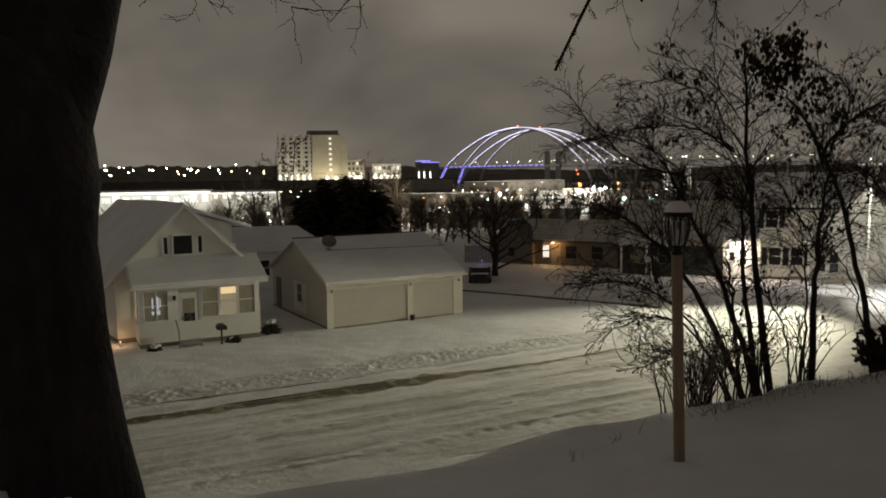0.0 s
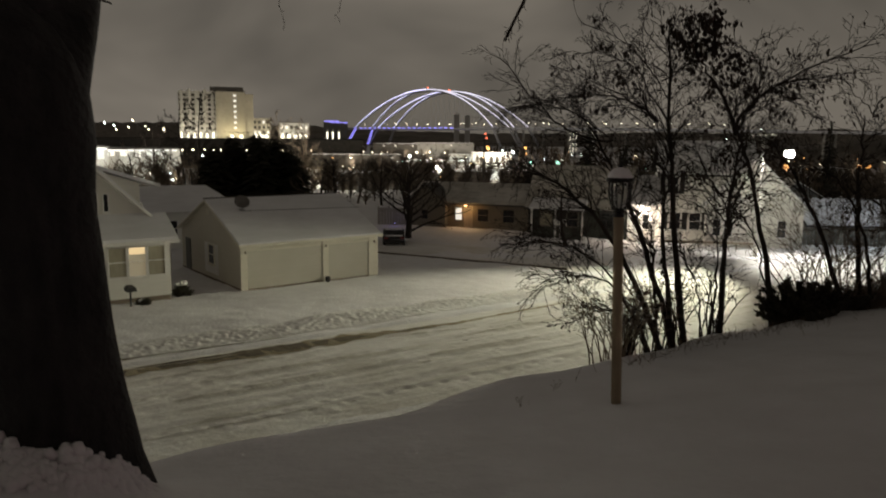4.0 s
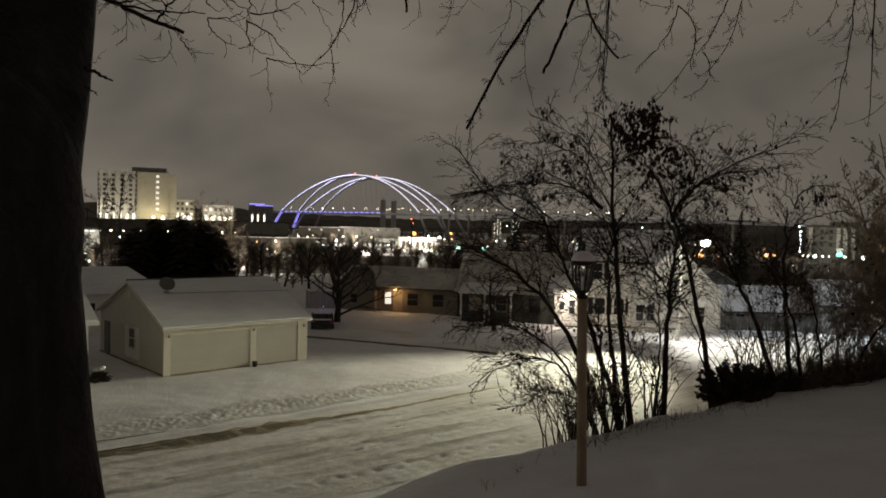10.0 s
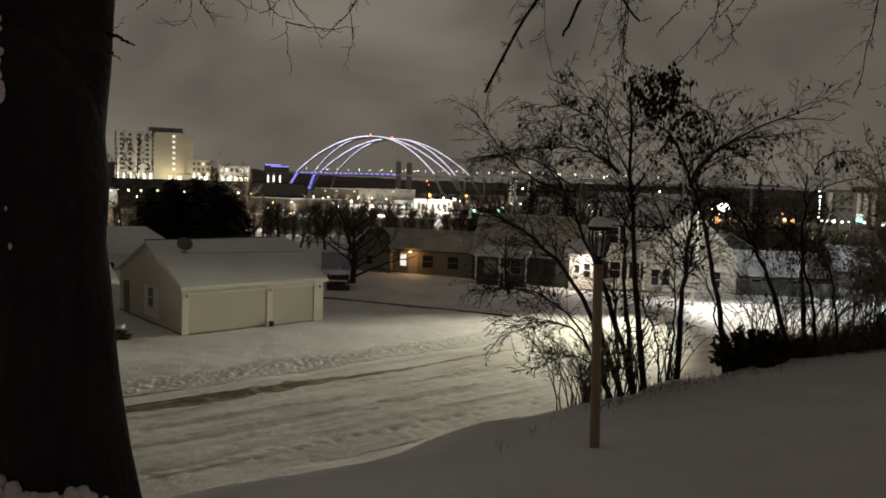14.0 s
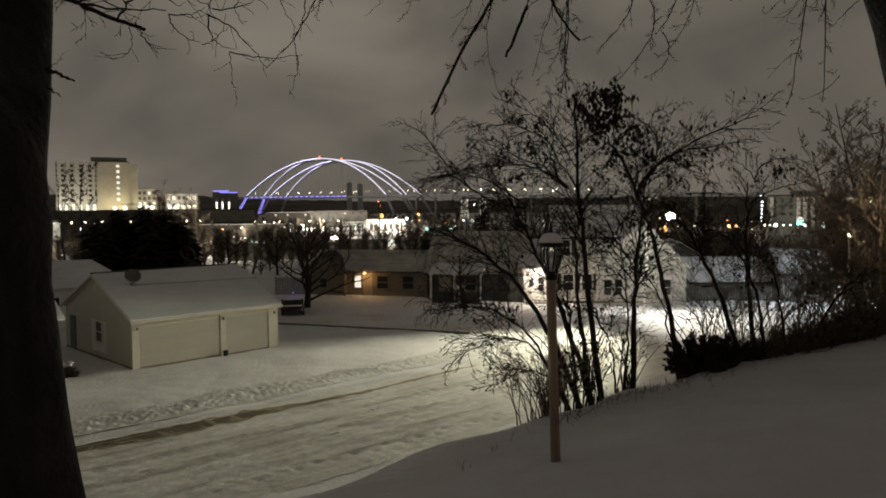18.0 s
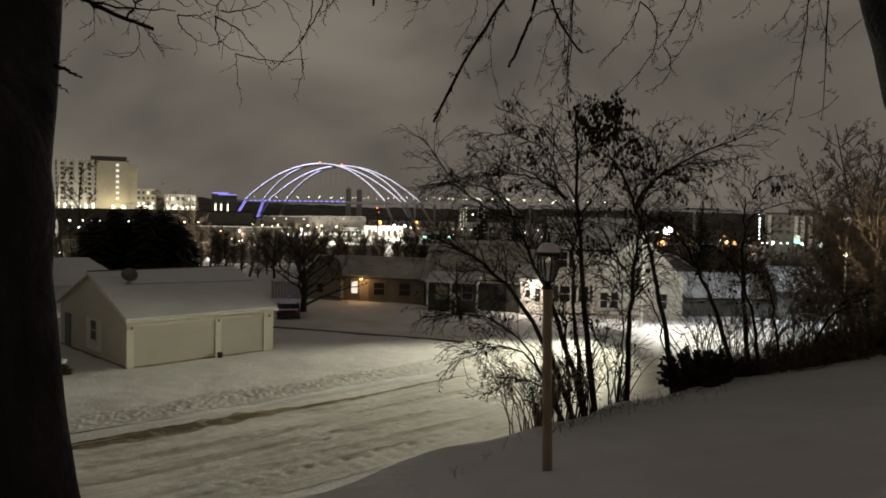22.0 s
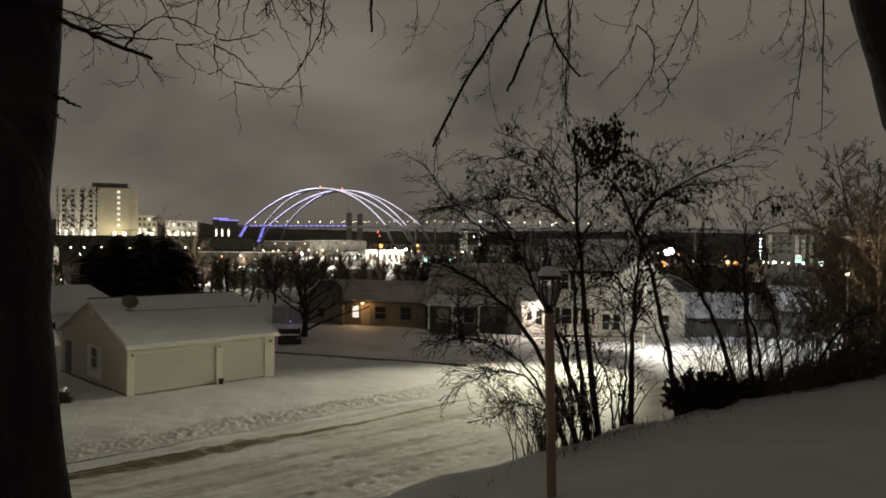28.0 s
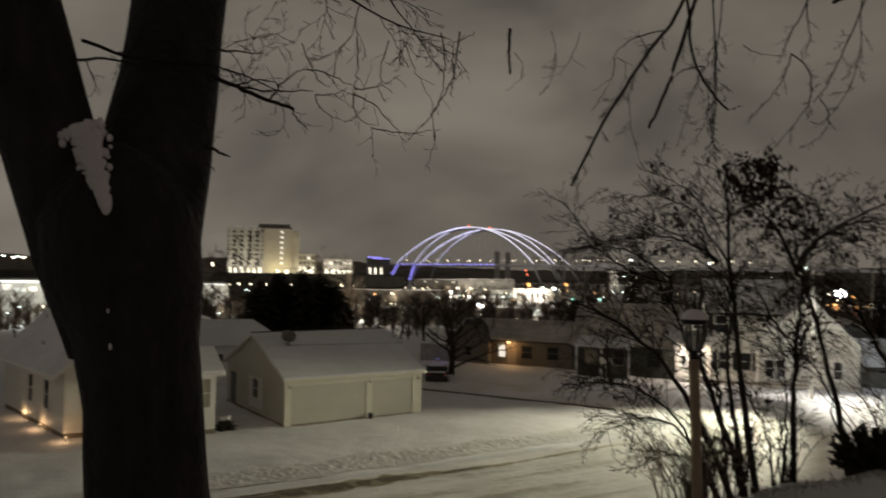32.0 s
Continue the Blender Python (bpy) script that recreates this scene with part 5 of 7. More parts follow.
for k in range(3):
    part("step", box(1.9, 3.0, -0.3 * (k + 1), 0.06 - 0.3 * k, -0.2, 0.27 - 0.1 * k, 0.015), CONCRETE, porch, "concrete step dusted with snow")
rail = Tubes()
rail.add([(1.8, -0.9, 0.0), (1.8, -0.9, 0.9), (1.8, 0.05, 1.35)], [0.03, 0.03, 0.03], 6)
rail.made("handrail", POLE_WOOD, porch)
part("porch_roof", prism_x([(-0.45, 3.1), (2.0, 4.2), (2.0, 4.34), (-0.45, 3.24)], -0.35, 6.6), WHITE, porch)
part("porch_snow", prism_x([(-0.40, 3.25), (2.0, 4.345), (2.0, 4.5), (-0.38, 3.40)], -0.3, 6.55), ROOF_SNOW, porch, "smooth snow on the porch roof")
window(house, side_plane(-0.904, 5.2, 1.2, -90), 0.8, 1.5, GLASS, WHITE)
window(house, side_plane(-0.904, 8.2, 1.2, -90), 0.8, 1.5, GLASS, WHITE)
window(house, side_plane(6.404, 2.6, 1.3, 90), 0.7, 1.6, CURTAIN, WHITE)
wing = part("rear_wing", box(6.4, 6.9, 2.4, 3.6, 0.0, 3.0), WHITE_SIDING, house)
window(wing, pose(6.44, 2.39, 1.3), 0.4, 1.5, GLASS, WHITE, False)
for k, (x, y) in enumerate(((-0.85, 1.3), (-1.75, 5.4), (-2.35, 9.0))):
    p = house.matrix_world @ Vector((x, y, 0.1))
    spot = thing("ground_lamp", pose(*p), "small lit garden spot lamp at the foot of the wall", "garden lamp", "garden lamps")
    part("stake", rod((0, 0, -0.15), (0, 0, 0.12), 0.02), BLACK_METAL, spot)
    part("lamp_head", placed(lathe([(0.03, 0), (0.06, 0.1), (0.05, 0.11)], 8), pose(0, 0, 0.1, 0, 25, 30)), WARM_PANE, spot)
    lamp("ground_lamp_light", "POINT", tuple(p + Vector((-0.05, -0.12, 0.32))), 8, (1.0, 0.60, 0.30), 0.05)
# the body behind the porch stands askew to the street front
for ob in house.children_recursive:
    if ob.type == "MESH":
        for v in ob.data.vertices:
            if v.co.y > 2.0:
                v.co.x -= 0.2 * (v.co.y - 2.0)
# letter box on its post, clipped bush and snowy clumps by the porch
box_thing = thing("mailbox", house.matrix_world @ pose(3.9, -1.0, 0), "dark mailbox on a short post in the snow", "mailbox")
part("post", rod((0, 0, -0.1), (0, 0, 0.85), 0.05, 0.05, 6), DARK, box_thing)
part("box", placed(prism([(-0.24, 0), (0.24, 0), (0.24, 0.16), (0.14, 0.27), (-0.14, 0.27), (-0.24, 0.16)], -0.3, 0.3), pose(0, 0, 0.85)), DARK, box_thing)


def clump(name, m, wide, tall, seed, label):
    """A small evergreen bush half covered with snow."""
    g = random.Random(seed)
    t = thing(name, m, label, "shrub")
    twigs = Tubes()
    for k in range(130):
        a, e2 = g.uniform(0, 6.28), g.uniform(0.1, 1.4)
        d = Vector((math.cos(a) * math.cos(e2), math.sin(a) * math.cos(e2), math.sin(e2) * tall / wide * 1.5))
        line = wander(g, d * wide * 0.08, d, wide * g.uniform(0.3, 0.5), 3, 0.2)
        twigs.add(line, [0.03, 0.05, 0.04, 0.01], 4)
    twigs.made("sprays", NEEDLE, t)
    bm = bmesh.new()
    for k in range(9):
        a = g.uniform(0, 6.28)
        ball((math.cos(a) * wide * g.uniform(0, 0.3), math.sin(a) * wide * g.uniform(0, 0.3), tall * g.uniform(0.6, 0.85)), wide * g.uniform(0.10, 0.18), 0.6, bm, 7, 5)
    part("snow_load", bm, SNOW, t, "", True)


clump("bush", house.matrix_world @ pose(6.9, 0.6, 0), 1.3, 0.95, 3, "small evergreen bush loaded with snow by the porch")
clump("bush", house.matrix_world @ pose(0.6, -0.7, 0), 0.8, 0.4, 4, "low bush bent under snow by the porch")
clump("bush", house.matrix_world @ pose(4.6, -0.6, 0), 0.9, 0.3, 5, "low bush buried in snow by the porch")

# the low house behind the garage
back = thing("low_house", pose(-21.0, 57.5, 0, 0, 0, 20), "low house behind the garage, its hipped roof snow-covered", "house")
part("wall", box(0, 9, 0, 6, -0.5, 2.9), WHITE_SIDING, back)
bm = bmesh.new()
a = [bm.verts.new(v) for v in ((-0.5, -0.5, 2.9), (9.5, -0.5, 2.9), (9.5, 6.5, 2.9), (-0.5, 6.5, 2.9), (0.5, 3, 4.7), (6.8, 3, 4.7))]
for q in ((0, 1, 5, 4), (1, 2, 5), (2, 3, 4, 5), (3, 0, 4), (3, 2, 1, 0)):
    bm.faces.new([a[i] for i in q])
part("roof", bm, ROOF_SNOW, back, "hipped roof under snow")
for x in (1.0, 3.4, 6.4):
    window(back, pose(x, 0, 1.0), 0.9, 1.2, GLASS, WHITE)
left = thing("dark_house", pose(-39, 46, 0, 0, 0, 31.5), "house with a dark steep roof beyond the bungalow", "house")
part("wall", prism([(0, -0.3), (8, -0.3), (8, 3.0), (4, 6.2), (0, 3.0)], 0, 11), GREY_SIDING, left)
gable_roof_y(left, 0, 8, 0, 11, 3.0, 6.2, 0.5, 0.3, snow=0.05)
for x in (1.2, 4.8):
    window(left, pose(x, 0, 0.9), 1.1, 1.3, GLASS, WHITE)


# ---- houses across the side street ----
FT = -23.0
row = thing("tan_cottage", pose(1.2, 71.6, 0.42, 0, 0, FT), "low tan cottage with a lit doorway and snowy roof", "house")
part("wall", box(0, 11.2, 0, 7, -0.6, 2.35), TAN_SIDING, row)
gable_roof_x(row, 0, 11.2, 0, 7, 2.35, 3.75, 0.5, 0.4, top=THIN_SNOW)
part("side_gable", prism([(-0.2, -0.6), (3.6, -0.6), (3.6, 2.3), (1.7, 3.9), (-0.2, 2.3)], -0.8, 0.5), TAN_SIDING, row)
gable_roof_y(row, -0.2, 3.6, -0.8, 2.0, 2.3, 3.9, 0.35, 0.25, snow=0.05, top=SHINGLE)
door = part("front_door", box(5.15, 6.0, -0.05, 0.02, 0.0, 2.05), POLE_WOOD, row, "wooden door under a lit lamp")
part("door_knob", ball((5.9, -0.08, 1.0), 0.04), GALV, door)
# added glowing pane: stands for a white patch lit by the door lamp
window(row, pose(4.35, -0.004, 0.75), 0.6, 1.1, WHITE_PANE, TAN_SIDING)
window(row, pose(1.3, -0.804, 0.8), 0.6, 0.8, GLASS, TAN_SIDING)
window(row, pose(6.5, -0.004, 0.7), 1.0, 1.1, GLASS, TAN_SIDING)
window(row, pose(8.9, -0.004, 0.7), 1.0, 1.1, GLASS, TAN_SIDING)
for k in range(3):
    part("step", box(4.9, 6.5, -0.35 * (k + 1), -0.35 * k, -0.6, -0.02 - 0.14 * k, 0.01), CONCRETE, row, "stone step edged with snow")
part("door_lamp", ball((5.35, -0.22, 2.15), 0.14), SODIUM, row, "lit round door lamp", True)
dark = thing("dark_cottage", pose(11.6, 67.0, 0.38, 0, 0, FT), "dark grey cottage with a pale snowy porch roof", "house")
part("wall", box(0, 8.6, 0.0, 7, -0.6, 2.5), DARK_SIDING, dark)
gable_roof_x(dark, 0, 8.6, 0, 7, 2.5, 5.6, 0.5, 0.4, top=THIN_SNOW)
part("porch_roof", prism_x([(-1.9, 2.25), (0.1, 2.9), (0.1, 3.1), (-1.9, 2.42)], 0.4, 5.2), ROOF_SNOW, dark, "shallow porch roof under snow")
for x in (0.6, 2.7, 5.0):
    part("porch_post", box(x - 0.07, x + 0.07, -1.8, -1.66, -0.6, 2.3), WHITE, dark)
part("porch_wall", box(0.5, 5.1, -1.75, -1.65, -0.6, 0.25), DARK_SIDING, dark)
window(dark, pose(1.0, -0.004, 0.7), 1.0, 1.2, CURTAIN, TAN_SIDING)
window(dark, pose(3.4, -0.004, 0.7), 0.9, 1.2, GLASS, TAN_SIDING)
window(dark, pose(6.3, -0.004, 0.7), 1.0, 1.2, GLASS, SHUTTER)

white = thing("white_house", pose(19.6, 63.6, 0.3, 0, 0, -14.0), "two-storey white house with a brightly lit entry porch", "house")
part("wall", prism_x([(0, -0.6), (8, -0.6), (8, 5.6), (4, 8.0), (0, 5.6)], 2.6, 10.2), WHITE_SIDING, white)
gable_roof_x(white, 2.6, 10.2, 0, 8, 5.6, 8.0, 0.45, 0.35)
annex = part("annex", box(-0.4, 2.6, 0.9, 7, -0.6, 3.1), WHITE_SIDING, white, "lower part with the entry")
part("annex_roof", prism_x([(-0.5, 3.0), (4.0, 5.0), (7.4, 3.0), (7.4, 3.2), (4.0, 5.2), (-0.5, 3.2)], -0.7, 2.6), ROOF_SNOW, annex)
entry = part("entry", box(0.0, 1.9, 0.72, 0.9, -0.1, 2.9), WHITE, white, "entry wall lit by its lamp")
part("entry_door", box(0.15, 0.95, 0.66, 0.72, 0.0, 2.05), WHITE, entry)
part("door_light", box(0.35, 0.75, 0.64, 0.66, 1.1, 1.8), GLASS, entry)
window(entry, pose(1.15, 0.72, 0.75), 0.5, 1.2, GLASS, WHITE)
for x in (-0.1, 2.0):
    part("entry_post", box(x - 0.08, x + 0.08, -0.5, -0.34, -0.6, 2.6), WHITE, entry)
part("entry_roof", box(-0.3, 2.2, -0.7, 0.9, 2.6, 2.8), WHITE, entry)
part("entry_snow", box(-0.3, 2.2, -0.7, 0.9, 2.804, 2.95, 0.04), SNOW, entry)
part("entry_step", box(-0.1, 2.0, -0.9, 0.72, -0.6, -0.1), CONCRETE, entry)
for x in (-0.05, 0.3, 0.65, 1.0, 1.35, 1.7, 2.0):
    part("baluster", rod((x, -0.85, -0.1), (x, -0.85, 0.8), 0.025, 0.025, 5), WHITE, entry)
part("handrail", box(-0.1, 2.05, -0.89, -0.81, 0.78, 0.86), WHITE, entry)
for x, z in ((3.0, 3.9), (3.3, 0.9), (4.9, 0.9)):
    w = window(white, pose(x, -0.004, z), 0.85, 1.35, GLASS, WHITE)
    for q in (-0.55, 1.0):
        part("shutter", box(x + q, x + q + 0.38, -0.04, 0.0, z - 0.05, z + 1.4), SHUTTER, w)
bay = part("front_gable", prism([(6.1, -0.6), (13.5, -0.6), (13.5, 3.1), (9.8, 6.8), (6.1, 3.1)], -1.3, 6.0), WHITE_SIDING, white)
gable_roof_y(white, 6.1, 13.5, -1.3, 6.0, 3.1, 6.8, 0.35, 0.3, snow=0.12, under=WHITE)
part("deck_rail", box(2.4, 9.8, -2.9, -2.82, 0.1, 0.3), POLE_WOOD, white, "dark rail along the front")
for x in range(6):
    part("rail_post", box(2.4 + x * 1.45, 2.5 + x * 1.45, -2.9, -2.8, -0.6, 0.3), POLE_WOOD, white)
for x in (6.6, 7.5, 11.6):
    window(bay, pose(x, -1.304, 0.6), 0.6, 1.3, GLASS, WHITE)
grey = thing("grey_house", pose(35.6, 64.2, 0.2, 0, 0, -10), "low pale grey house whose broad snowy roof faces the street", "house")
part("wall", prism_x([(0, -0.6), (8.4, -0.6), (8.4, 1.3), (4.2, 3.0), (0, 1.3)], 0, 7.6), PALE_SIDING, grey)
gable_roof_x(grey, 0, 7.6, 0, 8.4, 1.3, 3.0, 0.6, 0.3, snow=0.12)
window(grey, pose(1.0, -0.004, 0.1), 0.8, 0.8, GLASS, WHITE)
window(grey, pose(5.0, -0.004, 0.1), 0.9, 0.8, GLASS, WHITE)
p = bearing(28.2, 84)
behind = thing("far_cottage", pose(p.x, p.y, 0.0, 0, 0, -20), "dark cottage behind the white house with a warm lit window", "house")
part("wall", prism([(-3.2, -1.0), (3.2, -1.0), (3.2, 2.4), (0, 4.4), (-3.2, 2.4)], 0, 8), GREY_SIDING, behind)
gable_roof_y(behind, -3.2, 3.2, 0, 8, 2.4, 4.4, 0.3, 0.3, top=THIN_SNOW)
window(behind, pose(0.1, -0.004, 1.5), 0.8, 0.9, WARM_PANE, WHITE, True, True)
shed = thing("white_roofed_shed", pose(42.6, 60.8, 0.0, 0, 0, -26), "low pale shed under a bright snowy roof", "shed")
part("wall", prism_x([(0, -1.0), (11, -1.0), (11, 2.3), (5.5, 4.0), (0, 2.3)], 0, 6.2), PALE_SIDING, shed)
gable_roof_x(shed, 0, 6.2, 0, 11, 2.3, 4.0, 0.4, 0.3, snow=0.16)
window(shed, pose(2.0, -0.004, 0.5), 1.2, 1.0, GLASS, WHITE)
door = part("door", box(4.2, 5.2, -0.05, 0.02, -0.2, 1.9, 0.01), WHITE, shed, "white side door")
part("door_knob", ball((5.08, -0.09, 0.9), 0.04), GALV, door)
for az, d, z in ((39.1, 46, 6.9), (41.6, 44, 6.6)):
    p = bearing(az, d)
    yard = thing("yard_lamp", pose(p.x, p.y, land_height(p)), "warm lit yard lamp on a pole before the bare trees", "yard lamp", "warm yard lamps")
    part("pole", rod((0, 0, -0.3), (0, 0, z - land_height(p) - 0.1), 0.06, 0.05, 6), GALV, yard)
    part("lamp_head", ball((0, 0, z - land_height(p)), 0.09), WARM_LAMP, yard)
    lamp("yard_lamp_glow", "POINT", (p.x, p.y, z + 0.35), 420, (1.0, 0.80, 0.52), 0.1)
yard = thing("yard_lamp", pose(46.2, 55.2, 0), "cold white yard lamp on a pole beside the shed", "yard lamp")
part("pole", rod((0, 0, -2), (0, 0, 5.75), 0.07, 0.05, 6), GALV, yard)
part("lamp_head", ball((0, 0.0, 5.95), 0.14), COLD_LAMP, yard)
fence = thing("board_fence", pose(30.5, 62.5, 0.0, 0, 0, -12), "dark wooden board fence along the snowy lot", "fence")
board_me = None
for k in range(40):
    ob = part("board", box(0, 0.26, -0.02, 0.02, 0, 1.5), GREY_SIDING, fence) if board_me is None else new("board", board_me)
    board_me = ob.data
    ob.parent = fence
    ob.location = (k * 0.29, 0, -0.3)
for x in range(6):
    part("post", box(x * 2.3 - 0.05, x * 2.3 + 0.05, 0.02, 0.12, -0.4, 1.3), POLE_WOOD, fence)
sign = thing("small_sign", pose(13.5, 62.8, 0.2, 0, 0, -15), "small pale board on a post at the lot's edge", "sign")
part("post", rod((0, 0, -0.3), (0, 0, 1.5), 0.04, 0.04, 6), WHITE, sign)
part("board", box(-0.55, 0.55, -0.03, 0.03, 1.25, 1.75, 0.01), WHITE, sign)

fence = thing("board_fence", pose(-2.0, 71.6, 0.3, 0, 0, -8), "pale board fence lit violet by a garden light", "fence")
board_me = None
for k in range(12):
    ob = part("board", box(0, 0.25, -0.02, 0.02, 0, 2.1), PALE_SIDING, fence) if board_me is None else new("board", board_me)
    board_me = ob.data
    ob.parent = fence
    ob.location = (k * 0.27, 0, -0.3)
for x in range(3):
    part("post", box(x * 1.55 - 0.05, x * 1.55 + 0.05, 0.02, 0.12, -0.4, 1.9), POLE_WOOD, fence)
garden = thing("garden_light", pose(-0.4, 69.6, 0.2), "small violet garden light on a stake in the snow", "garden lamp")
part("stake", rod((0, 0, -0.3), (0, 0, 0.6), 0.02, 0.02, 6), DARK, garden)
part("globe", ball((0, 0, 0.68), 0.045), LED_BLUE, garden, "glowing violet globe")
# parked car on the side street
car = thing("parked_car", pose(-0.45, 62.8, -0.12, 0, 0, 92), "dark parked saloon with snow on its roof", "car")
shape = [(-2.2, 0.35), (2.15, 0.35), (2.2, 0.7), (1.9, 0.88), (0.95, 0.92), (0.45, 1.24), (-0.95, 1.28), (-1.6, 0.95), (-2.2, 0.88)]
bm = prism(shape, -0.86, 0.86)
bmesh.ops.bevel(bm, geom=list(bm.edges), offset=0.06, segments=2, affect="EDGES")
part("body", bm, CAR_PAINT, car, "glossy dark body", True)
part("roof_snow", box(-0.9, 0.4, -0.7, 0.7, 1.26, 1.33, 0.03), SNOW, car)
part("boot_snow", box(-2.1, -1.65, -0.7, 0.7, 0.90, 0.96, 0.02), SNOW, car)
for sx in (-1.35, 1.4):
    for sy in (-0.8, 0.8):
        w = part("wheel", rod((sx, sy - 0.1, 0.33), (sx, sy + 0.1, 0.33), 0.33, 0.33, 16), TYRE, car)
        part("rim", rod((sx, sy - 0.11, 0.33), (sx, sy + 0.11, 0.33), 0.19, 0.19, 10), GALV, w)
part("rear_window", placed(box(-0.3, 0.3, -0.62, 0.62, -0.005, 0.005), pose(-1.32, 0, 1.13, 0, -27, 0)), GLASS, car)
for sy in (-0.87, 0.87):
    part("side_window", box(-0.9, 0.4, sy - 0.005, sy + 0.005, 0.96, 1.19), GLASS, car)
for sy in (-0.65, 0.65):
    part("tail_light", box(-2.24, -2.18, sy - 0.15, sy + 0.15, 0.72, 0.85), material("tail_light_red", (0.25, 0.01, 0.01), 0.3, bump=0) if sy < 0 else bpy.data.materials["tail_light_red"], car)
part("bumper", box(-2.28, -2.1, -0.8, 0.8, 0.38, 0.58, 0.03), DARK, car)

# street lamp at the corner, on a utility pole
pole = thing("street_lamp", pose(26.85, 55.4, 0.0), "lit street lamp on the arm of a wooden utility pole", "street lamp")
part("pole", rod((0, 0, -0.3), (0.05, 0, 9.4), 0.16, 0.12, 10), PALE_POLE, pole, "pale weathered wooden pole", True)
arm = Tubes()
arm.add([(0.05, 0, 7.3), (0.4, -0.55, 7.62), (0.8, -1.15, 7.78), (1.12, -1.65, 7.80)], [0.035, 0.03, 0.03, 0.03], 7)
arm.made("arm", GALV, pole)
head = part("lamp_housing", placed(box(-0.32, 0.32, -0.14, 0.14, 7.74, 7.88, 0.04), pose(1.2, -1.75, 0, 0, 0, -56)), GALV, pole)
part("lens", placed(ball((1.2, -1.75, 7.70), 0.40, 0.75), Matrix()), LAMP_HEAD, pole, "glowing lens", True)
part("crossarm", box(-0.9, 0.9, -0.05, 0.05, 9.0, 9.12), PALE_POLE, pole)
for x in (-0.8, -0.3, 0.8):
    part("insulator", lathe([(0.03, 0), (0.05, 0.05), (0.03, 0.12)], 8, c=(x, 0, 9.12)), CONCRETE, pole)
far_pole = thing("utility_pole", pose(47.3, 82.4, 0.0), "plain wooden utility pole beyond the lot", "utility pole")
part("pole", rod((0, 0, -1), (0, 0, 9.0), 0.17, 0.12, 8), POLE_WOOD, far_pole, "", True)
part("crossarm", box(-1.1, 1.1, -0.06, 0.06, 8.3, 8.42), POLE_WOOD, far_pole)
wires = Tubes()
for x0, h in ((-0.8, 9.2), (-0.3, 9.2), (0.8, 9.2)):
    a, b = Vector((26.85 + x0, 55.4, h)), Vector((47.3 + x0, 82.4, 8.45))
    c = Vector((-14.0 + x0, 66.0, 9.0))
    wires.add([a.lerp(b, k / 8) - Vector((0, 0, 0.9 * math.sin(math.pi * k / 8))) for k in range(9)], [0.012] * 9, 3)
    wires.add([a.lerp(c, k / 8) - Vector((0, 0, 0.9 * math.sin(math.pi * k / 8))) for k in range(9)], [0.010] * 9, 3)
tagged(wires.made("power_line", DARK), "thin dark overhead wires between the poles", "power line", kind="stuff")

# a utility pole by the shops, and the added street lamp out of view
p = bearing(6.15, 150)
town_pole = thing("utility_pole", pose(p.x, p.y, land_height(p)), "dark utility pole in front of the lit shops", "utility pole")
part("pole", rod((0, 0, -0.5), (0, 0, 10.5), 0.17, 0.12, 8), DARK, town_pole, "", True)
part("crossarm", box(-1.1, 1.1, -0.06, 0.06, 9.6, 9.75), DARK, town_pole)
copy_thing(pole, pose(-10.8, 10.5, float(height(-10.8, 10.5)), 0, 0, 116))

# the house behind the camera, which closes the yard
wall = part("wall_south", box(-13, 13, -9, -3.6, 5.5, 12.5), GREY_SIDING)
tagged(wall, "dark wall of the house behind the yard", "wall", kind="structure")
roof = part("roof_south", prism_x([(-10, 12.4), (-6.3, 15.5), (-2.8, 12.4), (-2.8, 12.6), (-6.3, 15.8), (-10, 12.6)], -13.5, 13.5), SHINGLE)
tagged(roof, "dark roof of the house behind the yard", "roof", kind="structure")

# ---- woods, town, river bridge and hills beyond the houses ----
def bare_tree(name, at, tall, wide, r, seed, label, order=2, count=8, mat=None, stems=1, crown=True, thin=0.012, group=""):
    """A bare tree: tapered trunk, limbs and a haze of twigs."""
    g = random.Random(seed)
    t = thing(name, pose(at[0], at[1], land_height(at) - 0.2), label, "tree", group)
    trunk = Tubes()
    twigs = Tubes()
    for s in range(stems):
        line = wander(g, (g.uniform(-0.1, 0.1) * stems, g.uniform(-0.1, 0.1) * stems, 0), (g.gauss(0, 0.12), g.gauss(0, 0.12), 1), tall * 0.86, 9, 0.07, 0, 0.05)
        trunk.add(line, [r * (1 - 0.85 * k / 9) for k in range(10)], 8)
        n = len(line)
        for c in range(count):
            f = 0.22 + 0.75 * c / count
            i = int(f * (n - 1))
            p = line[i]
            a = c * 2.4 + g.uniform(-0.4, 0.4)
            ln = wide * 0.55 * (1.1 - 0.6 * f) * g.uniform(0.75, 1.2)
            limb = wander(g, p, (math.cos(a), math.sin(a), 0.45 + 0.5 * f), ln, 7, 0.13, 0, 0.05)
            lr = r * 0.42 * (1.1 - 0.7 * f)
            twigs.add(limb, [lr * (1 - 0.8 * k / 7) for k in range(8)], 5)
            twiggy(twigs, g, limb, lr, order - 1, 7, ln * 0.42, lift=0.03, spread=0.8, bend=0.17, thin=thin)
    trunk.made("trunk", mat or BARK, t)
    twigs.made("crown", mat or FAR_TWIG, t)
    return t


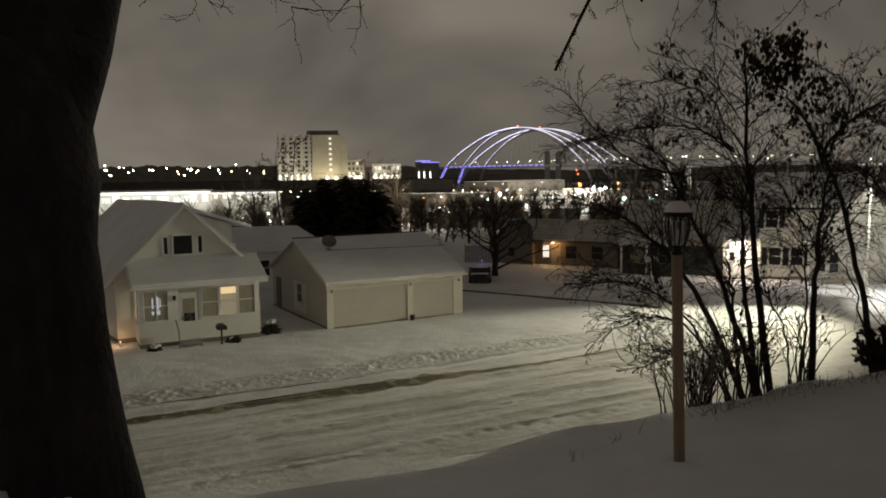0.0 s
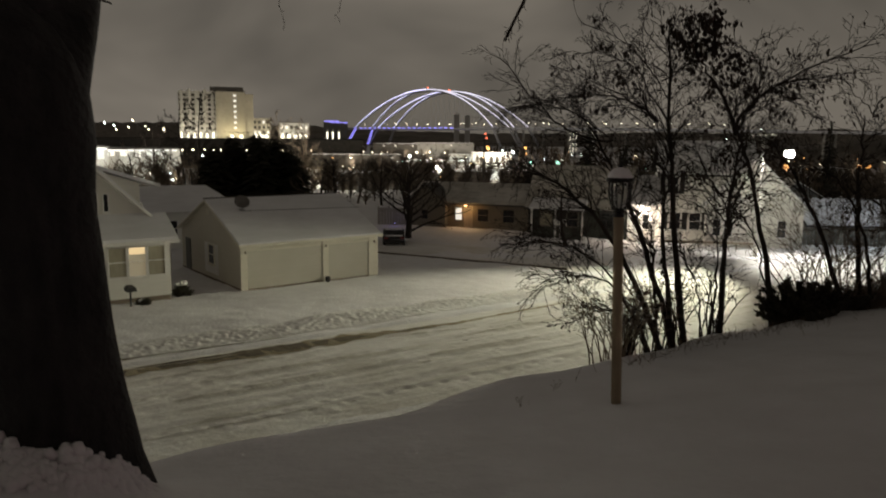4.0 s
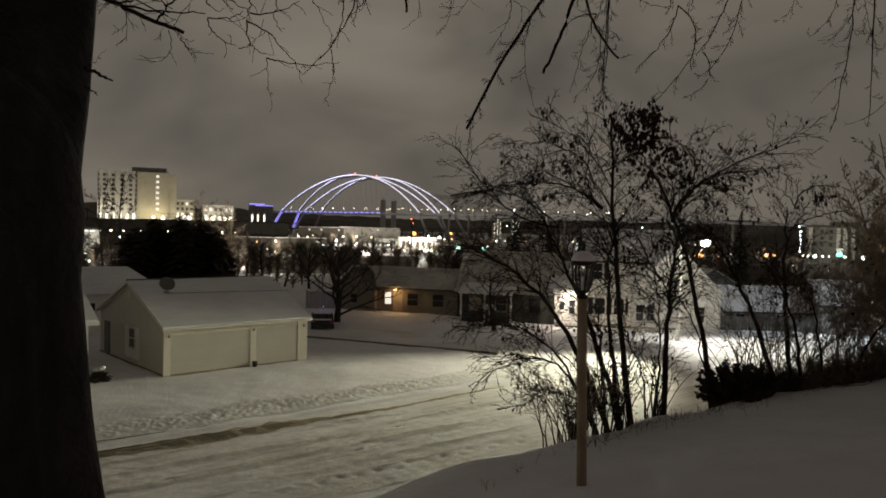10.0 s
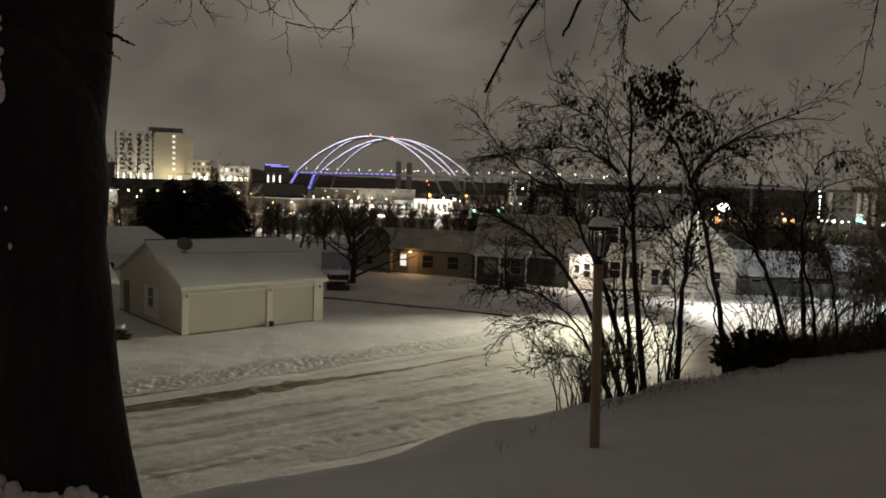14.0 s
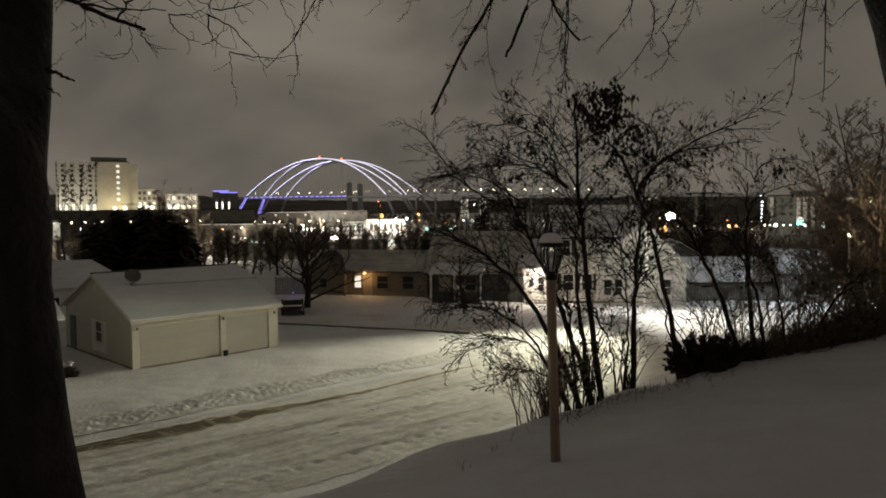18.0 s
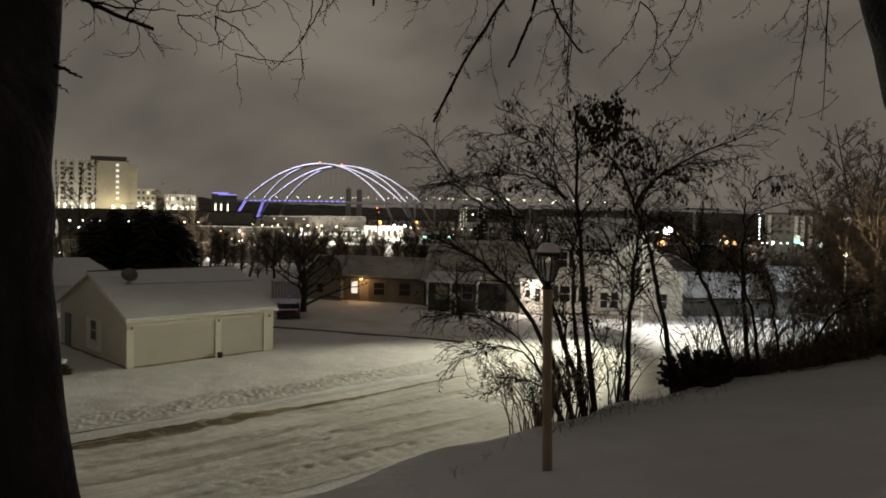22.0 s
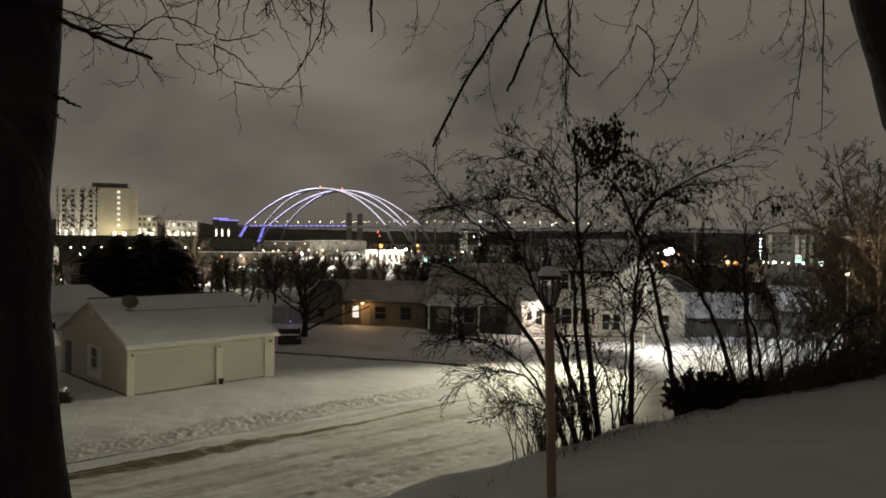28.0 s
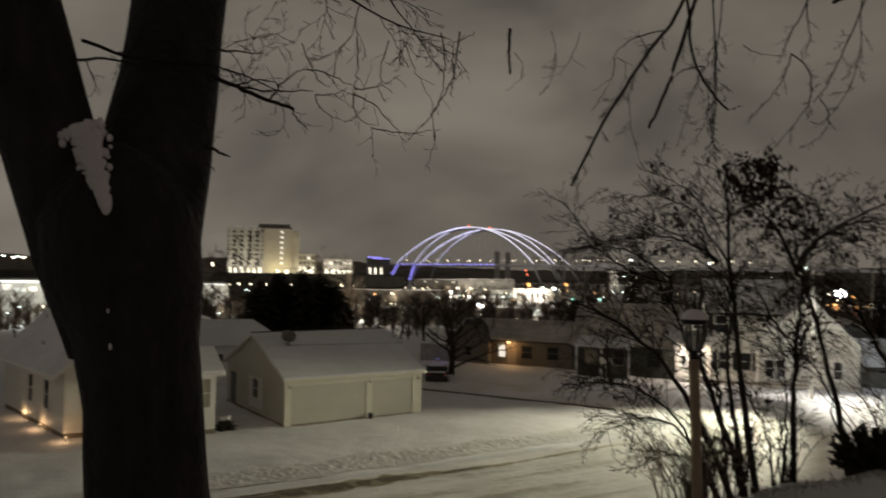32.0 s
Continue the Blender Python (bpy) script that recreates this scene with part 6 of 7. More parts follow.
def conifer(at, tall, wide, seed, label="tall dark spruce against the lights of the town", group="dark spruces", dense=26, dome=False):
    """A spruce: trunk and whorls of drooping sprays with ragged tips."""
    g = random.Random(seed)
    t = thing("spruce", pose(at[0], at[1], land_height(at) - 0.2), label, "tree", group)
    part("trunk", rod((0, 0, 0), (0, 0, tall * 0.97), tall * 0.02, 0.02, 7), BARK, t)
    vs, fs = [], []
    whorls = int(tall * 3.0)
    for w in range(whorls):
        f = w / whorls
        z = tall * (0.04 + 0.95 * f)
        zz = z
        reach = wide * 0.5 * ((1 - f ** 3) ** 0.6 if dome else (1 - f) ** 0.75) + 0.06
        for k in range(int(dense * (0.45 + 0.55 * (1 - f)))):
            a = g.uniform(0, 6.283)
            z = zz + g.uniform(-0.2, 0.2)
            ln = reach * g.uniform(0.7, 1.15)
            dx, dy = math.cos(a), math.sin(a)
            dz = -0.22 * ln + g.uniform(-0.12, 0.25)
            wd = 0.12 + 0.16 * ln
            b = len(vs)
            vs += [(dx * 0.05, dy * 0.05, z), (dx * ln * 0.6 - dy * wd, dy * ln * 0.6 + dx * wd, z + dz * 0.5), (dx * ln, dy * ln, z + dz), (dx * ln * 0.6 + dy * wd, dy * ln * 0.6 - dx * wd, z + dz * 0.5 - 0.08)]
            fs += [(b, b + 1, b + 2), (b, b + 2, b + 3)]
    meshed("crown", vs, fs, NEEDLE, t)
    return t


for k, (az, d, tall, wide) in enumerate(((-13.6, 97, 7.6, 6.2), (-12.2, 100, 8.8, 6.6), (-10.6, 98, 8.9, 6.4), (-9.2, 101, 8.6, 6.4), (-8.0, 99, 7.0, 5.4))):
    conifer(bearing(az, d), tall + 0.1, wide + 0.4, 100 + k, "broad dark evergreen against the lights of the town", dense=40, dome=True)
conifer(bearing(14.0, 84), 9.6, 6.0, 111)
conifer(bearing(16.6, 90), 8.8, 5.0, 112)
conifer(bearing(9.6, 86), 5.8, 3.0, 113)
conifer(bearing(29.9, 90), 10.6, 3.4, 114)
bare_tree("bare_tree", bearing(0.7, 65), 7.0, 9.8, 0.30, 120, "spreading bare tree in front of the cottages", 3, 22, thin=0.014, mat=TWIG)
bare_tree("bare_tree", bearing(12.6, 62), 5.6, 6.5, 0.2, 126, "bare tree before the dark cottage", 3, 11, thin=0.011, mat=TWIG)
bare_tree("bare_tree", bearing(8.2, 74), 7.4, 7.5, 0.22, 127, "bare tree beside the tan cottage", 3, 11, thin=0.013, mat=TWIG)
bare_tree("bare_tree", bearing(5.0, 82), 8.0, 7.0, 0.16, 121, "bare tree behind the cottages", 3, 9, thin=0.012)
bare_tree("bare_tree", bearing(-15.0, 82), 8.5, 5.0, 0.12, 122, "bare tree beside the dark spruces", 3, 9, thin=0.012)
bare_tree("bare_tree", bearing(-14.3, 130), 19.5, 10.0, 0.22, 123, "tall bare tree in front of the lit tower", 3, 14, thin=0.035, mat=TWIG)
bare_tree("bare_tree", bearing(-15.6, 140), 18.0, 10.0, 0.22, 128, "tall bare tree in front of the lit wing", 3, 14, thin=0.035, mat=TWIG)
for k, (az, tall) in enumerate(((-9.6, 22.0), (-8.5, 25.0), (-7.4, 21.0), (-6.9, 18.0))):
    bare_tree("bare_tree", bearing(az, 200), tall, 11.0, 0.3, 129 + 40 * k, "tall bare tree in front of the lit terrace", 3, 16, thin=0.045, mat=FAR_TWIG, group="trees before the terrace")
bare_tree("bare_tree", bearing(-17.5, 210), 22.0, 15.0, 0.3, 130, "tall bare tree behind the bungalow", 3, 12, thin=0.06, mat=TWIG)
for k, (az, d, tall) in enumerate(((-6.6, 92, 7.5), (-4.8, 88, 7.0), (-3.2, 95, 8.0), (-1.4, 92, 7.0), (3.4, 78, 6.5), (11.0, 76, 7.0))):
    bare_tree("bare_tree", bearing(az, d), tall, tall * 1.05, 0.17, 170 + k, "broad bare tree among the back yards", 3, 14, thin=0.015, group="back yard trees", mat=TWIG if k % 2 else FAR_TWIG)
bare_tree("bare_tree", bearing(-6.0, 120), 8.5, 8.0, 0.18, 124, "bare tree in front of the town", 3, 9, thin=0.015)
bare_tree("bare_tree", bearing(-19.0, 118), 9.5, 10.0, 0.2, 125, "broad bare tree behind the bungalow", 3, 9, thin=0.015)
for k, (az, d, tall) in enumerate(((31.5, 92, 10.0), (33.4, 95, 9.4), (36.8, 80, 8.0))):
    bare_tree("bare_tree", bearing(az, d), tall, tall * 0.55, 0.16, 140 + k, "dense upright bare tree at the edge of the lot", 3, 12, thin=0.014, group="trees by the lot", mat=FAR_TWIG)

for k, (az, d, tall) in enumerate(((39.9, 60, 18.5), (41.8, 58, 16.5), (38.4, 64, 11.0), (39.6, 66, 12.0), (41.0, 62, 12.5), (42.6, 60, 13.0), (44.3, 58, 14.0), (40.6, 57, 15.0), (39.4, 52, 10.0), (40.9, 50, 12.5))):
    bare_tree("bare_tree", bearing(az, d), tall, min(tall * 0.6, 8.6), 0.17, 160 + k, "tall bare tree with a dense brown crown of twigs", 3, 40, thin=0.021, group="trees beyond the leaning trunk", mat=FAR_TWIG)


def woods(name, seed, az0, az1, d0, d1, count, h0, h1, label, mat):
    """A far belt of bare trees, each a stem with a fan of twigs."""
    g = random.Random(seed)
    vs, fs = [], []
    for k in range(count):
        az = g.uniform(az0, az1)
        d = g.uniform(d0, d1)
        p = bearing(az, d)
        z0 = land_height(p) - 0.4
        h = g.uniform(h0, h1)
        blades = 64
        for b in range(blades + 1):
            a = g.uniform(0, 6.283)
            if b == blades:
                s, e2, w = Vector((p.x, p.y, z0)), Vector((p.x, p.y, z0 + h * 0.9)), 0.10
            else:
                s = Vector((p.x, p.y, z0 + h * g.uniform(0.1, 0.75)))
                e2 = s + Vector((math.cos(a), math.sin(a), g.uniform(0.1, 1.6))) * h * g.uniform(0.12, 0.34)
                w = g.uniform(0.03, 0.10) * (1 + d / 500)
            q = Vector((math.cos(radians(az)), -math.sin(radians(az)), 0)) * w
            i = len(vs)
            vs += [tuple(s - q), tuple(s + q), tuple(e2)]
            fs.append((i, i + 1, i + 2))
    ob = meshed(name, vs, fs, mat)
    tagged(ob, label, "woods", kind="stuff")


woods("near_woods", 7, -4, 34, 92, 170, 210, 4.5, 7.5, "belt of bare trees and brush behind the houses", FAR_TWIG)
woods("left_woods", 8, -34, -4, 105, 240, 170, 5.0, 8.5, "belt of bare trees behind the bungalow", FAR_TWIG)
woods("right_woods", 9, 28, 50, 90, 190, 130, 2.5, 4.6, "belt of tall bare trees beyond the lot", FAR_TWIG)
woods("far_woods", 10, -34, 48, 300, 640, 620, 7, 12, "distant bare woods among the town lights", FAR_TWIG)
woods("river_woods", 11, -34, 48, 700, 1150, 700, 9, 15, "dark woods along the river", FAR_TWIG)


def hill(name, az0, az1, d, rise, seed, base=-14):
    """A long dark bluff at the skyline."""
    vs, fs = [], []
    n = 640
    for k in range(n + 1):
        az = az0 + (az1 - az0) * k / n
        h = rise * (0.55 + 0.45 * math.sin(math.pi * k / n)) * (1 + 0.35 * noise.noise(Vector((k * 0.013, seed, 0))) + 0.10 * noise.noise(Vector((k * 0.11, seed, 4))) + 0.09 * abs(noise.noise(Vector((k * 0.47, seed, 7)))) + 0.05 * noise.noise(Vector((k * 1.9, seed, 2))))
        for dd, z in ((d, base), (d + 60, base + h * 0.8), (d + 160, base + h), (d + 500, base)):
            vs.append(tuple(bearing(az, dd, z)))
    for k in range(n):
        for j in range(3):
            fs.append((k * 4 + j, k * 4 + j + 1, k * 4 + j + 5, k * 4 + j + 4))
    tagged(meshed(name, vs, fs, HILL, smooth=True), "dark wooded bluff at the skyline", "hill", kind="structure")


hill("backdrop_hill_1", -50, 6, 2400, 62, 1)
hill("backdrop_hill_2", -8, 62, 1900, 40, 5)
hill("backdrop_hill_3", 24, 70, 700, 27, 9)


def far_lamp(az, d, z, mat, r, kind="street_lamp", label="distant lit street lamp on a tall pole", group="distant town lamps"):
    """A lamp of the town: foot, pole and glowing globe."""
    p = bearing(az, d)
    base = land_height(p)
    t = thing(kind, pose(p.x, p.y, base), label, "street lamp", group)
    h = max(z - base, 1.0)
    part("pole", rod((0, 0, 0), (0, 0, h - r), 0.10, 0.07, 5), DARK, t)
    part("globe", ball((0, 0, h), r, 1.0, None, 8, 6), mat, t)
    return t


# street lamps along the river road
for az in (-16.4, -15.8, -15.1, -14.3, -13.7, -13.2, -11.4, -10.2, -9.5, -8.9, -7.7, -6.8, -17.2, -18.0, -18.9, -19.6):
    far_lamp(az, 540, -1.0, WARM_LAMP, 0.52)
for az, d in ((-4.2, 840), (-3.9, 495), (-3.0, 696), (-2.3, 674), (-1.6, 631), (-1.2, 677), (1.0, 686), (2.0, 690), (3.1, 669), (1.4, 465), (1.3, 316), (-1.0, 315), (3.8, 859), (4.6, 866)):
    far_lamp(az, d, -5.0, WARM_LAMP, 0.0009 * d)
for az, d in ((-14.5, 532), (-6.1, 534), (0.5, 544), (2.5, 345), (8.2, 751), (-5.6, 370)):
    far_lamp(az, d, -5.0, COLD_LAMP, 0.0018 * d)
for az, d, z in ((13.3, 1400, 7.2), (13.2, 650, -5), (13.8, 1400, 36), (19.2, 1400, 31), (19.1, 532, -5), (25.4, 1400, 26), (23.2, 1400, 9.8), (7.4, 812, -5), (10.6, 498, -5), (33.6, 690, 13.5), (34.3, 690, 11.5), (33.9, 486, -5), (40.3, 690, 9.0), (38.7, 551, -5), (39.9, 474, -5), (12.5, 646, -5), (22.2, 549, -5)):
    far_lamp(az, d, z, COLD_LAMP, 0.0009 * d)
for az, d in ((34.5, 437), (37.5, 489), (36.2, 543)):
    far_lamp(az, d, -5, COLD_LAMP, 0.0030 * d)
for az, d, r in ((6.3, 972, 2.6), (9.1, 1063, 1.7), (31.6, 471, 1.1), (32.1, 452, 1.2), (27.2, 300, 1.2), (26.8, 300, 0.8)):
    far_lamp(az, d, -5 if d > 310 else -1.2, ORANGE_LAMP, r, label="distant orange sodium lamp on a pole")
for az, d, z in ((6.2, 1400, 8.0), (6.1, 1400, 15.3), (28.3, 335, -5)):
    far_lamp(az, d, z, RED, 0.0011 * d, "beacon", "distant red lamp on a mast")
for az in (9.7, 11.6):
    far_lamp(az, 200, 2.2, GREEN_LAMP, 0.55, "traffic_light", "distant green traffic light", "traffic lights")
for az, r in ((31.6, 0.35), (33.9, 0.4), (34.2, 0.3), (34.6, 0.7), (35.1, 0.35), (35.5, 0.3), (36.4, 0.45), (37.5, 0.75), (38.6, 0.35), (39.9, 0.4), (40.5, 0.3)):
    far_lamp(az, 255, 1.6, COLD_LAMP if r != 0.4 else WARM_LAMP, r * 0.72, label="lit lamp along the far road", group="far road lamps")
gl = random.Random(77)
for az, d, z in ((-27.7, 1500, 33.9), (-26.8, 1400, 28.9), (-26.2, 1200, 18.8), (-25.9, 1300, 22.5), (-24.6, 1400, 23.3), (-23.7, 1500, 28.7), (-22.9, 1000, 14.5), (-22.3, 1300, 24.8), (-21.7, 1000, 16.6), (-21.6, 1400, 22.8), (-20.8, 1500, 29.3), (-20.2, 1200, 21.5), (-19.0, 1600, 36.3), (-18.2, 1100, 19.4), (-17.0, 900, 14.0), (-27.3, 900, 13.1), (-22.5, 800, 12.1), (-29.0, 1200, 22), (-30.2, 1400, 26), (-31.4, 1100, 18)):
    far_lamp(az, d, z, gl.choice((COLD_LAMP, WARM_LAMP, WARM_LAMP)), 0.0011 * d)


def block(name, az, d, w, dep, z0, z1, mat, label, turn=None, category="building"):
    p = bearing(az, d)
    t = thing(name, pose(p.x, p.y, 0, 0, 0, -az if turn is None else turn), label, category)
    part("wall", box(-w / 2, w / 2, 0, dep, z0, z1), mat, t)
    return t


def pane_grid(t, x0, x1, z0, z1, cols, rows, w, h, mat, y=-0.1, lit_mat=None, chance=0.0, seed=1):
    """Windows in rows over a far wall, one object each on a shared mesh."""
    g = random.Random(seed)
    shared, shared_lit = None, None
    for c in range(cols):
        for r in range(rows):
            x = x0 + (x1 - x0) * (c + 0.5) / cols
            z = z0 + (z1 - z0) * (r + 0.5) / rows
            lit_now = lit_mat is not None and g.random() < chance
            if lit_now:
                if shared_lit is None:
                    ob = part("window", box(-w / 2, w / 2, -0.15, 0.1, -h / 2, h / 2), lit_mat, t)
                    shared_lit = ob.data
                else:
                    ob = new("window", shared_lit)
            else:
                if shared is None:
                    ob = part("window", box(-w / 2, w / 2, -0.15, 0.1, -h / 2, h / 2), mat, t)
                    shared = ob.data
                else:
                    ob = new("window", shared)
            ob.parent = t
            ob.location = (x, y, z)


# the railway embankment below the tower
vs, fs = [], []
for k in range(41):
    az = -40 + 37 * k / 40
    for dd, z in ((548, -14), (556, 6.2), (562, 6.8), (574, 6.6), (590, -14)):
        vs.append(tuple(bearing(az, dd, z)))
for k in range(40):
    for j in range(4):
        fs.append((k * 5 + j, k * 5 + j + 1, k * 5 + j + 6, k * 5 + j + 5))
tagged(meshed("embankment", vs, fs, DARK_BANK), "dark railway embankment below the tower", "embankment", kind="structure")

# the floodlit tower on the bank
tower = block("tower_block", -12.43, 600, 21.2, 22, -14, 41.0, FAR_WALL, "floodlit pale tower block with one column of lit windows")
for k in range(7):
    part("stair_window", box(2.2, 4.2, -0.3, 0.1, 13.4 + k * 4.0, 15.2 + k * 4.0), WHITE_PANE, tower, "lit stair window")
part("side_wing", box(10.6, 16.6, 3.0, 20.0, -14, 39.5), FAR_WALL, tower, "dim set-back side of the tower")
part("roof_edge", box(-10.9, 10.9, -0.3, 22.2, 41.0, 41.6), FAR_DARK, tower)
part("penthouse", box(-14.5, 9.5, 3, 16, 41.6, 44.6), FAR_DARK, tower, "dark penthouse on the roof")
wing = block("tower_wing", -14.71, 604, 26.8, 20, -14, 41.0, FAR_PALE, "pale wing of the tower with rows of balconies")
pane_grid(wing, -13.2, 13.2, 12, 40, 9, 8, 2.1, 1.9, FAR_DARK)
for k, x in enumerate((-11, -5.5, 0, 5.5, 11)):
    part("bay", box(x - 1.1, x + 1.1, -1.6, 0, 9, 41.5 + (k % 2) * 1.2), FAR_PALE, wing)
# tall emissive boxes draw the floodlights together with their wash
for x in (-11.5, -7, -2.5, 2, 6.5, 11):
    part("flood_lamp", box(x - 0.7, x + 0.7, -3.2, -2.6, 5.5, 10.5), FLOOD, wing, "glowing column standing for a floodlight and its wash")
for x in (0.5, 7.2):
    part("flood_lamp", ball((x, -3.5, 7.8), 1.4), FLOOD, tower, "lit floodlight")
p = bearing(-12.43, 596)
for dx in (0.5, 7.2):
    lamp("tower_flood", "POINT", (p.x + dx, p.y - 4, 8.0), 3600, (1.0, 0.86, 0.50), 1.0)
p = bearing(-14.75, 598)
for dx in (-10, 0, 10):
    lamp("wing_flood", "POINT", (p.x + dx, p.y - 6, 9.0), 3000, (1.0, 0.93, 0.74), 1.0)
low1 = block("lit_hall", -10.3, 610, 14, 12, -14, 22.0, FAR_WALL, "low floodlit building beside the tower")
pane_grid(low1, -6.5, 6.5, 9, 21, 4, 3, 1.8, 2.2, FAR_DARK, lit_mat=WHITE_PANE, chance=0.4)
low2 = block("lit_terrace", -8.0, 610, 23, 12, -14, 18.5, FAR_PALE, "floodlit pale building with tall windows")
pane_grid(low2, -11, 11, 7, 18, 6, 2, 2.2, 2.6, FAR_DARK, lit_mat=WHITE_PANE, chance=0.35, seed=4)
for t, xs in ((low1, (-4.5, 0, 3.5)), (low2, (-9, -4, 1, 5, 9))):
    for x in xs:
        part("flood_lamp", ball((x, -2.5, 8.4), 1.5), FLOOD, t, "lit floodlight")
p = bearing(-10.3, 603)
lamp("hall_flood", "POINT", (p.x, p.y - 5, 9.0), 3000, (1.0, 0.93, 0.72), 1.0)
p = bearing(-8.0, 603)
for dx in (-7, 6):
    lamp("terrace_flood", "POINT", (p.x + dx, p.y - 5, 9.0), 3000, (1.0, 0.93, 0.74), 1.0)

# long bright depot and its lot beside the road
depot = block("depot", -25.5, 330, 56, 30, -14, 3.6, FAR_PALE, "long brightly lit depot with a snowy lot", category="depot")
part("roof", box(-29, 29, -1.5, 31, 3.6, 4.2), FAR_DARK, depot)
g = random.Random(61)
x = -27.0
while x < 26:
    w, top = g.uniform(1.2, 4.5), g.uniform(0.6, 3.1)
    part("lit_bay", box(x, x + w, -0.3, -0.05, g.uniform(-1.5, 0.2), top), g.choice((SHOP_GLOW, WHITE_PANE, FLOOD)), depot, "brightly lit bay")
    x += w + g.uniform(0.4, 2.6)
CANOPY = lit("canopy_light", (1.0, 1.0, 0.92), 1.3)
part("canopy_light", box(-27.5, 27.5, -1.9, -1.55, 2.7, 3.5), CANOPY, depot, "long strip of lights under the roof edge")
depot2 = block("warehouse", -19.0, 340, 38, 26, -14, 2.8, FAR_PALE, "long low warehouse with a lit loading front", category="warehouse")
part("roof", box(-20, 20, -1.5, 27, 2.8, 3.3), FAR_DARK, depot2)
x = -18.0
while x < 13:
    w = g.uniform(1.5, 5.0)
    part("lit_bay", box(x, x + w, -0.3, -0.05, g.uniform(-0.5, 0.8), g.uniform(1.4, 2.6)), g.choice((SHOP_GLOW, WHITE_PANE)), depot2, "lit loading bay")
    x += w + g.uniform(0.4, 2.5)
part("canopy_light", box(-18, 17, -1.9, -1.55, 2.0, 2.6), CANOPY, depot2, "long strip of lights under the roof edge")
for k in range(40):
    az, d = g.uniform(-31.5, -15.5), g.uniform(270, 325)
    far_lamp(az, d, land_height(bearing(az, d)) + g.uniform(4, 8), g.choice((COLD_LAMP, WARM_LAMP, WARM_LAMP)), g.uniform(0.2, 0.5), label="lit lamp on the depot's lot", group="depot lamps")
for k in range(22):
    az, d = g.uniform(-31, -17), g.uniform(900, 1600)
    far_lamp(az, d, 10 + (d - 900) * 0.02 + g.uniform(0, 8), g.choice((COLD_LAMP, WARM_LAMP, WARM_LAMP)), 0.0010 * d * g.uniform(0.7, 1.3))
for k in range(60):
    az, d = g.uniform(-6, 32), g.uniform(240, 800)
    far_lamp(az, d, land_height(bearing(az, d)) + g.uniform(5, 9), g.choice((COLD_LAMP, WARM_LAMP, WARM_LAMP, ORANGE_LAMP)), 0.0007 * d * g.uniform(0.5, 1.4))
for k in range(90):
    az, d = g.uniform(-7, 40), g.uniform(180, 900)
    far_lamp(az, d, land_height(bearing(az, d)) + g.uniform(3, 10), g.choice((COLD_LAMP, COLD_LAMP, WARM_LAMP, WARM_LAMP, ORANGE_LAMP, GREEN_LAMP)), 0.00045 * d * g.uniform(0.5, 1.5))
p = bearing(-26.0, 285)
lamp("depot_flood", "POINT", (p.x, p.y, 4.0), 60000, (0.95, 1.0, 0.92), 1.0)
p = bearing(-19.5, 290)
lamp("lot_flood", "POINT", (p.x, p.y, 4.0), 30000, (1.0, 0.96, 0.84), 1.0)

# shops across the railway
shop = block("shop", 6.6, 625, 32, 18, -16, -3.6, FAR_PALE, "white lit shop with dark arches", category="shop")
# the white wall glows by itself in place of floodlight on it
part("lit_front", box(-15, 15, -0.4, -0.1, -11.0, -5.0), SHOP_GLOW, shop, "glowing sheet standing for the floodlit white front")
for x in (-11.5, -7.5, 0, 4.5, 9.0):
    part("arch", placed(lathe([(1.3, 0), (1.3, 0.5)], 10), pose(x, -0.5, -7.6, 90)), FAR_DARK, shop, "dark arch")
    part("shop_door", box(x - 1.3, x + 1.3, -0.55, -0.35, -11.0, -7.6), FAR_DARK, shop, "dark doorway")
part("fascia", box(-15.6, 15.6, -0.8, -0.3, -4.9, -4.0), FAR_PALE, shop, "pale fascia board")
part("roof_snow", box(-16, 16, -0.6, 18, -3.6, -3.2), ROOF_SNOW, shop, "snow on the flat roof")
shop2 = block("shop", 4.3, 630, 20, 18, -16, -5.5, FAR_PALE, "low white shop with dark windows in a glowing front", category="shop")
# emissive sheet again replaces the light on this white wall
part("lit_front", box(-9, 9, -0.4, -0.1, -11.0, -7.0), SHOP_GLOW, shop2, "glowing sheet standing for the floodlit white front")
for x in (-7, -4, -1, 2, 5):
    part("shop_window", box(x, x + 1.9, -0.55, -0.35, -9.8, -7.7), FAR_DARK, shop2, "dark shop window")
part("roof_snow", box(-10, 10, -0.6, 18, -5.5, -5.1), ROOF_SNOW, shop2, "snow on the flat roof")
kiosk = block("kiosk", 7.0, 250, 4.2, 4, -14, -4.6, FAR_PALE, "small kiosk with a lit gabled front", category="kiosk")
part("lit_gable", prism([(-1.7, -4.8), (1.7, -4.8), (1.7, -3.4), (0.2, -2.0), (-1.7, -3.0)], -0.3, -0.1), SHOP_GLOW, kiosk, "lit gable")
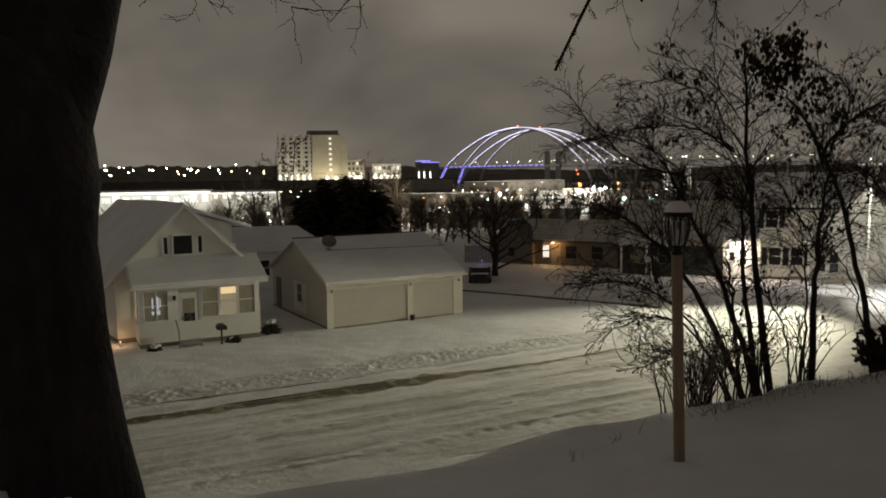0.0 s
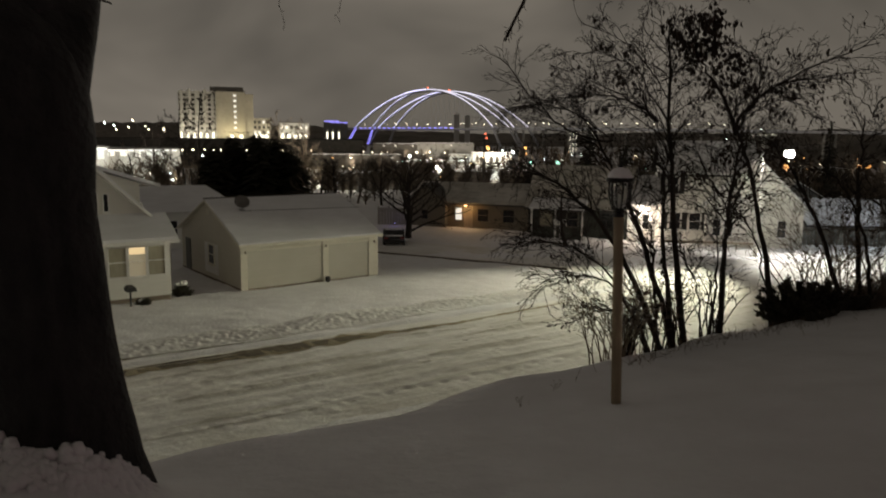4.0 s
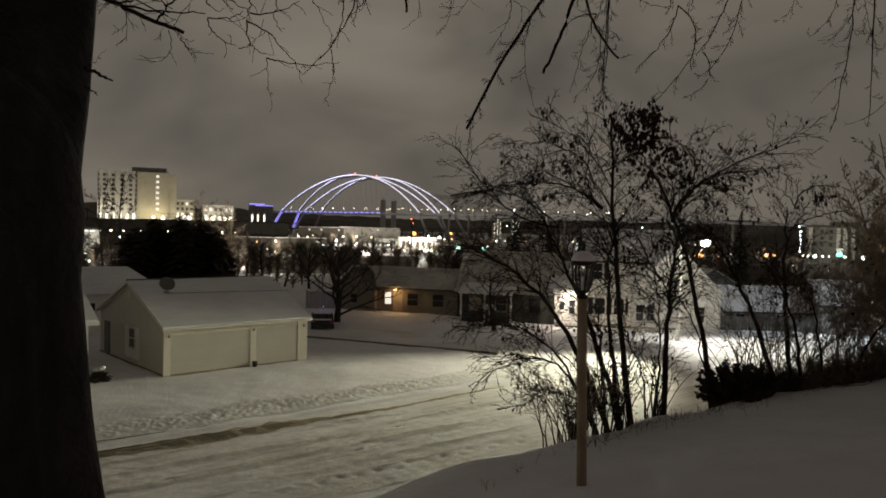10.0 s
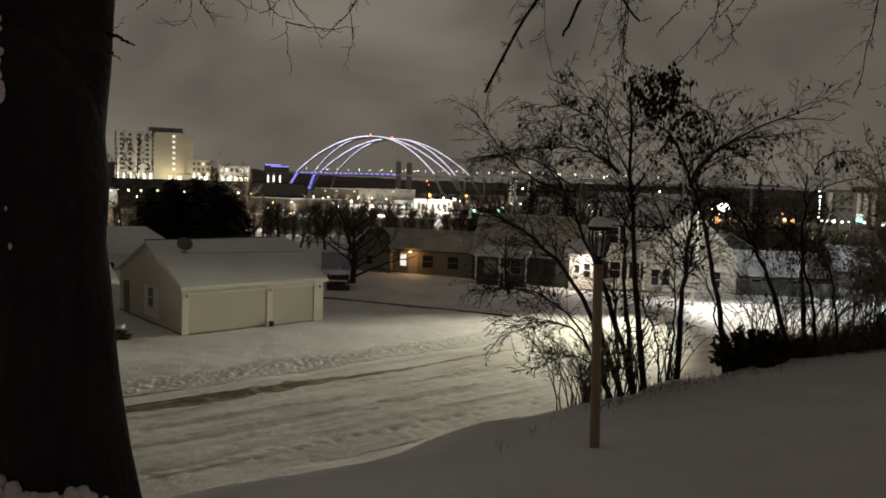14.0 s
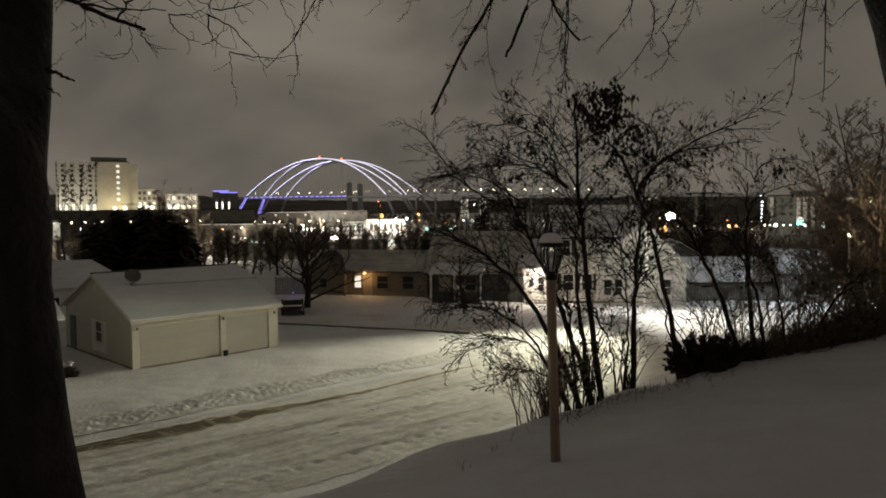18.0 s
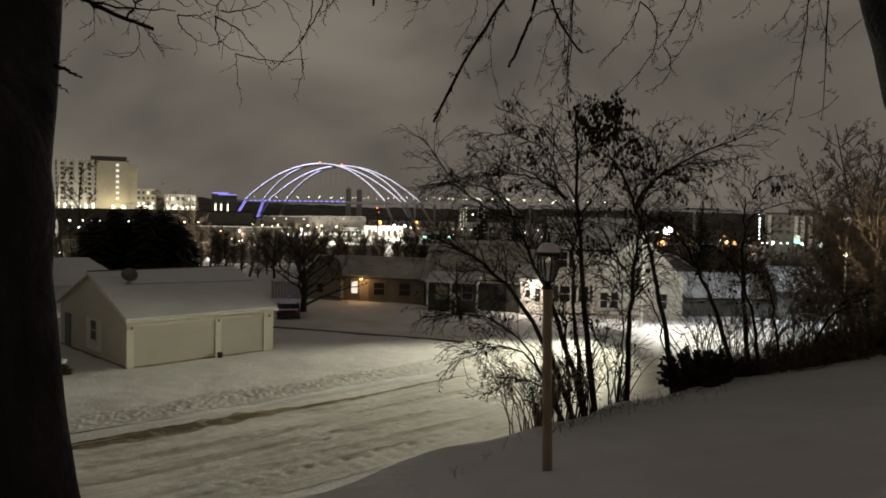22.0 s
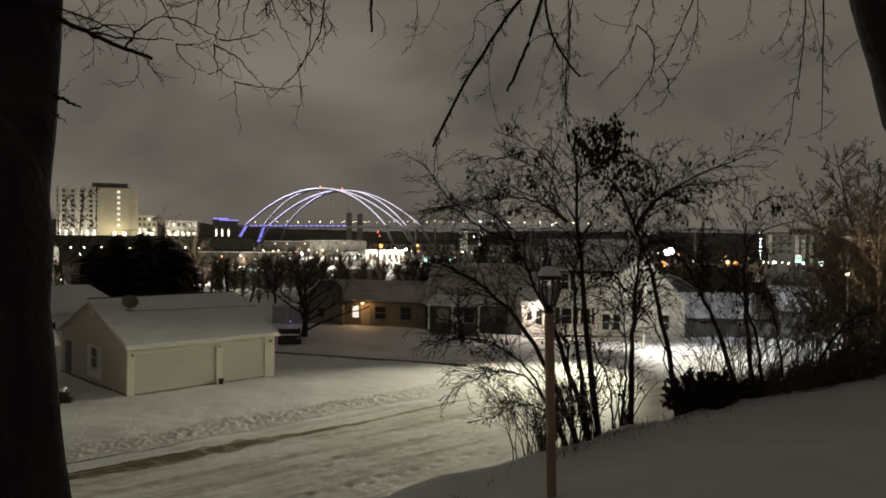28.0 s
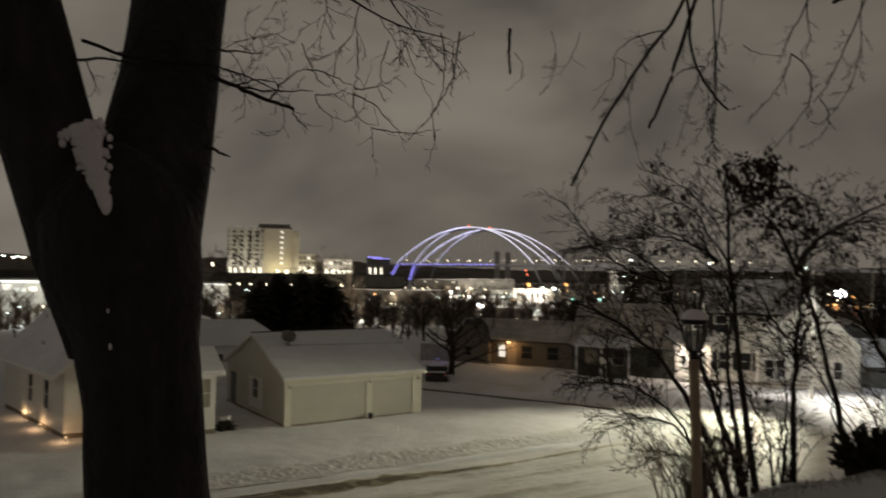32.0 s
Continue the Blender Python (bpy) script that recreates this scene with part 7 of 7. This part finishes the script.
for k, (az, d, w, z1) in enumerate(((-1.0, 300, 40, -5.5), (5.5, 330, 46, -6.0), (10.8, 300, 30, -4.0), (17.5, 280, 40, -3.0), (23.0, 300, 36, -1.0), (-3.5, 520, 60, -3.5), (3.0, 760, 60, 3.0), (-0.6, 760, 44, 2.0))):
    t = block("warehouse", az, d, w, 18, -16, z1, FAR_DARK if k != 6 else CONCRETE, "low dark warehouse with a snowy flat roof", category="warehouse")
    part("roof_snow", box(-w / 2, w / 2, 0, 18, z1 + 0.004, z1 + 0.3), ROOF_SNOW, t, "snow on the flat roof")
    pane_grid(t, -w / 2 + 2, w / 2 - 2, z1 - 3.5, z1 - 1.0, 7, 1, 1.6, 1.1, FAR_DARK, lit_mat=WHITE_PANE, chance=0.22, seed=k)
blue = block("blue_lit_hall", -5.0, 1100, 34, 14, -14, 28.6, FAR_GREY, "far hall crowned with violet strip lights")
part("light_strip", box(-16, 5, -0.5, 0, 29.0, 30.4), LED_BLUE, blue, "violet strip light")
part("light_strip", box(-8, 17, -0.5, 0, 27.2, 28.2), LED_BLUE, blue, "violet strip light")
for az, h in ((3.95, 58), (4.75, 56)):
    t = block("far_tower", az, 1700, 12, 14, -14, h, HAZE_WALL, "distant grey twin tower block")
    part("mast", rod((0, 8, h), (0, 8, h + 6), 0.5), DARK, t)
right_hall = block("apartment_block", 35.8, 340, 20, 14, -14, 11.0, FAR_GREY, "pale apartment block with lit entrances", category="building")
pane_grid(right_hall, -9.5, 9.5, 2.5, 10.5, 6, 3, 1.3, 1.5, FAR_DARK)
for x in (-8.8, 1.2, 3.6, 6.4):
    part("bay", box(x - 0.7, x + 0.7, -0.9, 0, -2.0, 10.6), FAR_PALE, right_hall, "pale upright bay")
part("roof", box(-10.5, 10.5, -0.6, 14.5, 11.0, 11.7), FAR_DARK, right_hall)
part("roof", box(-2, 9, 0, 12, 11.7, 13.2), FAR_DARK, right_hall)
lamp("apartment_flood", "POINT", tuple(bearing(36.4, 328, 5.0)), 550, (0.9, 1.0, 0.94), 0.6)
strip_sign = block("lit_sign", 38.9, 335, 4.6, 0.6, 9.0, 10.4, DARK, "lit white sign on a tall mast", category="sign")
part("panel", box(-2.2, 2.2, -0.15, -0.02, 9.1, 10.3), SHOP_GLOW, strip_sign)
part("mast", rod((0, 0.3, -14), (0, 0.3, 9.0), 0.25), DARK, strip_sign)
green_sign = block("lit_sign", 36.1, 300, 2.4, 0.6, 0.4, 3.4, DARK, "green and white lit sign by the road", category="sign")
part("upper_panel", box(-1.1, 1.1, -0.2, -0.02, 2.0, 3.3), WHITE_PANE, green_sign)
part("lower_panel", box(-1.1, 1.1, -0.2, -0.02, 0.5, 1.9), GREEN_LAMP, green_sign)
part("mast", rod((0, 0.3, -14), (0, 0.3, 0.4), 0.2), DARK, green_sign)
for k in range(6):
    z = 0.8 + k * 1.6
    part("stair_lamp", ball((-12.5, -0.5, z), 0.35, 1, None, 6, 5), COLD_LAMP, right_hall, "lit lamp in a column of lamps")

# ---- the twin arch bridge ----
# two parallel spans; each hangs from a pair of ribs that lean together at the crown
B_AX = Vector((math.cos(radians(42)), -math.sin(radians(42)), 0))
B_CR = Vector((-B_AX.y, B_AX.x, 0)) * -1.0
SPAN, RISE, DECK_Z, FOOT_Z = 212.0, 43.5, 19.5, -1.0


def bridge(mid, name, label, legs):
    t = thing(name, Matrix.Translation((mid.x, mid.y, 0)), label, "bridge")
    n = 40
    for side in (-1, 1):
        for piece in (0, 1):
            rib, led, led2 = Tubes(), Tubes(), Tubes()
            pts = []
            for k in range(n // 2 + 1):
                f = (k / n) if piece == 0 else (0.5 + k / n)
                u = 2 * f - 1
                z = DECK_Z + RISE * (1 - abs(u) ** 2.05 * 1.0)
                lean_in = 13.5 * (abs(u) ** 1.5) + 2.0
                pts.append(B_AX * (u * SPAN / 2) + B_CR * (side * lean_in) + Vector((0, 0, z)))
            foot = pts[0] if piece == 0 else pts[-1]
            way = -1 if piece == 0 else 1
            low = foot + B_AX * (way * 13) + B_CR * (side * 3.0) + Vector((0, 0, FOOT_Z - DECK_Z))
            rib.add(pts, [1.15] * len(pts), 6)
            ob = rib.made("rib", STEEL, t, "pale steel arch rib")
            glow = [p + Vector((0, 0, 0.9)) - (B_CR * 0.0) for p in pts]
            led.add(glow, [0.92] * len(glow), 5)
            bright = LED_WHITE if piece == 0 else LED_DIM
            led.made("light_strip", bright, ob, "glowing violet-white strip")
            leg = Tubes()
            leg.add([foot, low], [1.4, 1.7], 6)
            leg_ob = leg.made("leg", STEEL, t, "arch leg below the deck")
            if piece == 0 and legs:
                led2.add([foot, low], [1.5, 1.8], 5)
                led2.made("light_strip", LED_BLUE, leg_ob, "glowing blue strip")
    # deck with railing lamps and hangers
    a, b = B_AX * (-SPAN / 2 - 20), B_AX * (SPAN / 2 + 420)
    cr = B_CR * 10.5
    deck = bmesh.new()
    ring = []
    for k in range(13):
        f = k / 12
        p = a.lerp(b, f)
        z = DECK_Z - 9.0 * max(0, (f - 0.45)) ** 1.2
        ring.append([deck.verts.new(p + cr * s + Vector((0, 0, z + h))) for s, h in ((-1, 0), (1, 0), (1, -2.2), (-1, -2.2))])
    for p, q in zip(ring, ring[1:]):
        for i in range(4):
            deck.faces.new((p[i], q[i], q[(i + 1) % 4], p[(i + 1) % 4]))
    part("deck", deck, STEEL, t)
    for k in range(26):
        u = -1 + 2 * (k + 0.5) / 26
        if u < 0.45:
            p = B_AX * (u * SPAN / 2) + cr * 1.03
            part("deck_light", placed(box(-2.2, 2.2, -0.3, 0.3, -0.8, 0.3), Matrix.Translation(p + Vector((0, 0, DECK_Z))) @ pose(0, 0, 0, 0, 0, -42)), LED_BLUE, t, "glowing blue deck light")
        for side in (-1, 1):
            z = DECK_Z + RISE * (1 - abs(u) ** 2.05)
            top = B_AX * (u * SPAN / 2) + B_CR * (side * (13.5 * abs(u) ** 1.5 + 2.0)) + Vector((0, 0, z))
            bot = B_AX * (u * SPAN / 2) + B_CR * (side * 10.5) + Vector((0, 0, DECK_Z))
            if z > DECK_Z + 6:
                part("hanger", rod(bot, top, 0.06, 0.06, 3), STEEL, t)
    for k in range(26):
        p = B_AX * (-SPAN / 2 - 10 + k * 18) - cr
        z = DECK_Z - 9.0 * max(0, ((k * 18 + 10) / (SPAN + 440) - 0.45)) ** 1.2
        post_ob = part("lamp_pole", rod(p + Vector((0, 0, z)), p + Vector((0, 0, z + 5)), 0.12, 0.1, 5), GALV, t)
        part("lamp", ball(p + Vector((0, 0, z + 5.2)), 0.42, 1, None, 6, 5), WARM_LAMP, post_ob)
    part("beacon", ball(Vector((0, 0, DECK_Z + RISE + 3.0)), 1.1), RED, t, "red lamp on the crown", True)
    for k in range(7):
        p = B_AX * (SPAN / 2 + 30 + k * 60)
        z = DECK_Z - 2.2 - 9.0 * max(0, ((SPAN + 50 + k * 60) / (SPAN + 440) - 0.45)) ** 1.2
        for s in (-0.6, 0, 0.6) if k in (1, 4) else (0,):
            q = p + cr * s
            part("pier", rod(q + Vector((0, 0, -16)), q + Vector((0, 0, z)), 1.2, 1.2, 6), CONCRETE, t)
            if k in (1, 4):
                # emissive rod before the pier stands for floodlight falling on it
                part("pier_light", rod(q - B_CR * 1.3 + Vector((0, 0, -7)), q - B_CR * 1.3 + Vector((0, 0, z - 2)), 0.7, 0.7, 5), FLOOD, t, "glowing rod standing for the floodlit pier face")


MID = bearing(2.62, 935)
SEP = B_CR * 20.5
bridge(MID - SEP, "arch_bridge", "far steel arch bridge lit white behind its twin", False)
bridge(MID + SEP, "arch_bridge", "far steel arch bridge lit violet and white", True)
for az in (-5.6, -5.2, -4.75):
    t = far_lamp(az, 900, 8.0, FLOOD, 0.8, "lit_pier", "floodlit pier of the bridge approach", "approach piers")
    part("pier", rod((0, 0, 0), (0, 0, 30), 1.2), CONCRETE, t)
    # emissive rod in place of the floodlight on this pier
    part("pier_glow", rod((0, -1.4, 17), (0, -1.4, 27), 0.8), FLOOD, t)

# the light of the larger town lamps on the snow and trees round them
for az, d, power in ((10.6, 190, 5000), (2.5, 345, 14000), (7.5, 600, 30000), (-3.0, 480, 16000), (19.0, 330, 12000), (34.5, 420, 16000), (-6.0, 360, 9000), (28.0, 280, 6000), (-4.5, 185, 3600), (1.0, 230, 9000), (6.5, 265, 9000), (1.5, 700, 26000), (14.0, 220, 3200), (-15.5, 175, 2600)):
    q = bearing(az, d)
    lamp("town_lamp_light", "POINT", (q.x, q.y, land_height(q) + 9.0), power * 5.0, (1.0, 0.90, 0.72), 0.5)
